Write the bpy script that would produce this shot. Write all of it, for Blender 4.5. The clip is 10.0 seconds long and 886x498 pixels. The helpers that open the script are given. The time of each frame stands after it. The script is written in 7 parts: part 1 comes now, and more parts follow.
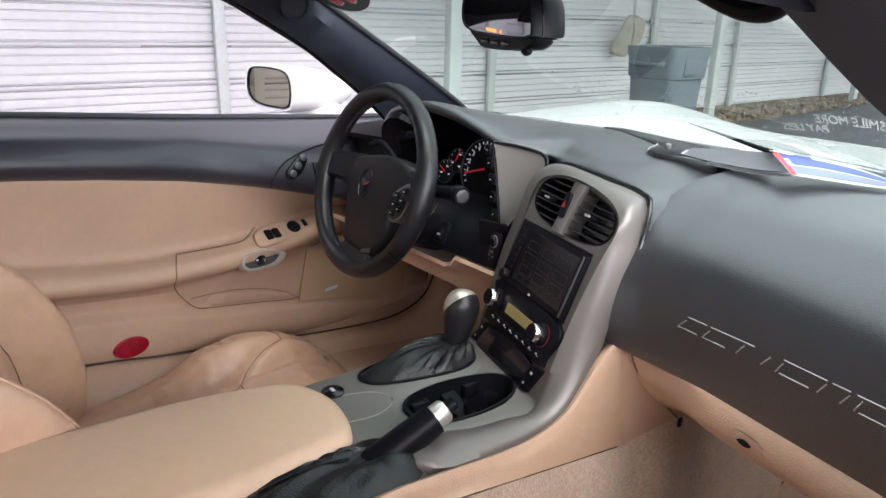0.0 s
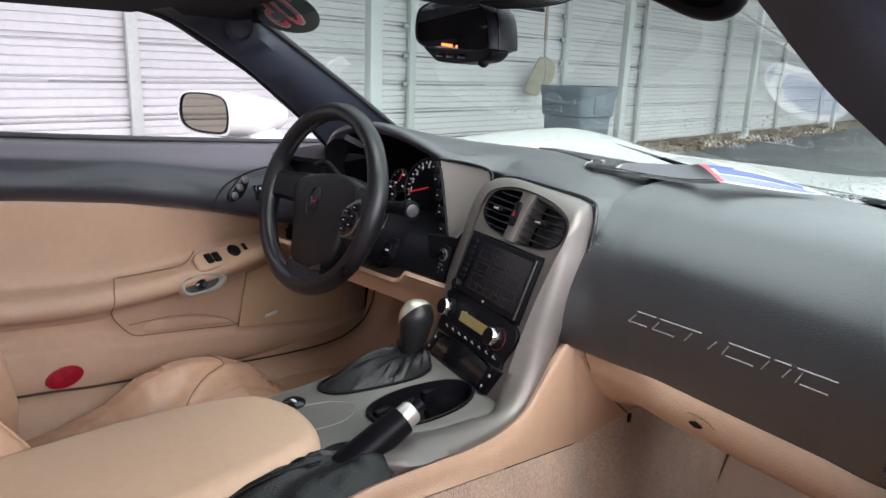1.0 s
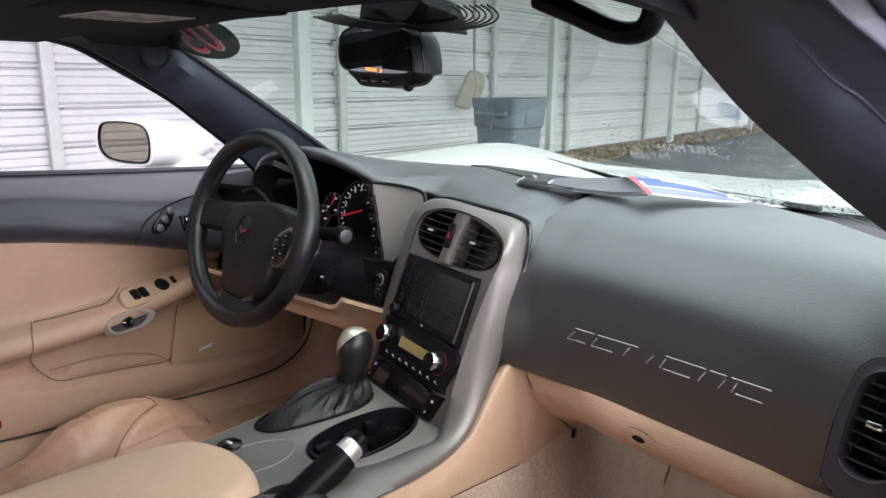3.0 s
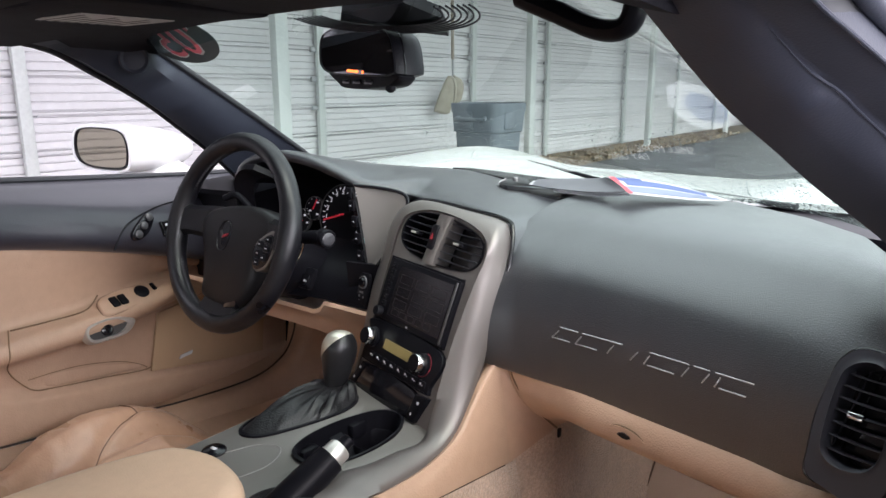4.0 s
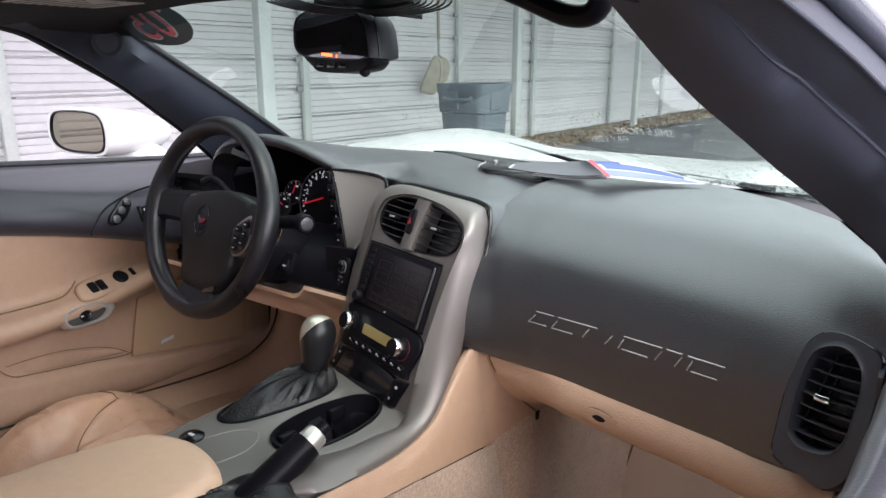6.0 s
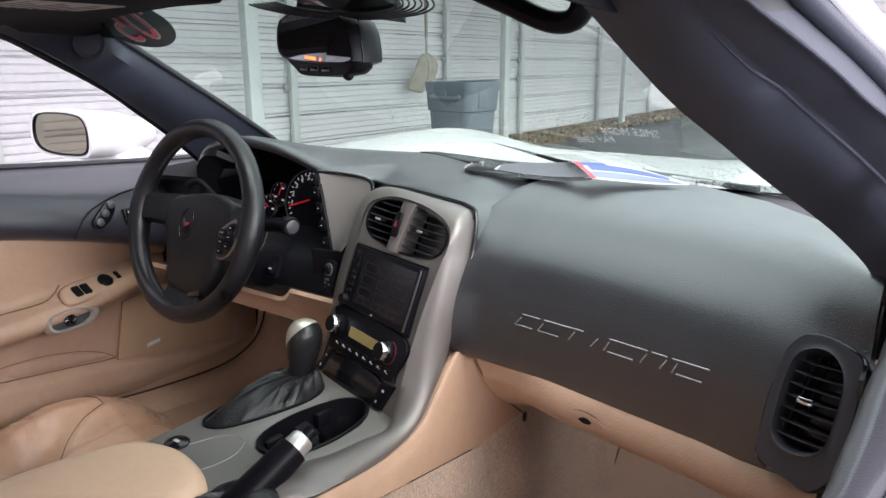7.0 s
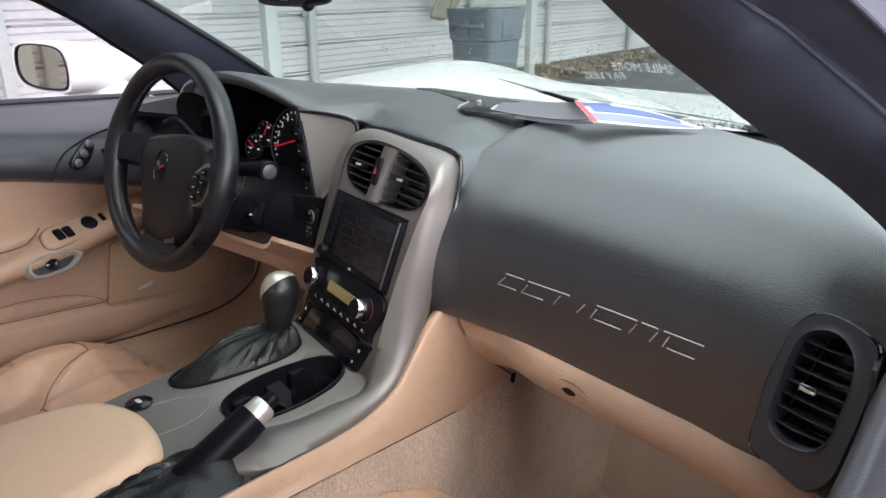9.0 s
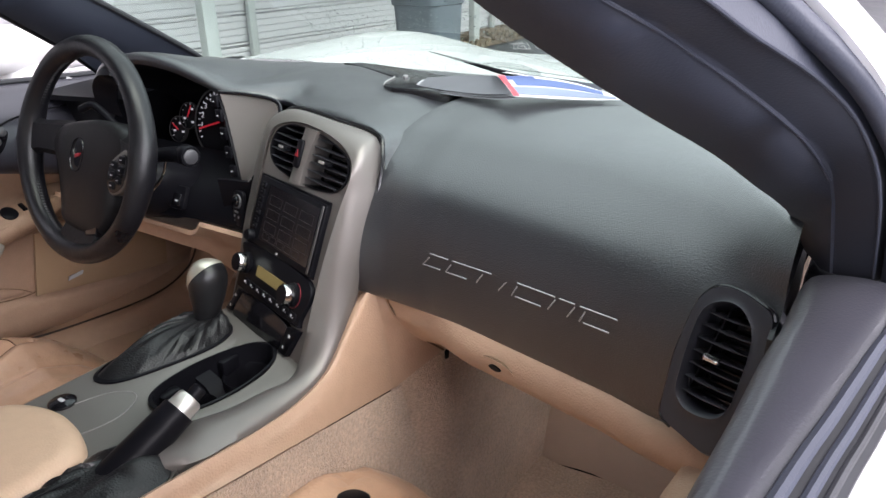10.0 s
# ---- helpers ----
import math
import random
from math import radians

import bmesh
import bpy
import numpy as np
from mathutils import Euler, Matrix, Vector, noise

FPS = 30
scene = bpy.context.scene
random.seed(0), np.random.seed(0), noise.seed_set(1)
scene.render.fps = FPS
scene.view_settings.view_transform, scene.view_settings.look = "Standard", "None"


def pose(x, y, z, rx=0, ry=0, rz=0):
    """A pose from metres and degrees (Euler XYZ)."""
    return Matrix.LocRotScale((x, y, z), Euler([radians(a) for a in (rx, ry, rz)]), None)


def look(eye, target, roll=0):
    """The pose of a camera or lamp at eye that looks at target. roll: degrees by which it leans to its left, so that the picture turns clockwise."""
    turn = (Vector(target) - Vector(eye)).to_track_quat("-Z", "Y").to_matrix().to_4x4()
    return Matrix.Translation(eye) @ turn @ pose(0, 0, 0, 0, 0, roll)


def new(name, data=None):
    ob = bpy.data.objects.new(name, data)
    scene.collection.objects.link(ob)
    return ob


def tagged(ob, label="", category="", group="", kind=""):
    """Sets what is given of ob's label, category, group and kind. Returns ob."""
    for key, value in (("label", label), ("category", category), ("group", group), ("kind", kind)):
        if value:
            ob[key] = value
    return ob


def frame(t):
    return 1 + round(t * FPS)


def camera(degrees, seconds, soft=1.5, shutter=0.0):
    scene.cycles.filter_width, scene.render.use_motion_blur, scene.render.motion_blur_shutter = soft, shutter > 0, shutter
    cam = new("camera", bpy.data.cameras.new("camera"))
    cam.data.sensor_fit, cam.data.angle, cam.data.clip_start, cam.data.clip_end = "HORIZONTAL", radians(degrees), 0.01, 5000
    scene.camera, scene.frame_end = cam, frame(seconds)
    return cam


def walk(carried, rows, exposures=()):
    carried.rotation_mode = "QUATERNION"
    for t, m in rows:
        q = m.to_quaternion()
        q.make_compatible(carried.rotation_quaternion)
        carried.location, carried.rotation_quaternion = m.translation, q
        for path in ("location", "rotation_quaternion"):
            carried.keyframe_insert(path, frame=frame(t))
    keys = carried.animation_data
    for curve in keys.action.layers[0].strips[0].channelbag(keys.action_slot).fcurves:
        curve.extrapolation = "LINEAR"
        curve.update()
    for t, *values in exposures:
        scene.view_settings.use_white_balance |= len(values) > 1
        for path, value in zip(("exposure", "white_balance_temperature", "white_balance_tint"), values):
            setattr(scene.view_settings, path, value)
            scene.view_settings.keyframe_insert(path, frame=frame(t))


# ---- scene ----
cam = camera(65.0, 10.0)
PATH = [
    (0, (0.674, -0.722, 1.195), (-0.798, 0.478, 0.567), 1.6),
    (0.5, (0.678, -0.756, 1.172), (-0.712, 0.568, 0.613), 2.7),
    (1, (0.667, -0.791, 1.158), (-0.673, 0.603, 0.646), 2.2),
    (1.5, (0.663, -0.776, 1.163), (-0.615, 0.678, 0.66), 1.3),
    (2, (0.666, -0.775, 1.166), (-0.589, 0.704, 0.681), 1.2),
    (2.5, (0.661, -0.773, 1.171), (-0.589, 0.714, 0.692), 0.9),
    (3.8, (0.659, -0.771, 1.165), (-0.514, 0.783, 0.706), 0.2),
    (4, (0.658, -0.776, 1.164), (-0.52, 0.775, 0.709), 0.1),
    (4.5, (0.663, -0.774, 1.165), (-0.514, 0.767, 0.675), 0.4),
    (5, (0.666, -0.766, 1.166), (-0.503, 0.77, 0.64), 0.3),
    (5.5, (0.668, -0.766, 1.168), (-0.49, 0.783, 0.658), 0.3),
    (7, (0.671, -0.759, 1.176), (-0.446, 0.818, 0.661), -0.1),
    (7.5, (0.675, -0.748, 1.182), (-0.435, 0.833, 0.664), 0.1),
    (8, (0.674, -0.711, 1.181), (-0.426, 0.855, 0.602), 0.1),
    (8.5, (0.675, -0.671, 1.178), (-0.439, 0.853, 0.516), 0.2),
    (9, (0.669, -0.652, 1.178), (-0.474, 0.833, 0.478), -0.2),
    (9.5, (0.683, -0.642, 1.187), (-0.399, 0.868, 0.445), 0.2),
    (10, (0.697, -0.623, 1.193), (-0.323, 0.906, 0.404), -1.2),
]
EXPOSURE = 1.6
SKY, SUN = 0.20, 1.0
WINDOW_LIGHT, HATCH_LIGHT = 28.0, 2.4
walk(cam, [(t, look(eye, target, roll)) for t, eye, target, roll in PATH], [(0.0, EXPOSURE, 6400, 19), (10.0, EXPOSURE, 6400, 19)])

# ---- world, sun, exposure ----
world = bpy.data.worlds.new("sky_world")
scene.world = world
world.use_nodes = True
wn = world.node_tree.nodes
sky = wn.new("ShaderNodeTexSky")
sky.sky_type, sky.sun_disc = "NISHITA", False
sky.sun_elevation, sky.sun_rotation = radians(55), radians(102)
sky.air_density, sky.dust_density, sky.ozone_density = 1.0, 4.0, 1.0
cloud = wn.new("ShaderNodeMix")  # an even white cloud cover over most of the sky
cloud.data_type = "RGBA"
cloud.inputs[0].default_value = 0.75
cloud.inputs[7].default_value = (5.0, 5.05, 5.0, 1.0)
world.node_tree.links.new(sky.outputs[0], cloud.inputs[6])
world.node_tree.links.new(cloud.outputs[2], wn["Background"].inputs[0])
wn["Background"].inputs[1].default_value = SKY
sun_data = bpy.data.lights.new("sun", "SUN")
sun_data.energy, sun_data.angle, sun_data.color = SUN, radians(50), (1.0, 0.97, 0.92)
sun = new("sun", sun_data)
sun.matrix_world = look((5.5, -1.2, 8.0), (0, 0, 0))

def opening_light(name, at, target, w, h, watts):
    """An added area lamp that boosts the sky's light through a car opening."""
    d = bpy.data.lights.new(name, "AREA")
    d.shape, d.size, d.size_y, d.energy, d.color = "RECTANGLE", w, h, watts, (0.96, 0.97, 1.0)
    ob = new(name, d)
    ob.matrix_world = look(at, target)
opening_light("passenger_window_fill", (2.2, -0.35, 1.52), (0.0, 0.0, 0.92), 2.4, 0.75, WINDOW_LIGHT)
opening_light("hatch_fill", (-0.03, -1.75, 1.45), (-0.1, 0.0, 0.75), 1.1, 0.7, HATCH_LIGHT)

# ---- materials ----
def mat(name, col, rough=0.5, metal=0.0, bump=(), var=(), var2=(), spec=0.5, coat=0.0, emit=0.0, sheen=0.0, rvar=0.0):
    """A surface: base colour, roughness, bump layers (scale, strength, metres), colour variation (scale, amount)."""
    m = bpy.data.materials.new(name)
    m.use_nodes = True
    nt = m.node_tree
    n, l = nt.nodes, nt.links
    b = n["Principled BSDF"]
    b.inputs["Roughness"].default_value = rough
    b.inputs["Metallic"].default_value = metal
    b.inputs["Specular IOR Level"].default_value = spec
    b.inputs["Coat Weight"].default_value = coat
    b.inputs["Sheen Weight"].default_value = sheen
    tc = n.new("ShaderNodeTexCoord")
    last = None
    rgb = n.new("ShaderNodeRGB")
    rgb.outputs[0].default_value = (*col, 1)
    last = rgb.outputs[0]
    for k, v in enumerate([v for v in (var, var2) if v]):
        t = n.new("ShaderNodeTexNoise")
        t.inputs["Scale"].default_value = v[0]
        t.inputs["Detail"].default_value = 5
        l.new(tc.outputs["Object"], t.inputs["Vector"])
        r = n.new("ShaderNodeMapRange")
        r.inputs[1].default_value, r.inputs[2].default_value = 0.3, 0.7
        r.inputs[3].default_value, r.inputs[4].default_value = 1 - v[1], 1 + v[1]
        l.new(t.outputs[0], r.inputs[0])
        x = n.new("ShaderNodeVectorMath")
        x.operation = "SCALE"
        l.new(last, x.inputs[0])
        l.new(r.outputs[0], x.inputs["Scale"])
        last = x.outputs[0]
        if rvar and k == 0:
            q = n.new("ShaderNodeMapRange")
            q.inputs[1].default_value, q.inputs[2].default_value = 0.3, 0.7
            q.inputs[3].default_value, q.inputs[4].default_value = max(0.02, rough - rvar), rough + rvar
            l.new(t.outputs[0], q.inputs[0])
            l.new(q.outputs[0], b.inputs["Roughness"])
    l.new(last, b.inputs["Base Color"])
    if emit:
        l.new(last, b.inputs["Emission Color"])
        b.inputs["Emission Strength"].default_value = emit
    normal = None
    for kind, scale, strength, dist in bump:
        if kind == "cell":
            t = n.new("ShaderNodeTexVoronoi")
            t.feature = "SMOOTH_F1"
        else:
            t = n.new("ShaderNodeTexNoise")
            t.inputs["Detail"].default_value = 4
        t.inputs["Scale"].default_value = scale
        l.new(tc.outputs["Object"], t.inputs["Vector"])
        bp = n.new("ShaderNodeBump")
        bp.inputs["Strength"].default_value, bp.inputs["Distance"].default_value = strength, dist
        l.new(t.outputs[0], bp.inputs["Height"])
        if normal:
            l.new(normal, bp.inputs["Normal"])
        normal = bp.outputs[0]
    if normal:
        l.new(normal, b.inputs["Normal"])
    return m


def glass(name, tint, rough=0.0, gloss=0.0):
    """A thin pane: clear with a tint, and mirror gloss by its angle."""
    m = bpy.data.materials.new(name)
    m.use_nodes = True
    n, l = m.node_tree.nodes, m.node_tree.links
    n.remove(n["Principled BSDF"])
    tr, gl, mx = n.new("ShaderNodeBsdfTransparent"), n.new("ShaderNodeBsdfGlossy"), n.new("ShaderNodeMixShader")
    tr.inputs[0].default_value = (*tint, 1)
    gl.inputs["Roughness"].default_value = rough
    lw = n.new("ShaderNodeLayerWeight")
    lw.inputs[0].default_value = 0.5
    pw = n.new("ShaderNodeMath")
    pw.operation = "POWER"
    pw.inputs[1].default_value = 4.5
    ad = n.new("ShaderNodeMath")
    ad.operation = "MULTIPLY_ADD"
    ad.inputs[1].default_value, ad.inputs[2].default_value = 0.5, 0.068 + gloss
    l.new(lw.outputs["Facing"], pw.inputs[0])
    l.new(pw.outputs[0], ad.inputs[0])
    l.new(ad.outputs[0], mx.inputs[0])
    l.new(tr.outputs[0], mx.inputs[1])
    l.new(gl.outputs[0], mx.inputs[2])
    l.new(mx.outputs[0], n["Material Output"].inputs[0])
    return m



M_DASH = mat("grained_charcoal_vinyl", (0.0065, 0.007, 0.0115), 0.40, bump=(("cell", 820, 0.6, 0.0011), ("noise", 400, 0.15, 0.0008)), var=(9, 0.12), spec=0.85, sheen=0.02, rvar=0.05, coat=0.8)
M_DASH.node_tree.nodes["Principled BSDF"].inputs["Coat Roughness"].default_value = 0.36
M_BLACK = mat("black_plastic", (0.006, 0.006, 0.008), 0.38, spec=0.10, bump=(("noise", 500, 0.1, 0.0004),), var=(20, 0.15))
M_GLOSSBLACK = mat("gloss_black_plastic", (0.007, 0.007, 0.009), 0.16, var=(15, 0.2))
M_DOORTOP = mat("navy_charcoal_vinyl", (0.018, 0.018, 0.027), 0.46, coat=0.25, spec=0.6, bump=(("cell", 480, 0.25, 0.0008),), var=(7, 0.12), rvar=0.05, sheen=0.05)
M_PILLAR = mat("charcoal_pillar_trim", (0.022, 0.026, 0.041), 0.55, bump=(("cell", 600, 0.2, 0.0006),), var=(6, 0.1), sheen=0.02)
M_WHEEL = mat("black_wheel_leather", (0.006, 0.006, 0.008), 0.38, bump=(("cell", 600, 0.3, 0.0007), ("noise", 45, 0.3, 0.003)), var=(14, 0.3), rvar=0.12, spec=0.42)
M_BOOT = mat("black_boot_leather", (0.008, 0.008, 0.009), 0.40, bump=(("cell", 450, 0.6, 0.001), ("noise", 60, 0.2, 0.003)), var=(18, 0.3), rvar=0.10, spec=0.4)
M_TAN = mat("tan_vinyl", (0.460, 0.306, 0.213), 0.52, bump=(("cell", 480, 0.45, 0.0011), ("noise", 40, 0.12, 0.003)), var=(5, 0.06), var2=(60, 0.03), rvar=0.06)
M_TANSEAT = mat("worn_tan_seat_leather", (0.52, 0.326, 0.217), 0.33, bump=(("cell", 330, 0.3, 0.001), ("noise", 26, 0.35, 0.006)), var=(7, 0.09), var2=(45, 0.05), rvar=0.1)
M_ARMREST = mat("pale_tan_armrest_vinyl", (0.575, 0.400, 0.272), 0.5, bump=(("cell", 480, 0.3, 0.0008),), var=(6, 0.05), var2=(70, 0.03), rvar=0.05)
M_CARPET = mat("tan_carpet", (0.53, 0.40, 0.305), 0.95, bump=(("noise", 420, 0.8, 0.004), ("noise", 60, 0.3, 0.004)), var=(12, 0.14), var2=(220, 0.18), spec=0.1, sheen=0.3)
M_FELT = mat("smooth_tan_felt", (0.52, 0.395, 0.315), 0.9, bump=(("noise", 300, 0.2, 0.001),), var=(8, 0.06), sheen=0.2)
M_SILVER = mat("satin_pewter_paint", (0.185, 0.170, 0.160), 0.44, 0.55, bump=(("noise", 900, 0.05, 0.0002),), var=(6, 0.06), rvar=0.04)
M_CHROME = mat("chrome", (0.72, 0.72, 0.72), 0.14, 1.0, var=(30, 0.06))
M_SATIN = mat("satin_nickel", (0.62, 0.60, 0.56), 0.36, 0.75, var=(25, 0.08))
M_WHITE = mat("white_car_paint", (0.80, 0.80, 0.82), 0.25, coat=0.8, var=(2, 0.02))
M_RUBBER = mat("black_rubber_seal", (0.02, 0.021, 0.025), 0.55, var=(30, 0.2))
M_SCREEN = mat("dark_display", (0.010, 0.009, 0.011), 0.22, var=(40, 0.2))
M_LCD = mat("amber_lcd", (0.30, 0.23, 0.09), 0.35, var=(40, 0.05))
M_PRINT = mat("pale_print", (0.52, 0.52, 0.54), 0.5)
M_DIMPRINT = mat("dim_screen_print", (0.022, 0.017, 0.017), 0.4)
M_REDPRINT = mat("red_print", (0.62, 0.04, 0.06), 0.5)
M_GREYTRIM = mat("grey_trim_edge", (0.22, 0.22, 0.22), 0.4)
M_SATINDARK = mat("dark_satin_edge", (0.10, 0.10, 0.10), 0.35, 0.6)
M_BACKLIT = mat("backlit_white_print", (0.62, 0.62, 0.66), 0.5, emit=0.16)
M_LITNEEDLE = mat("backlit_red_needle", (0.65, 0.02, 0.04), 0.5, emit=0.09)
M_GLOW = mat("orange_readout", (1.0, 0.16, 0.03), 0.5, emit=1.2)
M_CYAN = mat("cyan_readout", (0.25, 0.75, 0.7), 0.5, emit=0.35)
M_WINDSHIELD = glass("windshield_glass", (0.745, 0.89, 0.81), gloss=0.0)
M_HEADLINER = mat("black_headliner", (0.014, 0.014, 0.018), 0.9, bump=(("noise", 500, 0.4, 0.001),), var=(30, 0.2), spec=0.15)


# ---- building blocks ----
def thing(name, loc, label, category, group="", kind=""):
    ob = new(name)
    ob.empty_display_size = 0.02
    ob.location = loc
    return tagged(ob, label, category, group, kind)


def root(ob):
    while ob.parent:
        ob = ob.parent
    return ob


def part(name, bm, material, parent=None, label="", smooth=40):
    """Links a bmesh that is built in world places as one mesh object under a thing or a part."""
    if parent is not None:
        off = root(parent).location
        bmesh.ops.translate(bm, verts=bm.verts, vec=-off)
    lim = radians(smooth)
    bmesh.ops.recalc_face_normals(bm, faces=bm.faces)
    for f in bm.faces:
        f.smooth = True
    for e in bm.edges:
        e.smooth = len(e.link_faces) != 2 or e.calc_face_angle(0) < lim
    me = bpy.data.meshes.new(name)
    bm.to_mesh(me)
    bm.free()
    me.materials.append(material)
    ob = new(name, me)
    ob.parent = parent
    return tagged(ob, label) if label else ob


def curve(points, n=24, closed=False):
    """A smooth line (Catmull-Rom) through points, with n steps in all."""
    P = [Vector(p) for p in points]
    k = len(P)
    segs = k if closed else k - 1
    out = []
    for i in range(n if closed else n + 1):
        s = i / n * segs
        j = min(int(s), segs - 1)
        f = s - j
        if closed:
            a, b, c, d = P[(j - 1) % k], P[j % k], P[(j + 1) % k], P[(j + 2) % k]
        else:
            b, c = P[j], P[j + 1]
            a = P[j - 1] if j else b * 2 - c
            d = P[j + 2] if j + 2 < k else c * 2 - b
        out.append(0.5 * ((2 * b) + (c - a) * f + (2 * a - 5 * b + 4 * c - d) * f * f + (3 * b - a - 3 * c + d) * f ** 3))
    return out


def loft(rings, closed=True, caps=True, loop=False):
    """A skin over rings of equal count. closed: each ring is a closed line; loop: the last ring joins the first."""
    bm = bmesh.new()
    V = [[bm.verts.new(p) for p in r] for r in rings]
    m = len(rings[0])
    for a, b in list(zip(V, V[1:])) + ([(V[-1], V[0])] if loop else []):
        for i in range(m if closed else m - 1):
            j = (i + 1) % m
            bm.faces.new((a[i], a[j], b[j], b[i]))
    if caps and closed and not loop:
        bm.faces.new(V[0][::-1])
        bm.faces.new(V[-1])
    return bm


def sheet(fn, nu, nv, thick=0.0):
    """A surface fn(u, v), 0 to 1 each; with a thickness it becomes a shell."""
    rows = [[Vector(fn(i / nu, j / nv)) for i in range(nu + 1)] for j in range(nv + 1)]
    bm = bmesh.new()
    V = [[bm.verts.new(p) for p in r] for r in rows]
    faces = [bm.faces.new((V[j][i], V[j][i + 1], V[j + 1][i + 1], V[j + 1][i])) for j in range(nv) for i in range(nu)]
    if thick:
        bm.normal_update()
        bmesh.ops.solidify(bm, geom=faces, thickness=thick)
    return bm


def tube(path, r, n=12, closed=False, flat=1.0, caps=True):
    """A round bar along a path; r is one radius or one for each point."""
    P = [Vector(p) for p in path]
    k = len(P)
    R = r if isinstance(r, (list, tuple)) else [r] * k
    T = [((P[(i + 1) % k] if closed or i + 1 < k else P[i]) - (P[i - 1] if closed or i else P[i])).normalized() for i in range(k)]
    up = Vector((0, 0, 1)) if abs(T[0].z) < 0.9 else Vector((1, 0, 0))
    N = (up - T[0] * up.dot(T[0])).normalized()
    rings = []
    for i in range(k):
        N = (N - T[i] * N.dot(T[i])).normalized()
        B = T[i].cross(N)
        rings.append([P[i] + (N * math.cos(a) * flat + B * math.sin(a)) * R[i] for a in (2 * math.pi * q / n for q in range(n))])
    return loft(rings, True, caps, closed)


def outline(points, n=40):
    """A smooth closed outline in the plane."""
    return [(p.x, p.y) for p in curve([(x, y, 0) for x, y in points], n, True)]


def rrect(cx, cy, w, h, r, seg=5):
    """A rectangle with rounded corners in the plane."""
    out = []
    for sx, sy, a0 in ((1, 1, 0), (-1, 1, 90), (-1, -1, 180), (1, -1, 270)):
        for i in range(seg + 1):
            a = radians(a0 + 90 * i / seg)
            out.append((cx + sx * (w / 2 - r) + r * math.cos(a), cy + sy * (h / 2 - r) + r * math.sin(a)))
    return out


def prism(pts, m, lo, hi, bevel=0.0, seg=2):
    """A flat outline given a depth from lo to hi along the frame's z axis, its upper rim rounded."""
    bm = bmesh.new()
    rings = [(lo, 0.0)]
    if bevel:
        for i in range(seg + 1):
            a = math.pi / 2 * i / seg
            rings.append((hi - bevel + bevel * math.sin(a), bevel * (1 - math.cos(a))))
    else:
        rings.append((hi, 0.0))
    cx, cy = sum(p[0] for p in pts) / len(pts), sum(p[1] for p in pts) / len(pts)
    size = max(max(abs(p[0] - cx) for p in pts), max(abs(p[1] - cy) for p in pts))
    k = len(pts)
    nrm = []
    area = sum(pts[i][0] * pts[(i + 1) % k][1] - pts[(i + 1) % k][0] * pts[i][1] for i in range(k))
    sgn = 1 if area > 0 else -1
    for i in range(k):
        d = Vector((pts[(i + 1) % k][0] - pts[i - 1][0], pts[(i + 1) % k][1] - pts[i - 1][1]))
        nrm.append(Vector((d.y, -d.x)).normalized() * sgn if d.length else Vector((0, 0)))
    V = [[bm.verts.new(m @ Vector((p[0] - q.x * ins, p[1] - q.y * ins, z))) for p, q in zip(pts, nrm)] for z, ins in rings]
    for a, b in zip(V, V[1:]):
        for i in range(k):
            j = (i + 1) % k
            bm.faces.new((a[i], a[j], b[j], b[i]))
    bm.faces.new(V[0][::-1])
    bm.faces.new(V[-1])
    return bm


def ring(outer, inner, m, lo, hi, bevel=0.0):
    """A flat frame between two outlines of equal count."""
    k = len(outer)
    bm = bmesh.new()
    def row(pts, z):
        return [bm.verts.new(m @ Vector((p[0], p[1], z))) for p in pts]
    mid = [((a[0] * 0.75 + b[0] * 0.25), (a[1] * 0.75 + b[1] * 0.25)) for a, b in zip(outer, inner)]
    mid2 = [((a[0] * 0.25 + b[0] * 0.75), (a[1] * 0.25 + b[1] * 0.75)) for a, b in zip(outer, inner)]
    V = [row(outer, lo), row(outer, hi - bevel), row(mid, hi), row(mid2, hi), row(inner, hi - bevel), row(inner, lo)]
    for a, b in zip(V, V[1:] + V[:1]):
        for i in range(k):
            j = (i + 1) % k
            bm.faces.new((a[i], a[j], b[j], b[i]))
    return bm


def radial(poly, c, n):
    """The outline seen from a point inside it, at n even angles, so that two outlines pair up."""
    out = []
    for i in range(n):
        d = Vector((math.cos(2 * math.pi * i / n), math.sin(2 * math.pi * i / n)))
        best = None
        for p, q in zip(poly, poly[1:] + poly[:1]):
            p, e = Vector(p), Vector(q) - Vector(p)
            den = d.x * e.y - d.y * e.x
            if abs(den) > 1e-9:
                w = p - Vector(c)
                t, f = (w.x * e.y - w.y * e.x) / den, (w.x * d.y - w.y * d.x) / den
                if t > 0 and 0 <= f <= 1 and (best is None or t < best):
                    best = t
        out.append((c[0] + d.x * best, c[1] + d.y * best))
    return out


def lathe(profile, m, n=24):
    """A turned body: (radius, height) pairs round the frame's z axis."""
    rings = [[m @ Vector((max(r, 1e-5) * math.cos(2 * math.pi * i / n), max(r, 1e-5) * math.sin(2 * math.pi * i / n), z)) for i in range(n)] for r, z in profile]
    return loft(rings)


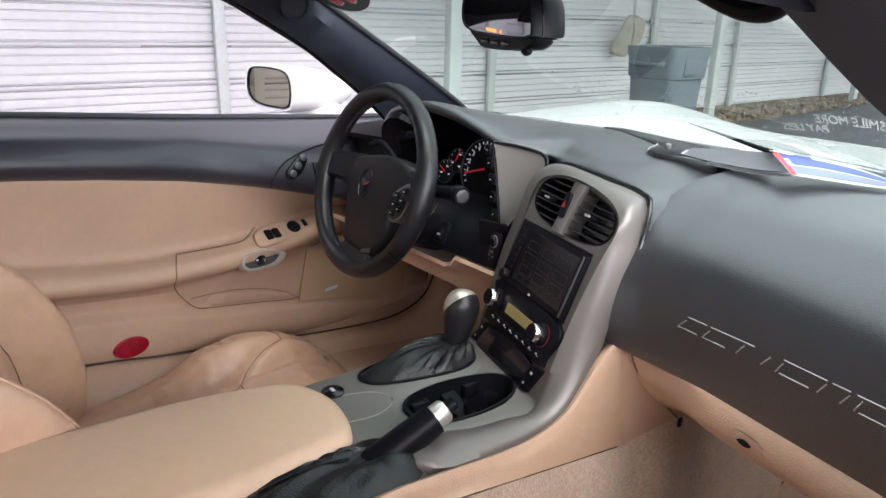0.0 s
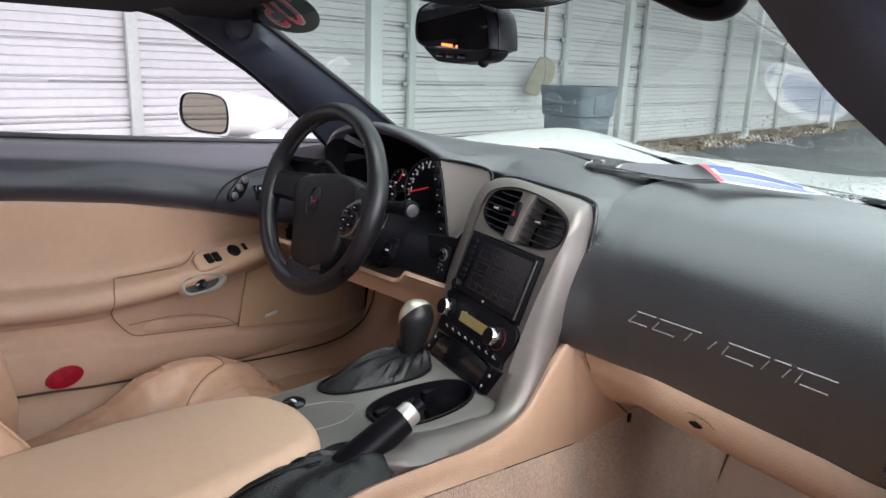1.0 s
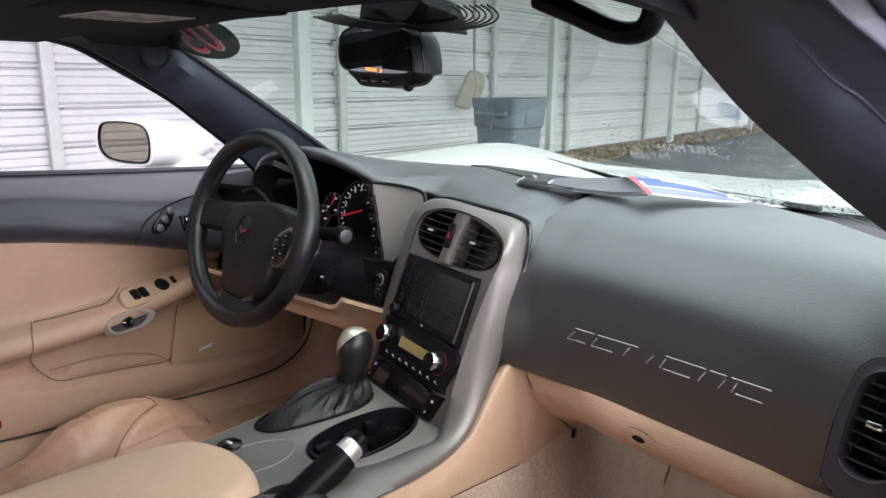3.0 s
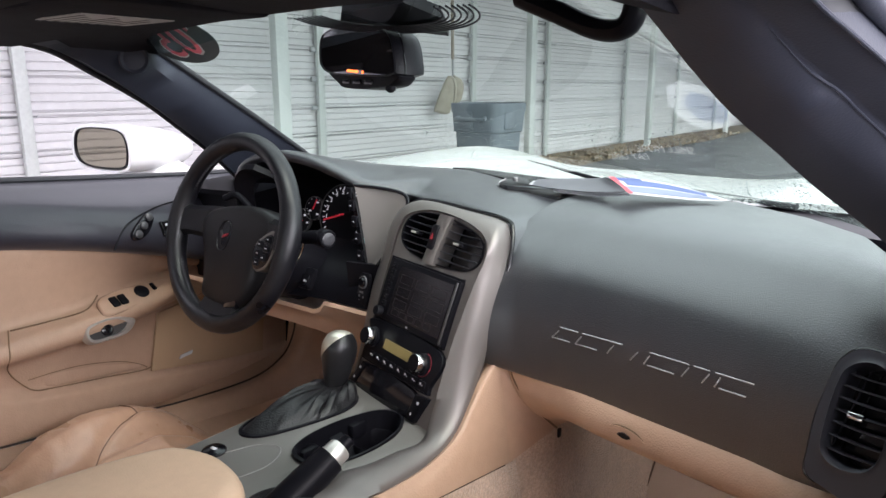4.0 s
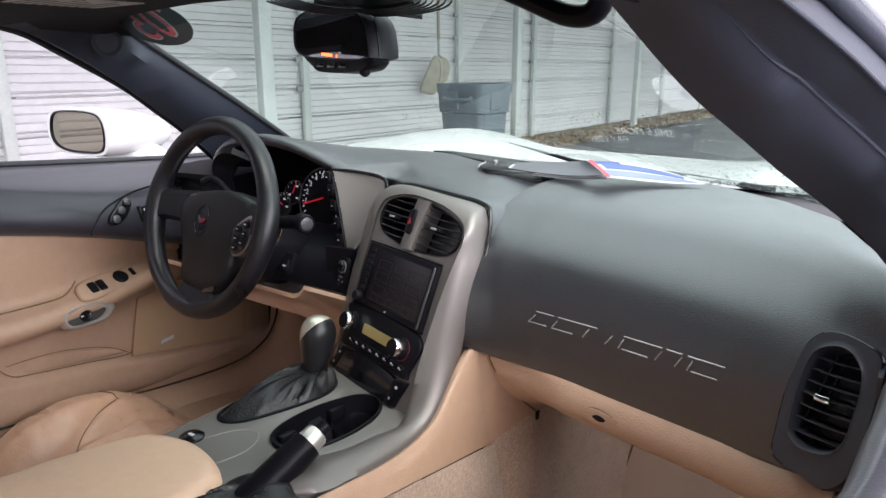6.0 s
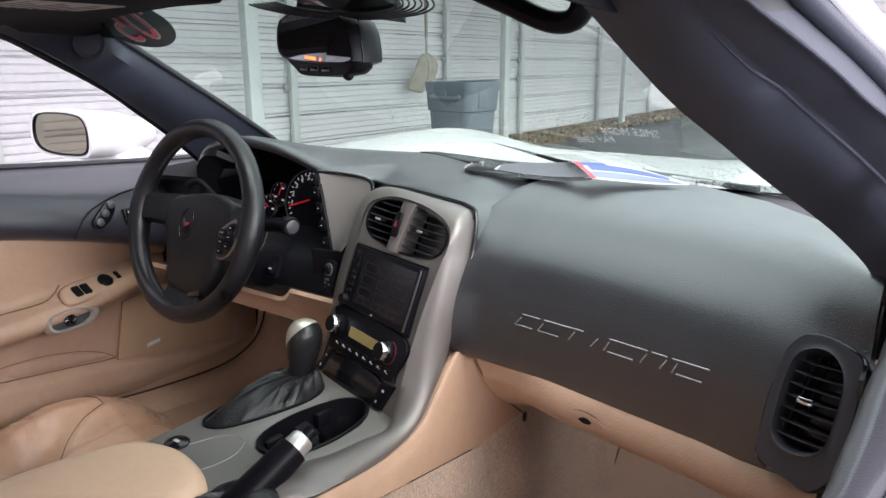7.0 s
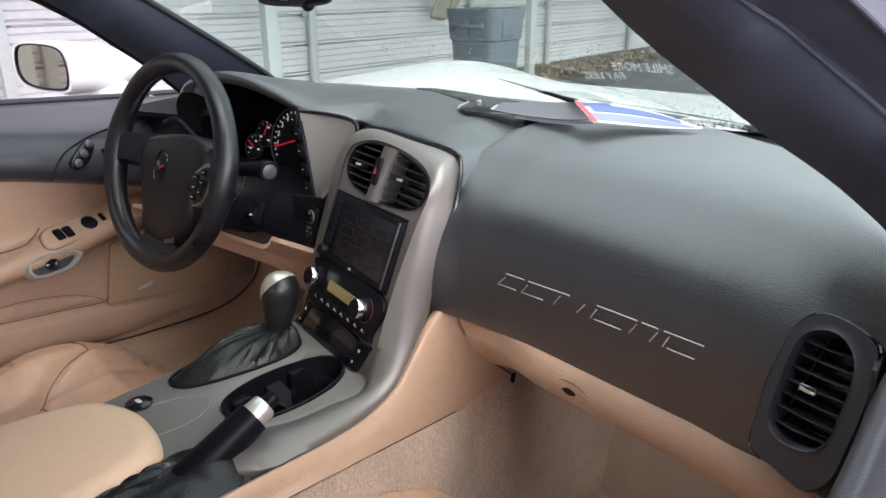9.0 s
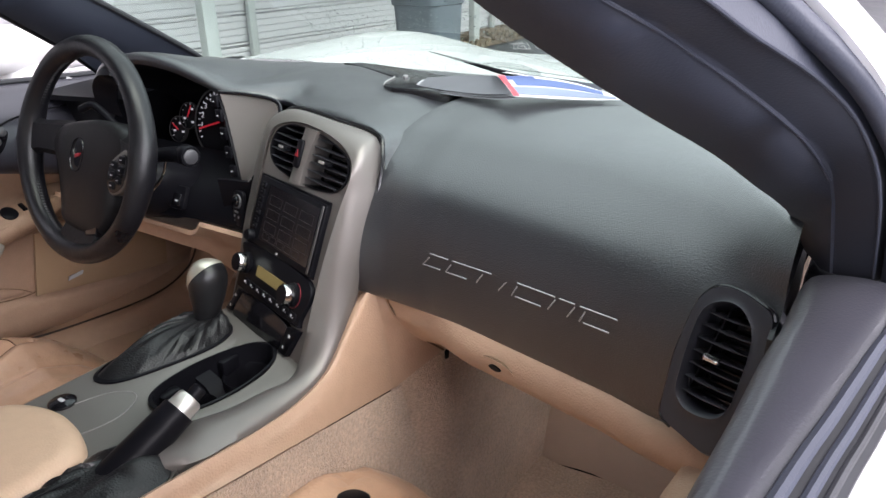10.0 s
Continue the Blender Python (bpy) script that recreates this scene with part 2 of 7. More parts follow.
def box(x0, x1, y0, y1, z0, z1, bevel=0.0, seg=2, m=None):
    bm = bmesh.new()
    bmesh.ops.create_cube(bm, size=1)
    bmesh.ops.scale(bm, verts=bm.verts, vec=(x1 - x0, y1 - y0, z1 - z0))
    bmesh.ops.translate(bm, verts=bm.verts, vec=((x0 + x1) / 2, (y0 + y1) / 2, (z0 + z1) / 2))
    if bevel:
        bmesh.ops.bevel(bm, geom=bm.edges[:], offset=bevel, segments=seg, affect="EDGES", profile=0.5)
    if m is not None:
        bmesh.ops.transform(bm, matrix=m, verts=bm.verts)
    return bm


def join(*bms):
    out = bmesh.new()
    for b in bms:
        me = bpy.data.meshes.new("tmp")
        b.to_mesh(me)
        b.free()
        out.from_mesh(me)
        bpy.data.meshes.remove(me)
    return out


def basis(o, x, y):
    """A frame at o with x along x and y near y."""
    x = Vector(x).normalized()
    z = x.cross(Vector(y)).normalized()
    y = z.cross(x)
    m = Matrix((x, y, z)).transposed().to_4x4()
    m.translation = Vector(o)
    return m


def lettering(text, size, m, depth=0.0004):
    """Raised letters as a bmesh, centred on the frame."""
    cu = bpy.data.curves.new("letters", "FONT")
    cu.body, cu.size, cu.extrude, cu.align_x, cu.align_y = text, size, depth, "CENTER", "CENTER"
    cu.resolution_u = 3
    ob = bpy.data.objects.new("letters", cu)
    me = ob.to_mesh()
    bm = bmesh.new()
    bm.from_mesh(me)
    ob.to_mesh_clear()
    bpy.data.objects.remove(ob)
    bpy.data.curves.remove(cu)
    bmesh.ops.transform(bm, matrix=m, verts=bm.verts)
    return bm

# ---- outside: ground, steel wall, posts, bin, far building ----
M_ASPHALT = mat("damp_asphalt", (0.075, 0.078, 0.085), 0.55, bump=(("noise", 90, 0.5, 0.01), ("cell", 160, 0.3, 0.006)), var=(0.6, 0.25), var2=(30, 0.25), rvar=0.12)
M_GRAVEL = mat("brown_gravel", (0.22, 0.17, 0.12), 0.85, bump=(("cell", 28, 1.0, 0.03), ("noise", 70, 0.5, 0.01)), var=(3, 0.35), var2=(25, 0.45))
M_STEEL = mat("white_steel_sheet", (0.72, 0.71, 0.73), 0.42, 0.0, bump=(("noise", 3, 0.08, 0.01),), var=(1.3, 0.05), var2=(14, 0.04), rvar=0.06)
M_POST = mat("pale_painted_steel", (0.60, 0.63, 0.62), 0.45, 0.1, var=(4, 0.08), var2=(40, 0.05))
M_GALV = mat("galvanised_steel", (0.40, 0.41, 0.42), 0.45, 0.4, var=(9, 0.15))
M_BIN = mat("grey_bin_plastic", (0.12, 0.145, 0.17), 0.5, bump=(("noise", 60, 0.2, 0.004),), var=(6, 0.14), rvar=0.06)
M_SCOOP = mat("dusty_tan_plastic", (0.42, 0.38, 0.31), 0.6, var=(10, 0.15))
M_WOODHANDLE = mat("weathered_wood", (0.36, 0.31, 0.25), 0.7, bump=(("noise", 60, 0.3, 0.003),), var=(20, 0.2))
M_SIDING = mat("grey_siding", (0.50, 0.47, 0.49), 0.6, var=(2, 0.06), var2=(20, 0.04))
M_WHITETRIM = mat("white_trim_paint", (0.72, 0.71, 0.72), 0.5, var=(5, 0.05))
M_DARKGLASS = mat("dark_window_glass", (0.03, 0.035, 0.045), 0.08, var=(2, 0.2))

def ground_fn(u, v):
    s = lambda a: math.copysign(abs(a) ** 3, a) * 420 + a * 14
    return (s(u * 2 - 1), s(v * 2 - 1) + 4, 0.0)
part("ground", sheet(ground_fn, 28, 28), M_ASPHALT)["kind"] = "structure"
tagged(bpy.data.objects["ground"], "damp dark grey asphalt parking lot", "ground")

WALL = -5.05
bm = sheet(lambda u, v: (WALL + 0.95 * u + 0.06 * math.sin(v * 40) * u, -14 + 44 * v, 0.012 + 0.05 * (1 - u) + 0.012 * noise.noise((u * 8, v * 160, 0))), 8, 240)
rng = random.Random(4)
stones = []
for i in range(900):
    y = 2 + 16 * rng.random()
    x = WALL + 0.1 + 0.85 * rng.random()
    stones.append((x, y, 0.05, 0.02 + 0.035 * rng.random()))
sb = bmesh.new()
for x, y, z, r in stones:
    g = bmesh.ops.create_icosphere(sb, subdivisions=1, radius=r, matrix=Matrix.Translation((x, y, z)) @ pose(0, 0, 0, rng.random() * 90, rng.random() * 90, 0))
    for v in g["verts"]:
        v.co += Vector((rng.uniform(-1, 1), rng.uniform(-1, 1), rng.uniform(-1, 0.2))) * r * 0.3
gravel = part("gravel_strip", join(bm, sb), M_GRAVEL)
tagged(gravel, "brown gravel and dead leaves along the foot of the steel wall", "gravel", kind="stuff")

# horizontal ribbed sheet: one deep double rib in each 0.3 m, shallow ribs between
prof = []
for i in range(10):
    z = 0.03 + 0.298 * i
    for dz, dx in ((0.0, 0.0), (0.004, -0.045), (0.018, -0.045), (0.022, 0.006), (0.040, 0.006), (0.044, -0.040), (0.056, -0.040), (0.060, 0.0), (0.112, 0.0), (0.115, -0.022), (0.124, -0.022), (0.127, 0.0), (0.178, 0.0), (0.181, -0.022), (0.190, -0.022), (0.193, 0.0), (0.244, 0.0), (0.247, -0.022), (0.256, -0.022), (0.259, 0.0)):
        prof.append((dx, z + dz))
wall = thing("wall_west", (WALL, 6, 0), "white ribbed steel sheet wall with horizontal corrugations", "wall", kind="structure")
for k in range(7):
    y0, y1 = -14 + 6 * k, -8 + 6 * k
    rows = []
    for j in range(13):
        y = y0 + (y1 - y0) * j / 12
        rows.append([(WALL + dx + 0.012 * noise.noise((y * 0.7, z * 1.5, k)) + 0.004 * noise.noise((y * 3, z * 4, 7)) - 0.003 * (k % 2), y, z + 0.006 * noise.noise((y * 0.9, 3, z))) for dx, z in prof])
    part("wall_panel", loft(rows, False), M_STEEL, wall, smooth=25)
part("wall_backing", box(WALL - 0.12, WALL - 0.05, -14, 28, 0, 3.0), M_GALV, wall)

def front_post(y, x=-4.4):
    t = thing("steel_post", (x, y, 0), "pale painted square steel post standing before the ribbed wall", "post", "posts along the wall")
    part("shaft", box(x - 0.045, x + 0.045, y - 0.07, y + 0.07, 0.01, 2.94, 0.006), M_POST, t)
    part("foot_plate", box(x - 0.11, x + 0.11, y - 0.12, y + 0.12, 0, 0.012, 0.003), M_GALV, t)
for y in (-1.0, 3.47, 7.9, 12.4, 17.6):
    front_post(y)

def wall_stud(y):
    t = thing("wall_stud", (WALL + 0.06, y, 0), "galvanised steel channel upright fixed to the ribbed wall", "stud", "studs on the wall")
    x = WALL + 0.03
    part("channel", box(x, x + 0.05, y - 0.045, y + 0.045, 0.0, 2.94, 0.006), M_POST, t)
    for i in range(3, 9 if y > 3 else 3):
        part("clip", box(x + 0.003, x + 0.035, y - 0.12, y - 0.047, 0.298 * i + 0.02, 0.298 * i + 0.07, 0.004), M_GALV, t)
for y in (-4.2, -1.4, 1.53, 4.5, 7.35, 9.45, 12.6, 15.6, 18.6):
    wall_stud(y)

# unseen roof on the posts, added to keep sky light off the wall
cn = thing("canopy", (-4, 6, 2.7), "white steel lean-to roof, unseen, added to shade the ribbed wall", "canopy", kind="structure")
part("shade_sheet", box(-5.3, -2.2, -14, 28, 2.95, 3.0), M_STEEL, cn)
for y in range(-13, 28, 4):
    part("shade_rafter", box(-5.0, -2.3, y - 0.05, y + 0.05, 2.8, 2.95), M_POST, cn)
part("shade_gutter", box(-2.3, -2.15, -14, 28, 2.85, 3.02, 0.01), M_POST, cn)

# bin
bx, by = -3.45, 5.42
rub = thing("trash_bin", (bx, by, 0), "large blue-grey plastic trash bin with moulded handles", "bin")
rings = []
for z, w in ((0.0, 0.225), (0.02, 0.238), (0.70, 0.27), (0.71, 0.288), (0.73, 0.29), (0.90, 0.30), (0.91, 0.30)):
    rings.append([(bx + x, by + y, z) for x, y in rrect(0, 0, 2 * w, 2 * w, w * 0.35, 5)])
part("body", loft(rings), M_BIN, rub)
rings = []
for z, w in ((0.905, 0.308), (0.985, 0.315), (1.0, 0.313), (1.0, 0.29), (0.95, 0.285)):
    rings.append([(bx + x, by + y, z) for x, y in rrect(0, 0, 2 * w, 2 * w, w * 0.35, 5)])
part("rim", loft(rings), M_BIN, rub)
for s in (-1, 1):
    part("handle", tube(curve([(bx + 0.15 * 1, by + s * 0.295, 0.86), (bx + 0.15, by + s * 0.35, 0.84), (bx - 0.15, by + s * 0.35, 0.84), (bx - 0.15, by + s * 0.295, 0.86)], 12), 0.022, 8), M_BIN, rub)
part("side_panel", box(bx + 0.275, bx + 0.308, by - 0.16, by + 0.02, 0.74, 0.93, 0.01, 2), M_BIN, rub)
part("side_panel", box(bx - 0.2, bx + 0.0, by - 0.311, by - 0.275, 0.74, 0.93, 0.01, 2), M_BIN, rub)

# scoop hung on the wall
sx, sy = -4.82, 6.58
sc = thing("dust_scoop", (sx, sy, 1.2), "tan plastic scoop with wooden handle hung on the wall", "scoop")
sm_ = basis((-4.80, 6.56, 1.30), (0.77, 0.64, 0), (0, 0, 1))
part("pan", prism(outline([(0.0, 0.0), (-0.05, -0.03), (-0.12, -0.18), (-0.21, -0.42), (-0.18, -0.46), (-0.03, -0.48), (0.03, -0.36), (0.05, -0.2), (0.04, -0.05)], 48), sm_, 0.0, 0.07, 0.03, 4), M_SCOOP, sc)
part("pan", prism(outline([(0.03, 0.0), (0.08, -0.01), (0.15, -0.06), (0.175, -0.14), (0.16, -0.24), (0.12, -0.33), (0.04, -0.34), (0.03, -0.15)], 40), sm_, -0.07, 0.03, 0.03, 4), M_SCOOP, sc)
for k in (0, 1):
    part("rib", tube(curve([sm_ @ Vector((x + 0.055 * k, y, 0.06 - 0.045 * k)) for x, y in ((0.01, -0.02), (0.045, -0.06), (0.062, -0.16), (0.055, -0.27), (0.03, -0.38))], 14), 0.016, 8), M_SCOOP, sc)
part("ferrule", tube([sm_ @ Vector((0.035, -0.04, 0.0)), sm_ @ Vector((0.03, 0.22, 0.0))], 0.017, 10), M_GALV, sc)
hk = sm_ @ Vector((0.012, 1.42, 0.0))
part("hook", tube([hk, Vector((-4.97, hk.y, hk.z + 0.02)), Vector((-5.08, hk.y, hk.z + 0.02))], 0.009, 8), M_GALV, sc)
part("handle", tube([sm_ @ Vector((0.03, 0.20, 0.0)), sm_ @ Vector((0.01, 1.55, 0.0))], 0.021, 10), M_WOODHANDLE, sc)

# far building in front
FB = 21.0
fb = thing("far_building", (2, FB, 0), "low grey building with lapped siding and white corner trim", "building")
part("wall", box(-3.2, 9, FB, FB + 6, 0, 4.2), M_SIDING, fb)
for i in range(18):
    part("board", box(-3.2, 9, FB - 0.03, FB - 0.002, 0.25 + 0.22 * i, 0.25 + 0.22 * i + 0.205, 0.004, 1), M_SIDING, fb)
for x in (-3.3, 0.4, 9):
    part("corner_trim", box(x - 0.09, x + 0.09, FB - 0.05, FB + 0.02, 0, 4.2, 0.006), M_WHITETRIM, fb)
part("eave", box(-3.6, 9.4, FB - 0.4, FB + 6.4, 4.2, 4.4, 0.02), M_WHITETRIM, fb)
for x in (1.2, 4.6):
    w = part("window", box(x, x + 1.6, FB - 0.06, FB - 0.031, 1.0, 2.4, 0.01), M_WHITETRIM, fb)
    part("pane", box(x + 0.08, x + 1.52, FB - 0.066, FB - 0.061, 1.08, 2.32), M_DARKGLASS, w)

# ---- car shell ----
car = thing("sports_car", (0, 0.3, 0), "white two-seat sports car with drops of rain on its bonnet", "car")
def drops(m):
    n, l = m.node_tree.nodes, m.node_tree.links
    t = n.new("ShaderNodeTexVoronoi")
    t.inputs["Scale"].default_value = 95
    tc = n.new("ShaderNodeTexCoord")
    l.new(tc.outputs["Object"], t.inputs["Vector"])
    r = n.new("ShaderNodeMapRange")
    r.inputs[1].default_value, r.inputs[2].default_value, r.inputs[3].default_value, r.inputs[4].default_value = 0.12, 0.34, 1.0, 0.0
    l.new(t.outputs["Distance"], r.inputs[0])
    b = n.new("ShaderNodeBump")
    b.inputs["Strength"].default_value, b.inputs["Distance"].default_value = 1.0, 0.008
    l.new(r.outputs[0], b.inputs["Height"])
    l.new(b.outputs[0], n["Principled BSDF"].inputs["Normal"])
    # the beads' light and dark are mixed into the paint colour here
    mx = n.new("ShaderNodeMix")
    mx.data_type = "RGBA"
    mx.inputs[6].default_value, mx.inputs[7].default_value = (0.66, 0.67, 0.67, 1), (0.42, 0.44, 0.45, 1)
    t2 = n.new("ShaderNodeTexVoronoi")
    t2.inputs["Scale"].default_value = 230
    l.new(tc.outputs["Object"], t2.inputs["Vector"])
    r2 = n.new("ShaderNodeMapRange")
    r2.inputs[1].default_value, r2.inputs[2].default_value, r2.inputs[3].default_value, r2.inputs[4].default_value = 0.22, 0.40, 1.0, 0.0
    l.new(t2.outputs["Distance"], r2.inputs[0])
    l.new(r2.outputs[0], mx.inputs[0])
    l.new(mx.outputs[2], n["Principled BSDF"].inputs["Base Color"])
M_HOOD = mat("wet_white_bead_shaded", (0.58, 0.59, 0.60), 0.25, coat=0.5, var=(2, 0.04), var2=(70, 0.22))
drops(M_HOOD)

def hood_z(x, y):
    xx = x + 0.03
    s = max(0.0, min(1.0, (y - 0.6) / 1.2))
    base = 0.938 - 0.02 * s - 0.25 * s ** 3
    up = 0.055 * math.exp(-((abs(xx) - 0.56) / 0.19) ** 2) * math.exp(-((y - 1.12) / 0.42) ** 2)
    edge = -0.35 * max(0, abs(xx) - 0.70) ** 1.3
    return base + up + edge + 0.012 * math.cos(xx * 3)
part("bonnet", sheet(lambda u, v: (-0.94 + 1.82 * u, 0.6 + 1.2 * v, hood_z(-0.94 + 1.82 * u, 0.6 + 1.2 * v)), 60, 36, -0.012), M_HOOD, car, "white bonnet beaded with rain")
part("nose", loft([[(-0.94 + 1.82 * i / 20, y + 0.12 * math.cos((i / 20 - 0.5) * 3), z * hood_z(-0.94 + 1.82 * i / 20, 1.8)) for i in range(21)] for y, z in ((1.76, 0.985), (1.90, 0.8), (1.94, 0.5), (1.88, 0.25))], False), M_WHITE, car)
for s, name in ((-1, "fender"), (1, "fender")):
    xo = -0.03 + s * 0.912
    part(name, sheet(lambda u, v: (xo + s * 0.03 * math.sin(v * 3), 0.35 + 1.5 * u, 0.30 + (hood_z(xo, 0.6 + 1.2 * u) - 0.31) * v), 24, 8, 0.01), M_WHITE, car)
part("cowl", sheet(lambda u, v: (-0.80 + 1.54 * u, 0.36 + 0.30 * v + 0.12 * (1 - (2 * u - 1) ** 2), 0.925 - 0.002 * v), 30, 6, -0.02), M_BLACK, car, "black plastic cowl under the windscreen")
part("wiper_arm", tube(curve([(-0.149, 0.606, 1.001), (-0.09, 0.607, 0.991), (-0.03, 0.607, 0.980), (0.03, 0.606, 0.970), (0.10, 0.62, 0.958)], 14), [0.0008 + 0.00042 * i for i in range(15)], 8), M_BLACK, car)
part("wiper_blade", tube(curve([(-0.05, 0.72, 0.955), (0.2, 0.66, 0.955), (0.42, 0.58, 0.955)], 12), 0.006, 8), M_RUBBER, car)

# windscreen: head line and foot line, bowed forward
WS_T = [(-0.585, -0.02, 1.222), (-0.42, -0.13, 1.243), (0.0, -0.185, 1.252), (0.36, -0.25, 1.238), (0.52, -0.34, 1.205)]
WS_B = [(-0.79, 0.44, 0.968), (-0.55, 0.585, 0.962), (-0.03, 0.66, 0.955), (0.42, 0.53, 0.958), (0.66, 0.24, 0.962)]
wt, wb = curve(WS_T, 40), curve(WS_B, 40)
def screen_fn(u, v):
    i = min(39, int(u * 40))
    f = u * 40 - i
    a, b = wt[i].lerp(wt[i + 1], f), wb[i].lerp(wb[i + 1], f)
    p = a.lerp(b, v)
    p.z += 0.035 * math.sin(math.pi * v)
    return p
ws = part("windscreen", sheet(screen_fn, 40, 24), M_WINDSHIELD, car, "green-tinted windscreen glass")
ws.visible_shadow = False
for k in range(7):
    pts = []
    for i in range(25):
        a = math.pi * i / 24
        p = Vector(screen_fn(0.572 + (0.046 + 0.0042 * k) * 1.35 * math.cos(a), 0.02 + (0.070 + 0.0050 * k) * 0.95 * math.sin(a)))
        pts.append(p + Vector((0, -0.001, -0.002)))
    part("frit_line", tube(pts, 0.0011, 5), M_BLACK, car)
# beads of rain lying on the outside of the glass
rng = random.Random(11)
M_RAIN = mat("rain_water", (0.9, 0.95, 0.95), 0.02)
M_RAIN.node_tree.nodes["Principled BSDF"].inputs["Transmission Weight"].default_value = 1.0
M_RAIN.node_tree.nodes["Principled BSDF"].inputs["IOR"].default_value = 1.33
unit = [(math.cos(a) * math.cos(e), math.sin(a) * math.cos(e), math.sin(e)) for e in (0.0, 0.7) for a in [i * math.pi / 3 for i in range(6)]] + [(0, 0, 1)]
vs, fs = [], []
for i in range(9000):
    u, v = rng.random() * 0.62 + 0.36, 1 - 0.40 * rng.random() ** 2.4
    p, q, r_ = screen_fn(u, v), screen_fn(min(1, u + 0.01), v), screen_fn(u, min(1, v + 0.01))
    nn = (q - p).cross(r_ - p)
    if nn.length < 1e-9:
        continue
    nn.normalize()
    nn = nn if nn.z > 0 else -nn
    ex = (q - p).normalized()
    ey = nn.cross(ex)
    rad = 0.0005 + 0.0014 * rng.random() ** 3
    b0 = len(vs)
    vs += [p + nn * 0.0012 + (ex * a + ey * b + nn * c * 0.55) * rad for a, b, c in unit]
    fs += [(b0 + j, b0 + (j + 1) % 6, b0 + 6 + (j + 1) % 6, b0 + 6 + j) for j in range(6)] + [(b0 + 6 + j, b0 + 6 + (j + 1) % 6, b0 + 12) for j in range(6)]
me = bpy.data.meshes.new("rain_beads")
me.from_pydata(vs, [], fs)
me.shade_smooth()
me.materials.append(M_RAIN)
beads = new("rain_beads", me)
tagged(beads, "clear beads of rain on the windscreen glass", "rain beads", kind="stuff")
part("header_rail", loft([[p + Vector((0, dy, dz)) for dy, dz in ((0.0, 0.0), (-0.05, -0.003), (-0.16, 0.003), (-0.17, 0.03), (-0.02, 0.035))] for p in wt]), M_HEADLINER, car, "black headliner edge over the windscreen")
part("roof_panel", sheet(lambda u, v: (-0.60 + 1.20 * u, -1.25 + 1.05 * v - 0.07 * (2 * u - 1) ** 2, 1.255 + 0.03 * math.sin(math.pi * u)), 24, 12, 0.03), M_HEADLINER, car, "black roof lining")
part("roof_skin", sheet(lambda u, v: (-0.66 + 1.30 * u, -1.3 + 1.12 * v - 0.10 * (2 * u - 1) ** 2, 1.292 + 0.03 * math.sin(math.pi * u) - 0.03 * (2 * u - 1) ** 4), 24, 12, 0.006), M_WHITE, car)

# pillar trims: four lines each, swept into one skin
def pillar(lines, name, material, label, tail=(0, 0.02, 0.03), head=(0, 0.02, 0.03)):
    L = [curve(l, 24) for l in lines]
    rings = []
    for i in range(25):
        r = [c[i] for c in L]
        r.append(r[-1] + Vector(tail))
        r.append(r[0] + Vector(head))
        rings.append(r)
    return part(name, loft(rings), material, car, label, 55)
PL_IN = [(-0.50, -0.145, 1.252), (-0.55, -0.085, 1.243), (-0.585, -0.02, 1.222), (-0.60, 0.08, 1.168), (-0.635, 0.235, 1.089), (-0.68, 0.40, 1.004), (-0.705, 0.47, 0.965)]
pillar([PL_IN,
        [(-0.50, -0.20, 1.257), (-0.545, -0.13, 1.241), (-0.57, -0.06, 1.208), (-0.59, 0.03, 1.155), (-0.635, 0.17, 1.072), (-0.69, 0.33, 0.995), (-0.72, 0.41, 0.95)],
        [(-0.575, -0.30, 1.238), (-0.58, -0.21, 1.222), (-0.595, -0.125, 1.185), (-0.632, -0.02, 1.130), (-0.666, 0.07, 1.078), (-0.70, 0.155, 1.026), (-0.735, 0.25, 0.95)],
        [(-0.61, -0.30, 1.245), (-0.612, -0.21, 1.228), (-0.625, -0.125, 1.190), (-0.657, -0.015, 1.134), (-0.69, 0.075, 1.080), (-0.724, 0.16, 1.028), (-0.755, 0.26, 0.95)]],
       "pillar_trim", M_PILLAR, "grey-black trim of the driver side windscreen pillar", (0, 0.03, 0.012), (-0.025, 0.0, 0.004))
part("screen_seal", tube(curve([Vector(p) + Vector((0.004, 0, 0.004)) for p in PL_IN], 24), 0.006, 8), M_RUBBER, car)
part("window_seal", tube(curve([(-0.612, -0.30, 1.242), (-0.614, -0.21, 1.225), (-0.628, -0.13, 1.188), (-0.660, -0.015, 1.133), (-0.693, 0.075, 1.079), (-0.727, 0.16, 1.027), (-0.757, 0.26, 0.95)], 24), 0.006, 8), M_RUBBER, car)
# driver side roof rail
part("roof_rail_trim", loft([[Vector(p) + Vector((dx, 0, dz)) for dx, dz in ((0.03, 0.02), (0.02, -0.004), (-0.02, -0.008), (-0.05, 0.0), (-0.05, 0.05), (0.03, 0.06))] for p in curve([(-0.595, -0.21, 1.232), (-0.595, -0.29, 1.246), (-0.59, -0.45, 1.252), (-0.57, -0.8, 1.25), (-0.55, -1.25, 1.22)], 20)]), M_HEADLINER, car)
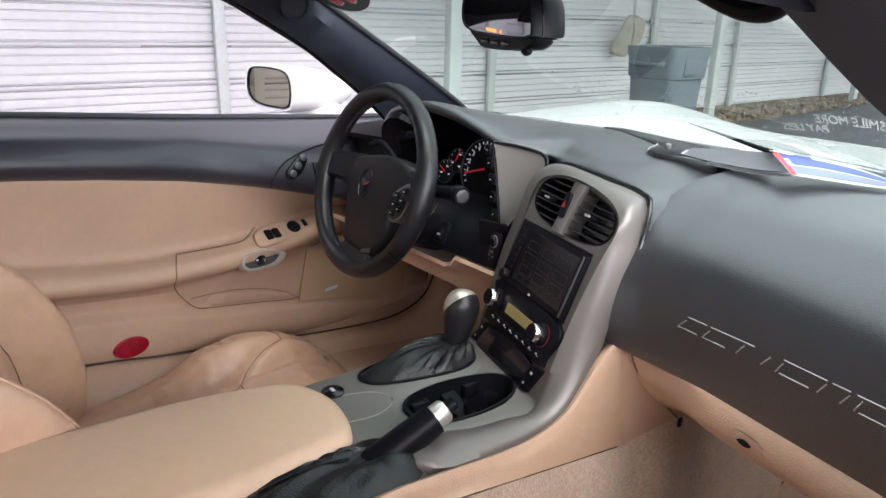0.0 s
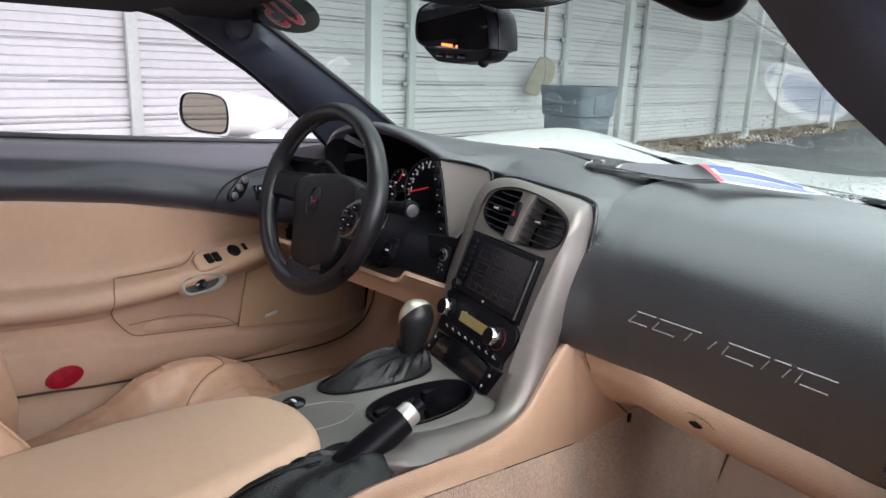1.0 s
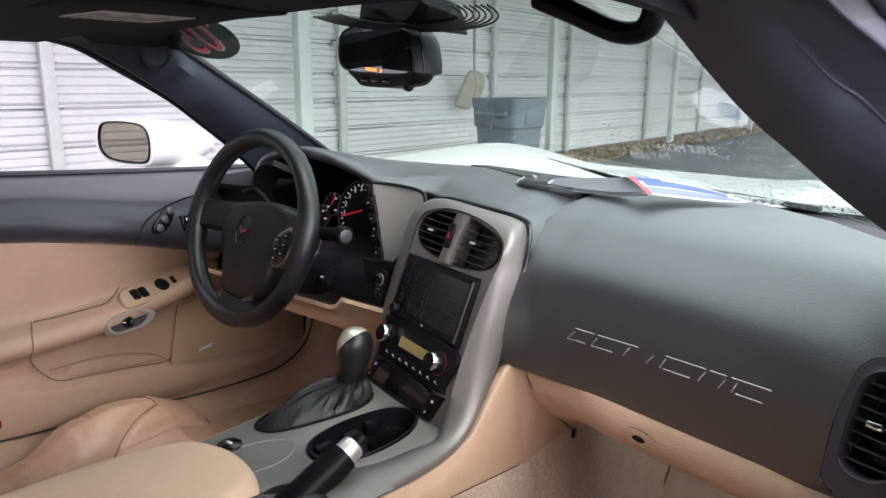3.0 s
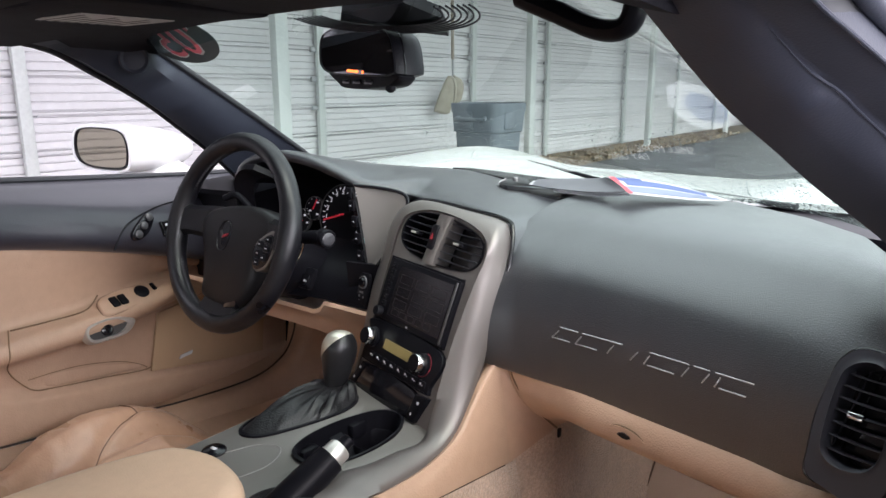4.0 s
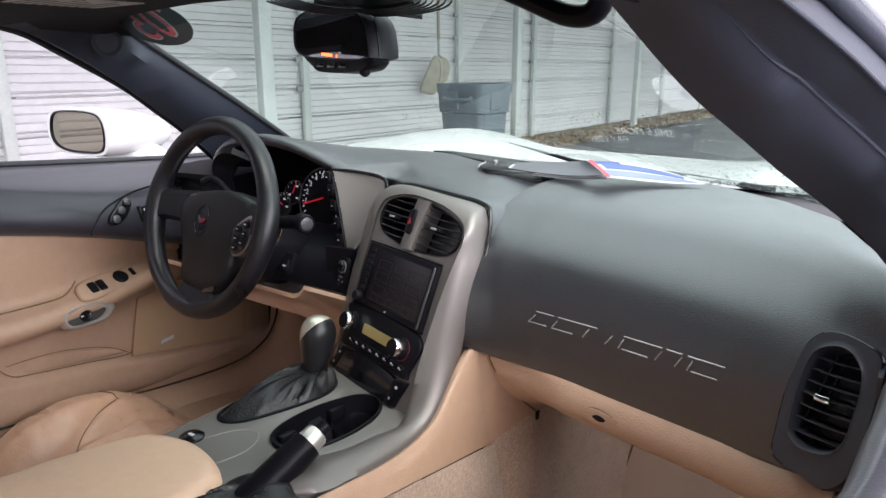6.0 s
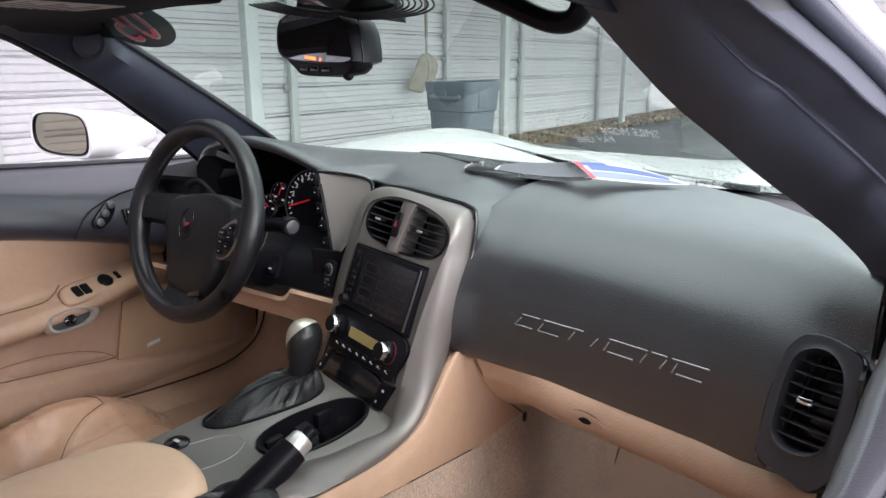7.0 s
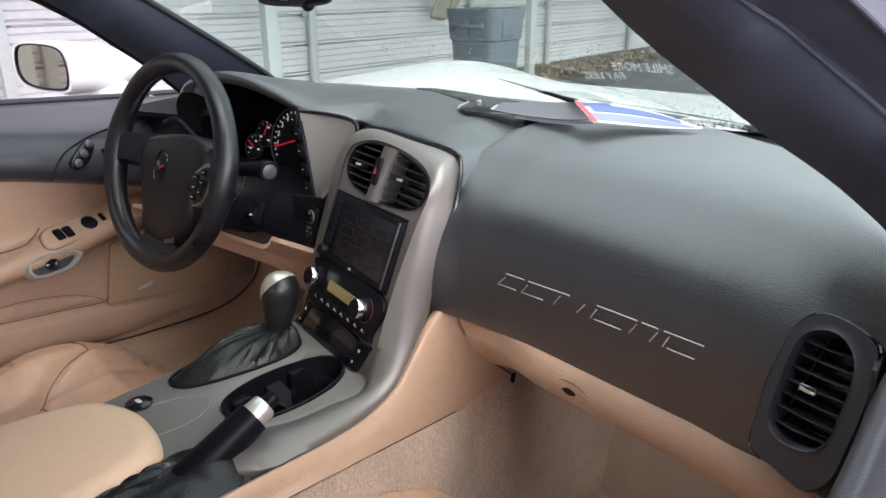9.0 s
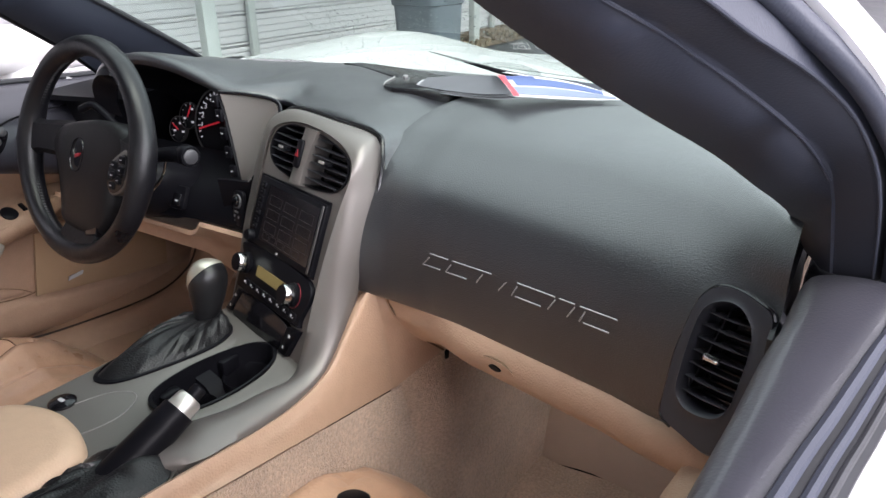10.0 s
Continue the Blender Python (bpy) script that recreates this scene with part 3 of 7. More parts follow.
# passenger side pillar, close to the eye
PR_IN = [(0.470, -0.47, 1.258), (0.490, -0.40, 1.222), (0.509, -0.319, 1.174), (0.522, -0.27, 1.146), (0.542, -0.229, 1.12), (0.562, -0.165, 1.087), (0.590, -0.106, 1.053), (0.615, -0.079, 1.027), (0.636, -0.003, 0.983), (0.650, 0.02, 0.945)]
PR_CR = [(0.53, -0.50, 1.243), (0.548, -0.42, 1.215), (0.562, -0.365, 1.195), (0.575, -0.314, 1.173), (0.588, -0.293, 1.162), (0.599, -0.255, 1.146), (0.629, -0.196, 1.111), (0.653, -0.150, 1.079), (0.667, -0.105, 1.045), (0.676, -0.035, 0.95)]
PR_SE = [(0.575, -0.53, 1.243), (0.582, -0.43, 1.217), (0.587, -0.379, 1.204), (0.600, -0.338, 1.19), (0.617, -0.296, 1.172), (0.632, -0.26, 1.154), (0.658, -0.205, 1.127), (0.680, -0.162, 1.095), (0.697, -0.12, 1.045), (0.706, -0.045, 0.95)]
PR_OU = [(0.597, -0.50, 1.262), (0.600, -0.40, 1.238), (0.606, -0.325, 1.217), (0.616, -0.293, 1.203), (0.630, -0.255, 1.186), (0.647, -0.222, 1.166), (0.671, -0.203, 1.139), (0.691, -0.165, 1.106), (0.714, -0.115, 1.05), (0.722, -0.05, 0.95)]
ci_, cc_, cs_, co_ = (curve(l, 24) for l in (PR_IN, PR_CR, PR_SE, PR_OU))
PR_MD = [a.lerp(b, 0.55) + Vector((0.004, -0.010, -0.002)) for a, b in zip(ci_, cc_)]
PR_G1 = [a.lerp(b, 0.07) + Vector((0.0, 0.004, -0.001)) for a, b in zip(cc_, cs_)]
PR_G2 = [a.lerp(b, 0.22) + Vector((0.0, 0.005, -0.002)) for a, b in zip(cc_, cs_)]
PR_G3 = [a.lerp(b, 0.6) + Vector((0.002, -0.003, 0.002)) for a, b in zip(cc_, cs_)]
pillar([PR_IN, PR_MD, PR_CR, PR_G1, PR_G2, PR_G3, PR_SE], "pillar_trim", M_PILLAR, "grey-black trim of the passenger side windscreen pillar")
part("trim_crease", tube(curve(PR_CR[2:9], 30), [0.0001 + 0.0009 * min(1.0, i / 9) for i in range(31)], 8), M_PILLAR, car)
part("trim_edge", tube(curve(PR_SE, 30), 0.0014, 8), M_PILLAR, car)
part("seal_channel", loft([[a, a + Vector((0.004, 0.016, 0.0)), a.lerp(b, 0.5) + Vector((0.002, 0.016, 0.0)), b + Vector((0.0, 0.006, 0.0))] for a, b in zip(cs_, co_)], False), M_RUBBER, car)
part("door_seal", tube([a.lerp(b, 0.66) + Vector((0.001, 0.004, 0.0)) for a, b in zip(cs_, co_)], 0.0068, 10), M_PILLAR, car, "soft grey rubber door seal")
part("pillar_skin", loft([[b + Vector((0, 0.002, 0)), b + Vector((0.004, -0.001, 0.003)), b + Vector((0.012, 0.008, 0.006)), b + Vector((0.018, 0.04, 0.0)), b + Vector((0.0, 0.08, -0.01))] for b in co_], False), M_WHITE, car)
part("hinge_cover", box(0.658, 0.75, -0.03, 0.34, 0.45, 0.945, 0.006), M_BLACK, car)
part("inner_side", box(-0.895, -0.875, 0.15, 0.75, 0.2, 0.93), M_BLACK, car)
part("inner_side", box(0.80, 0.82, 0.15, 0.75, 0.2, 0.93), M_BLACK, car)
# passenger roof rail, above and behind the eye
part("roof_rail_trim", loft([[Vector(p) + Vector((dx, 0, dz)) for dx, dz in ((-0.06, 0.0), (-0.01, -0.012), (0.03, -0.008), (0.06, 0.02), (0.05, 0.06), (-0.06, 0.06))] for p in curve([(0.58, -0.60, 1.235), (0.575, -0.68, 1.26), (0.565, -0.8, 1.27), (0.54, -1.25, 1.24)], 16)]), M_HEADLINER, car)

# roof latch: a bent black handle under the header
latch = thing("roof_latch", (0.41, -0.25, 1.2), "black curved roof latch handle under the windscreen header", "latch")
part("handle", tube(curve([(0.34, -0.25, 1.236), (0.375, -0.25, 1.222), (0.41, -0.25, 1.208), (0.432, -0.25, 1.208), (0.440, -0.25, 1.222), (0.437, -0.25, 1.245)], 20), 0.0125, 12, flat=0.7), M_BLACK, latch)
part("base", box(0.33, 0.45, -0.27, -0.23, 1.236, 1.25, 0.004), M_BLACK, latch)

# rear of the cabin and outer body, closing the place
part("rear_bulkhead", box(-0.74, 0.70, -1.32, -1.25, 0.25, 0.95, 0.02), M_CARPET, car)
part("rear_shelf", sheet(lambda u, v: (-0.76 + 1.5 * u, -2.3 + 1.05 * v, 0.95 - 0.02 * v), 6, 6, 0.02), M_CARPET, car)
hg = part("hatch_glass", sheet(lambda u, v: (-0.60 + 1.2 * u, -1.28 - 1.05 * v, 1.245 - 0.24 * v ** 1.4 - 0.05 * (2 * u - 1) ** 2), 12, 8), M_WINDSHIELD, car)
hg.visible_shadow = False
part("rear_body", sheet(lambda u, v: (-0.95 + 1.84 * u, -1.28 - 1.25 * v, 1.0 - 0.10 * v - 0.2 * max(0, abs(2 * u - 1) - 0.75)), 20, 10, 0.01), M_WHITE, car)
for s in (-1, 1):
    xo = -0.03 + s * 0.92
    part("rear_quarter", sheet(lambda u, v: (xo + 0.02 * s * math.sin(3 * v), -2.5 + 1.7 * u, 0.3 + 0.67 * v), 12, 6, 0.01), M_WHITE, car)
    part("sill", box(xo - 0.10 * (s > 0) , xo + 0.10 * (s < 0), -0.95, 0.5, 0.18, 0.40, 0.03, 3), M_WHITE, car)
    for y in (1.15, -1.53):
        w = part("wheel", lathe([(0.19, -0.02), (0.30, -0.02), (0.325, 0.02), (0.325, 0.22), (0.30, 0.25), (0.19, 0.25)], basis((xo - s * 0.27, y, 0.325), (0, 1, 0), (0, 0, s)), 32), M_RUBBER, car)
        part("rim", lathe([(0.02, 0.20), (0.05, 0.225), (0.12, 0.2), (0.2, 0.235), (0.21, 0.235), (0.21, 0.1)], basis((xo - s * 0.27, y, 0.325), (0, 1, 0), (0, 0, s)), 24), M_SATIN, w)
for s in (-1, 1):
    part("rear_pillar", sheet(lambda u, v: (-0.03 + s * (0.585 + 0.30 * v + 0.02 * u * v), -0.97 - 0.33 * u - 0.25 * u * v, 1.262 - 0.262 * v ** 1.2 + 0.02 * math.sin(math.pi * v)), 10, 10, 0.012), M_WHITE, car)
part("tail", box(-0.9, 0.84, -2.56, -2.48, 0.3, 0.9, 0.03), M_WHITE, car)
part("underbody", box(-0.88, 0.82, -2.45, 1.8, 0.14, 0.17), M_BLACK, car)

# door mirror on the driver side
dm = thing("door_mirror", (-0.95, 0.12, 0.93), "white oval door mirror on the driver side", "mirror")
ax = basis((-1.03, 0.085, 1.013), (0.985, -0.03, 0), (0, 0.0, 1))
glass_out = outline([(-0.158, -0.005), (-0.145, 0.035), (-0.105, 0.052), (0.0, 0.057), (0.095, 0.052), (0.128, 0.030), (0.130, -0.015), (0.105, -0.040), (0.02, -0.048), (-0.085, -0.048), (-0.14, -0.035)], 44)
rings = []
for sc_, d, sh in ((0.92, 0.0, 0), (0.96, 0.008, 0), (1.04, 0.008, 0.0), (1.09, -0.004, 0.003), (1.09, -0.03, 0.008), (1.0, -0.08, 0.02), (0.75, -0.13, 0.045), (0.4, -0.16, 0.07)):
    rings.append([ax @ Vector((x * sc_ + sh, y * sc_ - 0.002, d)) for x, y in glass_out])
part("housing", loft(rings), M_WHITE, dm)
part("bezel", ring([(x * 0.95, y * 0.95) for x, y in glass_out], [(x * 0.90, y * 0.87) for x, y in glass_out], ax, 0.002, 0.010, 0.003), M_BLACK, dm)
part("mirror_glass", prism([(x * 0.905, y * 0.88) for x, y in glass_out], ax, 0.003, 0.0065), mat("tinted_mirror_glass", (0.38, 0.34, 0.27), 0.03, 1.0), dm, "bronze-tinted mirror glass")
part("arm", loft([[Vector(c) + Vector((dy * 0.3, dy, dz)) for dy, dz in ((-a, -b), (-a, b * 0.4), (-a * 0.4, b), (a * 0.6, b * 0.8), (a, 0), (a, -b))] for c, a, b in (((-0.97, 0.13, 1.004), 0.04, 0.046), ((-0.935, 0.145, 0.990), 0.042, 0.036), ((-0.895, 0.165, 0.968), 0.042, 0.022), ((-0.85, 0.185, 0.950), 0.042, 0.010))]), M_WHITE, dm)

# ---- dashboard ----
dash = thing("dashboard", (0, 0.2, 0.6), "charcoal grained dashboard with tan lower half", "dashboard")
FACE = [(0.12, 0.016), (0.13, 0.012), (0.177, 0.022), (0.245, 0.020), (0.37, -0.002), (0.507, -0.034), (0.605, -0.068), (0.66, -0.10)]
def lerp_table(tab, x):
    if x <= tab[0][0]:
        return tab[0][1]
    for (a, p), (b, q) in zip(tab, tab[1:]):
        if x <= b:
            return p + (q - p) * (x - a) / (b - a)
    return tab[-1][1]
LOW = [(0.13, 0.779), (0.177, 0.772), (0.37, 0.768), (0.55, 0.772), (0.62, 0.780), (0.66, 0.785)]
SCREEN_FOOT = [(0.13, 0.52), (0.35, 0.45), (0.476, 0.36), (0.56, 0.26), (0.61, 0.12), (0.645, 0.03), (0.66, 0.0)]
def passenger_pad(u, v):
    x = 0.122 + 0.528 * u
    y0, zl, yw = lerp_table(FACE, x), lerp_table(LOW, x), lerp_table(SCREEN_FOOT, x)
    k = max(0.12, min(1.0, (yw - y0) / 0.42))
    in_l = max(0.0, 1 - u / 0.22)
    pr = [(y0 + 0.004, zl - 0.006), (y0 - 0.003, zl + 0.0), (y0 - 0.006, zl + 0.03), (y0 - 0.002, 0.85), (y0 + 0.012, 0.89), (y0 + 0.036, 0.925), (y0 + 0.07 * k + 0.02, 0.952), (y0 + 0.13 * k + 0.02, 0.972), (y0 + 0.24 * k + 0.01, 0.982), (yw, 0.975), (yw + 0.05, 0.955)]
    c = curve([(x, a, b) for a, b in pr], 40)
    p = c[round(v * 40)].copy()
    p.y += 0.018 * in_l * in_l * (3 - 2 * in_l) * max(0, min(1, (p.z - 0.80) / 0.12))
    return p
VENT_AT = basis((0.605, -0.071, 0.868), (0.918, -0.395, 0.0), (0.05, 0.38, 1))
pad_mesh = sheet(passenger_pad, 60, 40)
vent_inv = VENT_AT.inverted()
def in_vent(f):
    q = vent_inv @ f.calc_center_median()
    return abs(q.z) < 0.04 and ((q.x - 0.005) / 0.033) ** 2 + (q.y / 0.056) ** 2 < 1
bmesh.ops.delete(pad_mesh, geom=[f for f in pad_mesh.faces if in_vent(f)], context="FACES")
part("passenger_pad", pad_mesh, M_DASH, dash, "grained charcoal airbag panel", 60)
LIP = [(-0.588, 0.135, 0.90), (-0.585, 0.128, 0.94), (-0.572, 0.119, 0.975), (-0.547, 0.112, 1.0), (-0.51, 0.107, 1.018), (-0.46, 0.105, 1.030), (-0.40, 0.105, 1.036), (-0.33, 0.11, 1.028), (-0.27, 0.118, 1.010), (-0.225, 0.125, 0.994), (-0.19, 0.145, 0.986), (-0.155, 0.19, 0.973), (-0.10, 0.174, 0.970), (-0.04, 0.156, 0.972), (0.01, 0.140, 0.971), (0.09, 0.112, 0.968), (0.128, 0.092, 0.957), (0.145, 0.07, 0.93)]
lipc = curve(LIP, 64)
def driver_top(u, v):
    p = lipc[min(64, round(u * 64))]
    yw = 0.52 if p.x > -0.3 else 0.52 - 0.5 * (-0.3 - p.x) ** 1.2
    zt = 1.0 if p.x < -0.2 else (0.985 if p.x > 0 else 0.985 + 0.015 * (-p.x / 0.2))
    dip = 0.022 * max(0.0, min(1.0, (p.x - 0.03) / 0.10))
    pr = [p + Vector((0, 0.004, -0.012)), p, p + Vector((0, 0.02, 0.007 - dip * 0.3)), Vector((p.x, max(p.y + 0.06, 0.235), max(zt - 0.003, p.z * 0.55 + zt * 0.45) - dip)), Vector((p.x, 0.36 if p.x > -0.55 else 0.30, zt - 0.002 - dip * 0.6)), Vector((p.x, yw, 0.978)), Vector((p.x, yw + 0.05, 0.955))]
    return curve(pr, 24)[round(v * 24)]
part("top_pad", sheet(driver_top, 64, 24), M_DASH, dash, "grained charcoal dash top and instrument hood", 60)
part("corner_top", sheet(lambda u, v: (-0.80 + 0.225 * u, 0.17 + 0.36 * v - 0.05 * (1 - u), 0.938 + 0.012 * math.sin(math.pi * v)), 6, 8, 0.01), M_BLACK, dash)
# recess at the foot of the windscreen
slot = [(-0.250, 0.455), (-0.224, 0.478), (-0.126, 0.461), (-0.03, 0.435), (0.045, 0.411), (0.10, 0.398), (0.10, 0.300), (0.07, 0.292), (-0.002, 0.283), (-0.026, 0.295), (-0.040, 0.317), (-0.052, 0.356), (-0.062, 0.372), (-0.149, 0.413)]
part("defroster_slot", prism(slot, Matrix.Identity(4), 0.972, 0.9905, 0.0004), M_GLOSSBLACK, dash, "black defroster slot", 30)
part("slot_edge", tube(curve([(-0.062, 0.372, 0.991), (-0.052, 0.356, 0.991), (-0.040, 0.317, 0.991), (-0.026, 0.295, 0.991)], 10), 0.0016, 6), M_GREYTRIM, dash)
part("clip", lathe([(0.005, 0), (0.005, 0.003), (0.003, 0.004)], basis((-0.040, 0.375, 0.990), (1, 0, 0), (0, 1, 0)), 12), M_GREYTRIM, dash)

part("inner_frame", box(-0.80, -0.14, 0.336, 0.35, 0.72, 0.972), M_BLACK, dash)
part("inner_frame", box(-0.80, -0.60, 0.16, 0.335, 0.72, 0.935), M_BLACK, dash)
# instrument well
LIPZ = [(x, z) for x, y, z in LIP]
part("instrument_well", sheet(lambda u, v: (-0.57 + 0.385 * u, 0.14 + (0.17 * math.sin(math.pi * v) ** 0.5 if 0 < v < 1 else 0), 0.80 + (lerp_table(LIPZ, -0.57 + 0.385 * u) - 0.812) * v), 20, 16), M_BLACK, dash)
def dial(cx, cz, r, ticks, a0, a1, needle, y=0.262):
    m = basis((cx, y, cz), (1, 0, 0), (0, 0.25, 1))
    d = part("dial", lathe([(r, 0), (r, 0.006), (r * 0.96, 0.008), (r * 0.93, 0.004), (0.0, 0.003)], m, 36), M_BLACK, dash)
    for i in range(ticks):
        a = radians(a0 + (a1 - a0) * i / (ticks - 1))
        t = pose(0, 0, 0, 0, 0, math.degrees(a))
        part("tick", box(r * 0.83, r * 0.91, -r * 0.011, r * 0.011, 0.0045, 0.006, m=m @ t), M_BACKLIT, d)
    circle = [(math.cos(radians(9 * i)), math.sin(radians(9 * i))) for i in range(40)]
    part("bezel", ring([(r * 1.01 * x, r * 1.01 * y) for x, y in circle], [(r * 0.975 * x, r * 0.975 * y) for x, y in circle], m, 0.002, 0.009), M_SATINDARK, d)
    part("needle", box(-r * 0.1, r * 0.82, -r * 0.025, r * 0.025, 0.008, 0.010, m=m @ pose(0, 0, 0, 0, 0, needle)), M_LITNEEDLE, d)
    return d, m
tach, tm = dial(-0.337, 0.911, 0.062, 22, 214, -34, 198, 0.205)
for k, n in enumerate("1234567"):
    a = radians(191 - 23 * k)
    part("numeral", lettering(n, 0.0145, tm @ Matrix.Translation((0.046 * math.cos(a), 0.046 * math.sin(a), 0.0055))), M_BACKLIT, tach)
fuel, fm = dial(-0.421, 0.915, 0.025, 9, 220, -40, 70, 0.207)
temp, pm_ = dial(-0.453, 0.887, 0.0245, 9, 220, -40, 150, 0.203)
for owner, m, marks in ((fuel, fm, ((-0.013, -0.006), (0.010, -0.011), (0.006, 0.013))), (temp, pm_, ((0.002, 0.011), (-0.013, -0.004), (0.012, -0.004)))):
    for x, y in marks:
        part("print_bar", prism(rrect(x, y, 0.006, 0.0035, 0.0006), m, 0.0045, 0.0058), M_BACKLIT, owner)
# pewter wing to the right of the instruments and its button strip
WING_L = curve([(-0.225, 0.123, 0.987), (-0.211, 0.119, 0.950), (-0.195, 0.113, 0.902), (-0.177, 0.105, 0.854)], 20)
WING_R = curve([(-0.141, 0.160, 0.977), (-0.129, 0.156, 0.950), (-0.125, 0.130, 0.905), (-0.140, 0.086, 0.860)], 20)
def wing(u, v):
    i = round(v * 20)
    p = WING_L[i].lerp(WING_R[i], u)
    p.y += 0.006 * math.sin(math.pi * u)
    return p
part("wing_trim", sheet(wing, 10, 20, 0.004), M_SILVER, dash, "satin pewter trim beside the instruments")
part("wing_groove", tube(curve([WING_L[0] + Vector((-0.002, -0.002, 0.003)), WING_L[0].lerp(WING_R[0], 0.5) + Vector((0, 0.0, 0.005)), WING_R[0] + Vector((0.001, -0.002, 0.001)), WING_R[5] + Vector((0.002, -0.002, 0)), WING_R[12] + Vector((0.002, -0.003, 0)), WING_R[20]], 30), 0.0034, 8), M_GLOSSBLACK, dash)
def strip(u, v):
    return WING_L[round(v * 20)] + Vector((-0.026 * (1 - u) * (0.35 + 0.65 * math.sin(math.pi * (0.15 + 0.7 * v))), 0.016 * (1 - u) - 0.002, 0))
part("button_strip", sheet(strip, 4, 20, 0.004), M_BLACK, dash)
for k in range(5):
    p = WING_L[2 + 4 * k] + Vector((-0.009, -0.002, 0))
    part("strip_button", box(-0.008, 0.006, -0.006, 0.0, -0.010, 0.010, 0.002, 2, Matrix.Translation(p + Vector((-0.002, -0.001, 0)))), M_BLACK, dash)
    part("print_bar", box(-0.003, 0.0, -0.0075, -0.0062, -0.0006, 0.0006, m=Matrix.Translation(p + Vector((-0.002, -0.001, 0)))), M_PRINT, dash)
part("message_readout", box(-0.262, -0.225, 0.1795, 0.1815, 0.868, 0.876), M_CYAN, dash)
# left switch binnacle by the instruments
def binn(u, v):
    l = curve([(-0.545, 0.10, 0.935), (-0.535, 0.09, 0.975), (-0.505, 0.085, 1.0), (-0.465, 0.085, 1.005)], 12)[round(v * 12)]
    return l + Vector((0.022 * u, 0.03 * u + 0.0, -0.018 * u))
part("switch_binnacle", sheet(binn, 3, 12, 0.012), M_BLACK, dash)
# lower panels, driver side
def lower_panel(u, v):
    x = -0.62 + 0.50 * u
    bulge = 0.03 * math.exp(-((x + 0.40) / 0.09) ** 2)
    return (x, 0.07 + 0.10 * v * v - bulge * (1 - v), 0.782 + 0.09 * v)
part("lower_panel", sheet(lower_panel, 24, 8, 0.006), M_BLACK, dash, "black lower instrument panel")
part("panel_cheek", sheet(lambda u, v: (-0.205 + 0.10 * u, 0.085 + 0.025 * u - 0.01 * v, 0.775 + 0.085 * v), 6, 6, 0.006), M_BLACK, dash)
def knee(u, v):
    x = -0.70 + 0.60 * u
    lift = 0.022 * max(0.0, min(1.0, (x + 0.27) / 0.02))
    return (x, 0.062 + 0.05 * v + 0.02 * math.sin(math.pi * v), 0.760 + lift - (0.062 + lift + 0.035 * max(0.0, min(1.0, (x + 0.30) / 0.10))) * v + 0.006 * math.sin(math.pi * v))
part("knee_panel", sheet(knee, 40, 8, 0.008), M_TAN, dash, "tan knee panel under the steering column")
part("knee_underside", sheet(lambda u, v: (-0.70 + 0.58 * u, 0.115 + 0.35 * v, 0.70 - 0.05 * v), 8, 4, 0.006), M_CARPET, dash)

# glove box and tan lower half, passenger side
SEAM = curve([(0.168, 0.024, 0.779), (0.168, 0.031, 0.768), (0.169, 0.036, 0.752), (0.178, 0.038, 0.736), (0.188, 0.054, 0.711), (0.196, 0.078, 0.684), (0.203, 0.113, 0.651)], 24)
def glove(u, v):
    x = 0.171 + 0.457 * u
    y0, zl = lerp_table(FACE, x), lerp_table(LOW, x)
    k = min(1.0, u / 0.34)
    k = k * k * (3 - 2 * k) if u > 0 else 0.0
    pr = [(y0 + 0.010, zl + 0.002), (y0 - 0.004, zl - 0.002), (y0 - 0.010, zl - 0.009), (y0 - 0.013, zl - 0.020), (y0 - 0.0115, zl - 0.032), (y0 - 0.005, zl - 0.041), (y0 + 0.010, zl - 0.048), (y0 + 0.05, zl - 0.053), (y0 + 0.20, zl - 0.07)]
    i = round(v * 24)
    q, w = curve([(x, a, b) for a, b in pr], 24)[i], min(1.0, u / 0.14)
    p = SEAM[i].lerp(q, k)
    p.x = SEAM[i].x + (x - SEAM[i].x) * w
    return p
gb = part("glove_box_door", sheet(glove, 48, 24, 0.004), M_TAN, dash, "tan glove box door", 60)
lm = basis((0.363, -0.0165, 0.7455), (1, -0.23, 0), (0, -0.16, 0.98)) @ Matrix.Diagonal((0.8, 0.72, 0.8, 1))
M_SEAM = mat("dark_tan_seam", (0.15, 0.09, 0.05), 0.7)
part("door_seam", tube([p + Vector((0.0036, -0.0056, 0.0034)) for p in SEAM[1:]], 0.0016, 6), M_SEAM, dash)
pl_o = outline([(-0.036, 0), (-0.015, 0.015), (0.02, 0.013), (0.039, -0.002), (0.02, -0.015), (-0.015, -0.013)], 30)
part("plate_gap", prism(pl_o, lm, -0.012, 0.0005), M_SEAM, gb)
part("latch_plate", prism(outline([(-0.035, 0), (-0.015, 0.014), (0.02, 0.012), (0.038, -0.002), (0.02, -0.0135), (-0.015, -0.0115)], 24), lm, -0.012, 0.0014, 0.001), M_TAN, gb, "tan lock plate")
part("lock", prism(outline([(-0.012, 0), (0, 0.006), (0.012, 0), (0, -0.005)], 16), lm, 0.0, 0.0040), M_BLACK, gb)

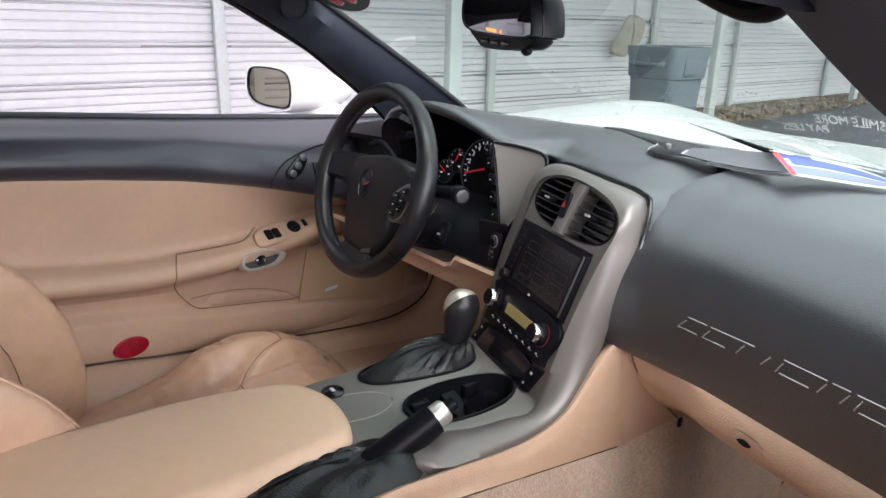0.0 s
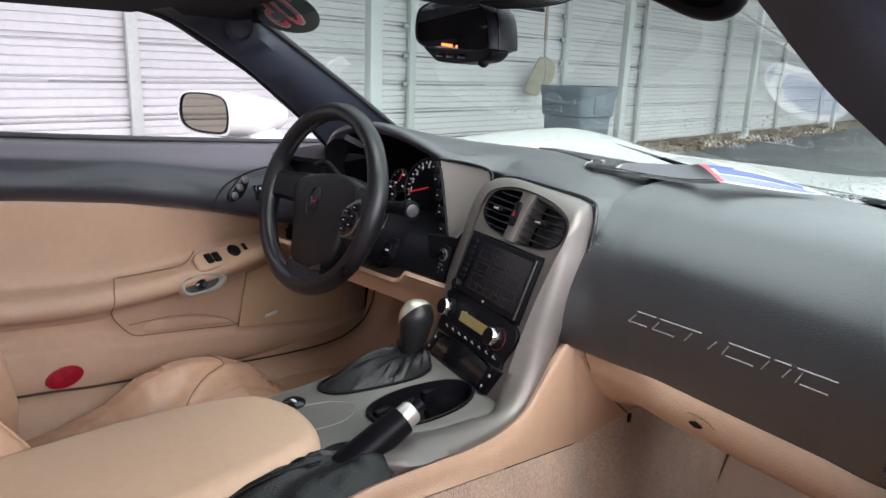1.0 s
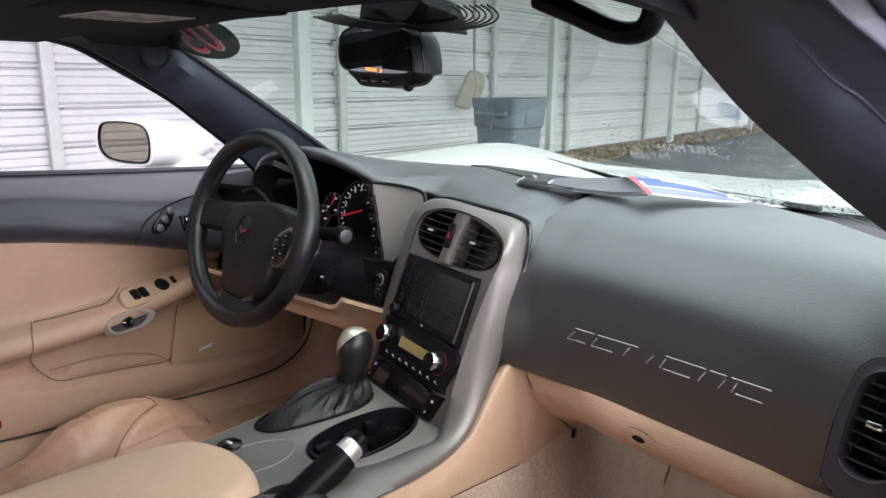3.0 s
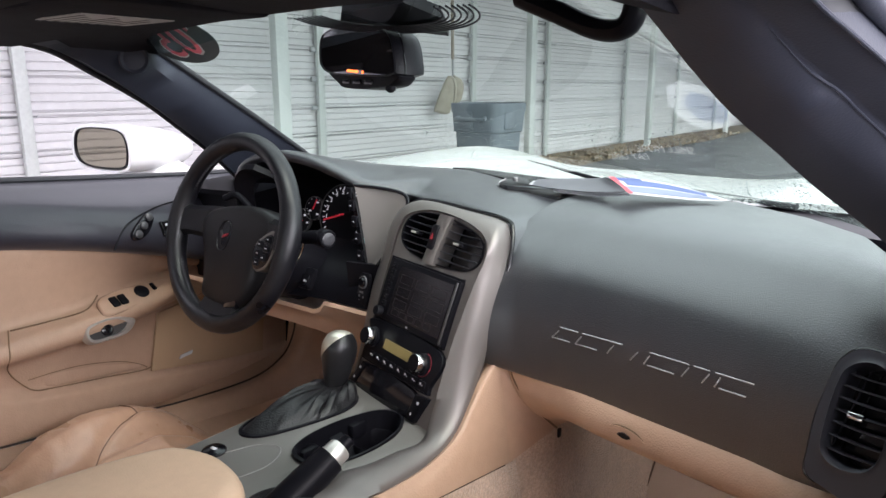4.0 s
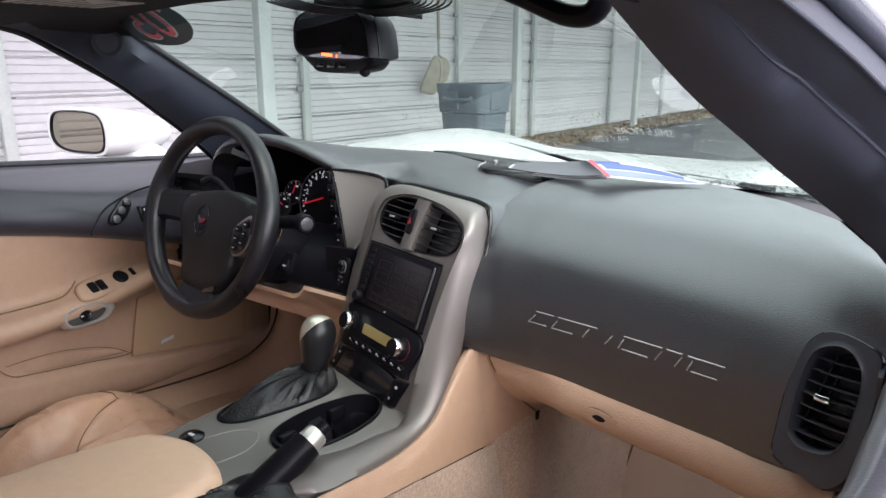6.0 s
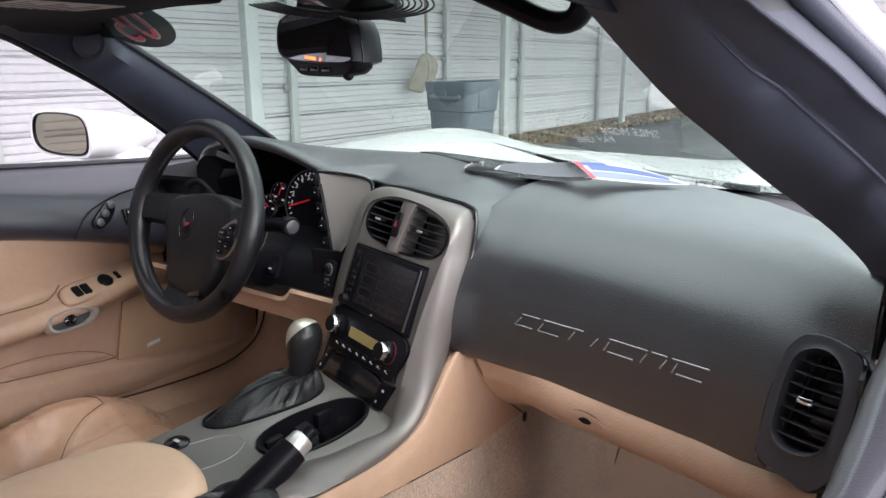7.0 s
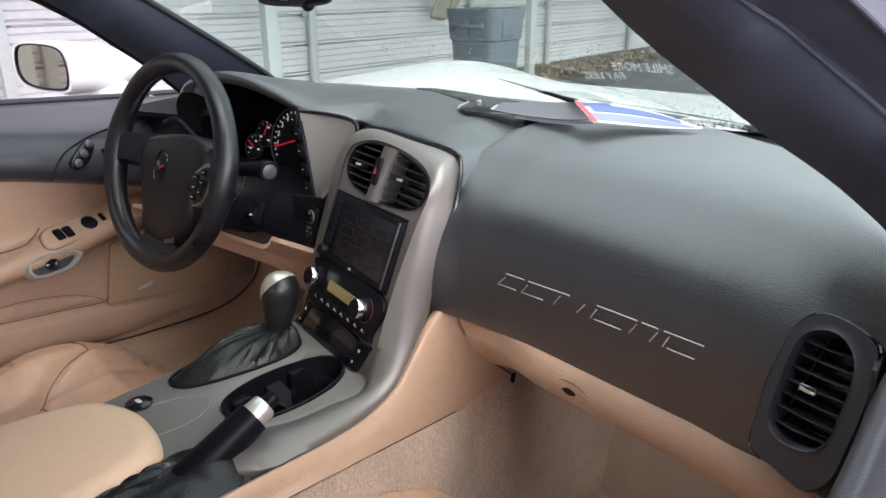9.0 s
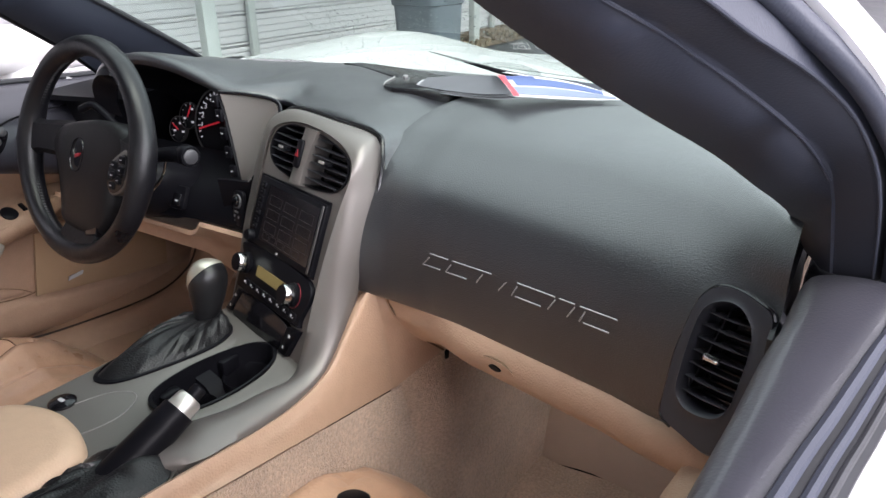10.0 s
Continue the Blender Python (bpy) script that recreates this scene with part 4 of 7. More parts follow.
# raised slanted bars in place of the badge script on the panel
def pad_at(x, z, out=0.0012):
    return Vector((x, lerp_table(FACE, x) - 0.0045 - out + (0.003 if z > 0.85 else 0), z))
M_SCRIPT = mat("bright_raised_bar", (0.42, 0.42, 0.44), 0.28, 0.7)
def badge_bar(u0, h0, u1, h1):
    pts = [pad_at(0.376 + 0.983 * (u0 + (u1 - u0) * i / 4), 0.8495 + h0 + (h1 - h0) * i / 4 + 0.026 * (u0 + (u1 - u0) * i / 4)) for i in range(5)]
    part("badge_bar", tube(pts, 0.00085, 6), M_SCRIPT, dash)
for a, b in ((-0.126, -0.097), (-0.090, -0.030), (0.008, 0.059), (0.065, 0.084), (0.091, 0.134)):
    badge_bar(a, 0.0065, b, 0.0065)
for a, b in ((-0.137, -0.108), (-0.098, -0.066), (0.007, 0.042), (0.097, 0.127)):
    badge_bar(a, -0.009, b, -0.009)
for a, b in ((-0.137, -0.126), (-0.099, -0.090), (-0.050, -0.042), (-0.017, -0.008), (0.002, 0.008), (0.052, 0.059), (0.077, 0.084), (0.092, 0.097)):
    badge_bar(a, -0.009, b, 0.0025)

# passenger end vent
M_ENDVENT = mat("smooth_charcoal_plastic", (0.028, 0.029, 0.036), 0.45, var=(12, 0.1), bump=(("noise", 500, 0.1, 0.0004),))
vm = VENT_AT
v_rim = outline([(-0.026, -0.071), (-0.031, -0.0485), (-0.0345, -0.014), (-0.0335, 0.010), (-0.031, 0.038), (-0.022, 0.0545), (-0.011, 0.061), (0.005, 0.062), (0.022, 0.059), (0.037, 0.053), (0.043, 0.032), (0.046, 0.0), (0.046, -0.03), (0.044, -0.062), (0.028, -0.080), (0.0, -0.077)], 64)
v_hole = outline([(-0.0185, -0.039), (-0.021, -0.022), (-0.0225, 0.003), (-0.0217, 0.029), (-0.016, 0.041), (-0.003, 0.0487), (0.0115, 0.048), (0.0245, 0.036), (0.0297, 0.017), (0.031, -0.008), (0.0304, -0.031), (0.0225, -0.044), (0.006, -0.050), (-0.0085, -0.049)], 64)
v_out, v_in = radial(v_rim, (0.005, 0.0), 72), radial(v_hole, (0.005, 0.0), 72)
v_lip = [(a * 0.80 + c * 0.20, b * 0.80 + d * 0.20) for (a, b), (c, d) in zip(v_in, v_out)]
vent = part("end_vent", loft([[vm @ Vector((x, y, z)) for x, y in o] for o, z in ((v_out, -0.02), (v_out, -0.001), ([(a * 0.94 + c * 0.06, b * 0.94 + d * 0.06) for (a, b), (c, d) in zip(v_out, v_in)], 0.003), ([(a * 0.6 + c * 0.4, b * 0.6 + d * 0.4) for (a, b), (c, d) in zip(v_out, v_in)], 0.0035), (v_lip, 0.0035), ([(a * 0.93 + c * 0.07, b * 0.93 + d * 0.07) for (a, b), (c, d) in zip(v_in, v_out)], 0.0055), (v_in, 0.0035), ([(0.005 + (x - 0.005) * 0.97, y * 0.97) for x, y in v_in], -0.004), ([(0.005 + (x - 0.005) * 0.95, y * 0.95) for x, y in v_in], -0.03))], True, False), M_ENDVENT, dash, "black oval air vent at the dashboard end", 60)
part("vent_well", prism([(0.005 + (x - 0.005) * 0.97, y * 0.97) for x, y in v_in], vm, -0.034, -0.028), M_GLOSSBLACK, vent)
for h in (0.0355, 0.0235, 0.0115, -0.0005, -0.0125, -0.025, -0.038):
    xs = [x for (x, y), (x2, y2) in zip(v_in, v_in[1:] + v_in[:1]) if (y - h) * (y2 - h) <= 0]
    a, b = min(xs) + 0.0015, max(xs) - 0.0015
    part("slat", loft([[vm @ Vector((a + (b - a) * f, h + 0.003 * (f - 0.5) - 0.0012 * math.sin(math.pi * f) + c * 0.0009, z)) for c, z in ((1, -0.022), (1, -0.004), (0.4, -0.0015), (-0.4, -0.0015), (-1, -0.004), (-1, -0.022))] for f in (0, 0.25, 0.5, 0.75, 1)]), M_ENDVENT, vent)
part("spine", box(-0.011, -0.009, -0.038, 0.040, -0.024, -0.008, 0.0006, 1, vm @ pose(0, 0, 0, 0, 0, -8)), M_BLACK, vent)
part("tab", box(-0.0075, 0.0075, -0.0032, 0.0032, -0.003, 0.004, 0.0014, 2, vm @ Matrix.Translation((0.0005, -0.0022, 0.0)) @ pose(0, 0, 0, -6, 0, 3)), M_CHROME, vent, "chrome vent tab")
part("vent_gap", tube(curve([vm @ Vector((x, y, 0.0005)) for x, y in v_rim[62:] + v_rim[:38]], 40), 0.0017, 6), M_GLOSSBLACK, vent)
part("end_cap", sheet(lambda u, v: (0.649 + 0.002 * u, -0.085 + 0.14 * u, 0.775 + (0.13 + 0.06 * u) * v), 6, 8, 0.004), M_DASH, dash)

# ---- centre stack ----
SO, SUV, SVV = Vector((0.0198, 0.014, 0.843)), Vector((0.955, -0.295, 0)), Vector((0.11, 0.357, 0.928))
SM = basis(SO, SUV, SVV)
def sp(u, v, d=0.0):
    return SM @ Vector((u, v, d))
stack = thing("centre_stack", (0.0, 0.02, 0.69), "satin pewter centre stack with vents, screen and climate controls", "control stack")
inner = [sp(-0.116, -0.165), sp(-0.118, -0.05), sp(-0.124, 0.05), sp(-0.126, 0.10), sp(-0.110, 0.126), sp(-0.05, 0.141), sp(0.03, 0.138), sp(0.085, 0.124), sp(0.106, 0.100), sp(0.100, 0.05), sp(0.095, -0.014), sp(0.095, -0.08), sp(0.098, -0.135), Vector((0.105, -0.095, 0.688)), Vector((0.098, -0.14, 0.688)), Vector((0.088, -0.19, 0.688)), Vector((0.066, -0.235, 0.688)), Vector((0.045, -0.29, 0.688)), Vector((0.012, -0.36, 0.688))]
outer = [Vector((-0.155, 0.06, 0.70)), Vector((-0.165, 0.09, 0.79)), Vector((-0.168, 0.135, 0.88)), Vector((-0.158, 0.152, 0.93)), Vector((-0.130, 0.156, 0.958)), Vector((-0.079, 0.147, 0.972)), Vector((0.03, 0.113, 0.972)), Vector((0.112, 0.087, 0.970)), Vector((0.135, 0.072, 0.957)), Vector((0.143, 0.050, 0.907)), Vector((0.143, 0.026, 0.849)), Vector((0.141, 0.002, 0.784)), Vector((0.140, -0.034, 0.727)), Vector((0.141, -0.072, 0.694)), Vector((0.141, -0.125, 0.680)), Vector((0.141, -0.18, 0.680)), Vector((0.140, -0.23, 0.686)), Vector((0.128, -0.285, 0.690)), Vector((0.02, -0.375, 0.68))]
ci, co = curve(inner, 110), curve(outer, 110)
rows = []
for i, (a, b) in enumerate(zip(ci, co)):
    mid = a.lerp(b, 0.5)
    turn = max(0.0, min(1.0, (i - 52) / 26))
    out = Vector((0.25, -0.6, 0.55)).normalized().lerp(Vector((0.3, -0.15, 0.9)).normalized(), turn * turn * (3 - 2 * turn)).normalized()
    w = (b - a).length
    hh = min(0.012, w * 0.22)
    rows.append([a - out * 0.012, a, a.lerp(b, 0.18) + out * hh * 0.5, a.lerp(b, 0.4) + out * hh * 0.95, a.lerp(b, 0.62) + out * hh, a.lerp(b, 0.85) + out * hh * 0.55, b, b - out * 0.02])
part("surround", loft(rows, False), M_SILVER, stack, "satin pewter frame running down to the console", 70)
part("frame_gap", tube(curve([p + Vector((0.004, 0.004, 0.002)) for p in co[18:66]], 60), 0.0032, 8), M_GLOSSBLACK, stack)
plate_edge = outline([(-0.118, -0.17), (-0.122, -0.05), (-0.126, 0.06), (-0.122, 0.112), (-0.09, 0.138), (0.0, 0.141), (0.072, 0.130), (0.103, 0.104), (0.099, 0.03), (0.095, -0.08), (0.097, -0.17), (0.0, -0.172)], 60)
# twin vents
vo = outline([(-0.118, 0.100), (-0.108, 0.121), (-0.079, 0.133), (-0.04, 0.1365), (0.008, 0.134), (0.047, 0.128), (0.082, 0.118), (0.095, 0.104), (0.095, 0.084), (0.080, 0.070), (0.051, 0.063), (0.0, 0.0605), (-0.05, 0.063), (-0.086, 0.068), (-0.110, 0.080)], 80)
v_mid = (-0.012, 0.098)
po_plate, po_vent = radial(plate_edge, v_mid, 96), radial(vo, v_mid, 96)
def toward(a, b, f):
    return [(p[0] + (q[0] - p[0]) * f, p[1] + (q[1] - p[1]) * f) for p, q in zip(a, b)]
def ring_at(pts, d):
    return [SM @ Vector((x, y, d)) for x, y in pts]
part("face_plate", loft([ring_at(po_plate, -0.04), ring_at(po_plate, -0.004), ring_at(toward(po_vent, po_plate, 0.12), -0.004), ring_at(toward(po_vent, po_plate, 0.02), -0.0045), ring_at(po_vent, -0.008), ring_at(toward(po_vent, [v_mid] * 96, 0.03), -0.034)], True, False), M_SILVER, stack, "satin pewter plate round the vents", 50)
vent = part("twin_vent", loft([ring_at(toward(po_vent, [v_mid] * 96, f), d) for f, d in ((-0.005, -0.006), (0.0, -0.002), (0.02, -0.002), (0.035, -0.008), (0.05, -0.032))], True, False), M_BLACK, stack, "twin air vents", 50)
part("vent_well", prism(toward(po_vent, [v_mid] * 96, 0.02), SM, -0.036, -0.032), M_GLOSSBLACK, vent)
part("divider", loft([[SM @ Vector((cx_ - w_, y, -0.03)), SM @ Vector((cx_ - w_, y, 0.002)), SM @ Vector((cx_ - w_ * 0.6, y, 0.006)), SM @ Vector((cx_ + w_ * 0.6, y, 0.006)), SM @ Vector((cx_ + w_, y, 0.002)), SM @ Vector((cx_ + w_, y, -0.03))] for y, cx_, w_ in ((0.058, -0.019, 0.0145), (0.08, -0.0175, 0.0135), (0.115, -0.0125, 0.0145), (0.137, -0.0085, 0.0165))]), M_SILVER, vent)
part("hazard_switch", prism([(x, y) for x, y in rrect(-0.0165, 0.1, 0.015, 0.040, 0.005)], SM, 0.004, 0.010, 0.002), M_BLACK, vent, "black hazard switch with a red triangle")
part("triangle", prism([(-0.0205, 0.096), (-0.0125, 0.096), (-0.0165, 0.106)], SM, 0.0095, 0.0106), mat("dim_red_print_triangle", (0.35, 0.02, 0.03), 0.5), vent)
for s_ in (-1, 1):
    for i in range(6):
        v = 0.0715 + 0.0112 * i
        xs = [p[0] for p, q in zip(po_vent, po_vent[1:] + po_vent[:1]) if (p[1] - v) * (q[1] - v) <= 0]
        mid = -0.0185 + 0.11 * (v - 0.06)
        a, b = (min(xs) + 0.003, mid - 0.013) if s_ < 0 else (mid + 0.014, max(xs) - 0.003)
        part("slat", loft([[SM @ Vector((a + (b - a) * f, v - 0.0010 * math.sin(math.pi * f) + c * 0.0009, z)) for c, z in ((1, -0.026), (1, -0.005), (0.4, -0.003), (-0.4, -0.003), (-1, -0.005), (-1, -0.026))] for f in (0, 0.5, 1)]), M_ENDVENT, vent)
    c = -0.074 if s_ < 0 else 0.040
    part("tab", box(c - 0.013, c + 0.013, -0.0026, 0.0026, -0.006, 0.003, 0.0015, 2, SM @ Matrix.Translation((0, 0.0995, 0))), M_BLACK, vent)
    part("tab_face", box(c - 0.010, c + 0.004, -0.0018, 0.0018, 0.0025, 0.0036, 0.0005, 1, SM @ Matrix.Translation((0, 0.0995, 0))), M_SATIN, vent)
part("panel_backing", prism([(-0.119, 0.052), (0.076, 0.054), (0.078, -0.052), (-0.116, -0.056)], SM, -0.006, -0.001), M_BLACK, stack)
# navigation unit
nav = part("nav_unit", prism(rrect(-0.0165, 0.0, 0.187, 0.100, 0.004), SM, -0.006, 0.004, 0.002), M_BLACK, stack, "black navigation unit with dark screen")
part("screen", prism(rrect(-0.006, 0.001, 0.142, 0.082, 0.002), SM, 0.002, 0.0046), M_SCREEN, nav, "dim navigation screen")
part("bright_edge", prism(rrect(0.0705, 0.0, 0.0045, 0.094, 0.001), SM, 0.003, 0.0055, 0.001), M_SATINDARK, nav)
for r in range(3):
    for c_ in range(3):
        part("screen_box", ring(rrect(-0.05 + 0.044 * c_, 0.022 - 0.020 * r, 0.036, 0.014, 0.001), rrect(-0.05 + 0.044 * c_, 0.022 - 0.020 * r, 0.0345, 0.0125, 0.001), SM, 0.0044, 0.0052), M_DIMPRINT, nav)
for c_ in range(5):
    part("screen_box", ring(rrect(-0.056 + 0.022 * c_, -0.032, 0.019, 0.010, 0.001), rrect(-0.056 + 0.022 * c_, -0.032, 0.0175, 0.0085, 0.001), SM, 0.0044, 0.0052), M_DIMPRINT, nav)
for i in range(7):
    part("nav_button", prism(rrect(-0.0945, 0.038 - 0.0105 * i, 0.014, 0.0085, 0.002), SM, 0.003, 0.0065, 0.0012), M_BLACK, nav)
    part("print_bar", prism(rrect(-0.0945, 0.038 - 0.0105 * i, 0.0045, 0.0012, 0.0004), SM, 0.006, 0.0069), M_SATINDARK, nav)
part("nav_knob", lathe([(0.0085, 0), (0.0085, 0.010), (0.007, 0.012), (0.0, 0.012)], SM @ Matrix.Translation((-0.0955, -0.040, 0.003)), 20), M_BLACK, nav)
part("print_bar", prism(rrect(-0.016, -0.0455, 0.005, 0.003, 0.0005), SM, 0.003, 0.0046), M_PRINT, nav)
# climate panel
hv = part("climate_panel", prism(outline([(-0.108, -0.055), (0.076, -0.055), (0.078, -0.11), (0.072, -0.122), (0.0, -0.122), (-0.10, -0.124), (-0.112, -0.115), (-0.11, -0.08)], 48), SM, -0.006, 0.003, 0.002), M_BLACK, stack, "black climate panel with chrome-ringed knobs")
part("readout", prism(rrect(-0.012, -0.084, 0.093, 0.016, 0.001), SM, 0.002, 0.0042), M_LCD, hv, "amber climate readout")
for u in (-0.092, 0.051):
    k = part("knob", lathe([(0.0165, 0.0), (0.0165, 0.004), (0.0145, 0.006), (0.0138, 0.018), (0.012, 0.0205), (0.0, 0.0205)], SM @ Matrix.Translation((u, -0.083, 0.003)), 28), M_BLACK, hv)
    part("knob_ring", lathe([(0.0142, 0.005), (0.0150, 0.007), (0.0146, 0.017), (0.0130, 0.0195), (0.0125, 0.017)], SM @ Matrix.Translation((u, -0.083, 0.003)), 28), M_CHROME, k)
part("red_arc", tube([SM @ Vector((0.051 + 0.018 * math.cos(a), -0.083 + 0.018 * math.sin(a), 0.0035)) for a in [radians(-100 + 12 * i) for i in range(16)]], 0.0005, 6), mat("dim_red_print", (0.22, 0.02, 0.03), 0.5), hv)
for i in range(8):
    u = -0.082 + 0.0205 * i
    part("climate_button", prism(rrect(u, -0.1095, 0.017, 0.010, 0.002), SM, 0.002, 0.0048, 0.001), M_BLACK, hv)
    part("print_bar", prism(rrect(u - 0.002, -0.1095, 0.0035, 0.003, 0.0008), SM, 0.0045, 0.0054), M_PRINT, hv)
    part("print_bar", prism(rrect(u + 0.0025, -0.111, 0.0025, 0.0012, 0.0004), SM, 0.0045, 0.0054), M_PRINT, hv)
part("ash_door", prism(outline([(-0.085, -0.127), (0.052, -0.127), (0.046, -0.165), (0.0, -0.169), (-0.07, -0.170), (-0.105, -0.165)], 40), SM, -0.006, 0.003, 0.002), M_GLOSSBLACK, stack, "black lower tray door")
for sgn, pts in ((-1, [(-0.100, -0.127), (-0.088, -0.127), (-0.108, -0.166), (-0.124, -0.166)]), (1, [(0.056, -0.127), (0.084, -0.124), (0.068, -0.166), (0.048, -0.166)])):
    b = part("seat_heat_switch", prism(pts, SM, -0.004, 0.005, 0.002), M_BLACK, stack)
    cx, cy = sum(p[0] for p in pts) / 4, sum(p[1] for p in pts) / 4
    part("print_bar", prism(rrect(cx + 0.004, cy + 0.009, 0.005, 0.004, 0.001), SM, 0.0045, 0.0056), M_PRINT, b)
    part("print_bar", prism(rrect(cx - 0.005, cy - 0.010, 0.003, 0.004, 0.001), SM, 0.0045, 0.0056), M_PRINT, b)

# paper on the dash top: a curled grey-backed sheet and a glossy leaflet over it
M_PAPER = mat("white_paper", (0.42, 0.42, 0.45), 0.55, var=(12, 0.03))
M_GREYPAPER = mat("grey_sheet_back", (0.10, 0.10, 0.115), 0.4, var=(12, 0.1))
M_NAVY = mat("navy_print", (0.03, 0.05, 0.18), 0.55, var=(20, 0.2))
M_BLUE = mat("blue_print", (0.055, 0.085, 0.21), 0.55, var=(9, 0.3))
M_PALEBLUE = mat("pale_blue_print", (0.14, 0.165, 0.235), 0.6, var=(14, 0.15))
paper = thing("paper_sheets", (0.15, 0.36, 0.985), "curling grey-backed sheets and blue leaflet lying on the dash top", "papers")
NEAR = curve([(0.006, 0.319, 0.988), (0.08, 0.297, 0.988), (0.15, 0.281, 0.990), (0.20, 0.266, 0.995), (0.240, 0.249, 1.002)], 40)
FAR = curve([(0.002, 0.348, 0.991), (0.05, 0.372, 0.994), (0.10, 0.378, 0.998), (0.14, 0.366, 1.003), (0.176, 0.318, 1.012)], 40)
def page(s0, s1, lift, slide, bow):
    """A loose sheet between the near and the far edge, bowed upward."""
    def fn(u, v):
        i = round((s0 + (s1 - s0) * u) * 40)
        p = NEAR[i].lerp(FAR[i], v)
        return p + Vector((slide, -slide * 0.3, lift + bow * math.sin(math.pi * v) * (i / 40)))
    return fn
part("sheet", sheet(page(0.0, 1.0, -0.0012, 0.004, 0.002), 40, 12, 0.0006), M_PAPER, paper)
part("sheet", sheet(page(0.05, 1.0, 0.0016, 0.0, 0.003), 38, 12, 0.0006), M_PAPER, paper)
part("sheet", sheet(page(0.10, 1.0, 0.0040, -0.004, 0.002), 36, 12, 0.0006), M_GREYPAPER, paper, "grey back of a curled sheet")
# glossy leaflet whose corner runs out along the dash towards the pillar
def leaf(s0, s1, t0, t1, lift):
    tip_n = curve([(0.240, 0.249, 1.0035), (0.275, 0.30, 0.995), (0.31, 0.34, 0.989), (0.350, 0.379, 0.986)], 20)
    tip_f = curve([(0.176, 0.318, 1.0165), (0.215, 0.372, 1.0105), (0.27, 0.40, 1.0), (0.352, 0.385, 0.987)], 20)
    def fn(u, v):
        i = round((s0 + (s1 - s0) * u) * 20)
        return tip_n[i].lerp(tip_f[i], t0 + (t1 - t0) * v) + Vector((0, 0, lift))
    return fn
part("leaflet", sheet(leaf(0, 1, 0, 1, 0.0), 20, 12, 0.0006), M_PAPER, paper, "glossy white and blue leaflet")
part("pale_band", sheet(leaf(0.05, 0.95, 0.10, 0.44, 0.0007), 18, 6, 0.0003), M_PALEBLUE, paper)
part("blue_band", sheet(leaf(0.10, 0.85, 0.52, 0.86, 0.0007), 15, 6, 0.0003), M_BLUE, paper)
part("navy_band", sheet(leaf(0.05, 0.30, 0.80, 0.97, 0.0007), 5, 6, 0.0003), M_NAVY, paper)
part("red_edge", sheet(leaf(0.0, 0.05, 0, 1, 0.0011), 1, 12, 0.0004), M_REDPRINT, paper)
part("back_page", sheet(lambda u, v: (0.10 + 0.185 * u, 0.435 + 0.10 * v - 0.05 * (u - 0.5), 0.9835 - 0.004 * v), 8, 4, 0.0006), mat("dark_navy_page", (0.010, 0.012, 0.028), 0.5, var=(20, 0.2)), paper, "navy leaflet page with white lettering")


def lying(x, y, z):
    return basis((x, y, z), (-0.96, 0.27, 0), (-0.27, -0.95, 0.10))
part("lettering", lettering("SMILE MORE", 0.0225, lying(0.190, 0.482, 0.9855)), M_WHITETRIM, paper)
part("lettering", lettering("PAY LESS", 0.0225, lying(0.112, 0.525, 0.9835)), M_WHITETRIM, paper)

# ---- steering wheel ----
WC = Vector((-0.388, -0.022, 0.905))
WM = basis(WC, (1, -0.033, 0), (0, math.sin(radians(17)), math.cos(radians(17))))
wheel = thing("steering_wheel", WC, "black leather steering wheel with four spokes and worn rim", "steering wheel")
rr = 0.1655
rim = []
for i in range(72):
    a = 2 * math.pi * i / 72
    fat = 0.0165 + 0.0022 * max(0, math.cos(2 * a)) ** 4
    c = Vector((rr * math.cos(a), rr * math.sin(a), 0.012))
    d = Vector((math.cos(a), math.sin(a), 0))
    rim.append([WM @ (c + (d * math.cos(b) * fat + Vector((0, 0, 1)) * math.sin(b) * fat * 1.12)) for b in (2 * math.pi * q / 16 for q in range(16))])
part("rim", loft(rim, True, False, True), M_WHEEL, wheel, "worn black leather rim")
stitch = bmesh.new()
for i in range(170):
    a = 2 * math.pi * i / 170
    if abs(math.sin(a)) > 0.93:
        continue
    for b in (-0.12, 0.12):
        c = WM @ Vector(((rr - 0.0158) * math.cos(a), (rr - 0.0158) * math.sin(a), 0.012 + b * 0.018))
        d = WM @ Vector(((rr - 0.0160) * math.cos(a + 0.012), (rr - 0.0160) * math.sin(a + 0.012), 0.012 - b * 0.018))
        t_ = tube([c, (c + d) / 2, d], 0.0009, 5)
        me_ = bpy.data.meshes.new("t")
        t_.to_mesh(me_)
        t_.free()
        stitch.from_mesh(me_)
        bpy.data.meshes.remove(me_)
tagged(part("stitching", stitch, mat("dark_thread", (0.09, 0.09, 0.095), 0.6), wheel, "dark stitching round the inner rim"), kind="stuff")
hub_edge = radial(outline([(-0.096, 0.0), (-0.090, 0.022), (-0.066, 0.038), (0.008, 0.052), (0.062, 0.052), (0.105, 0.040), (0.118, 0.020), (0.100, -0.015), (0.087, -0.045), (0.085, -0.08), (0.070, -0.115), (0.036, -0.134), (-0.02, -0.133), (-0.056, -0.124), (-0.061, -0.098), (-0.076, -0.046)], 96), (0.01, -0.03), 96)
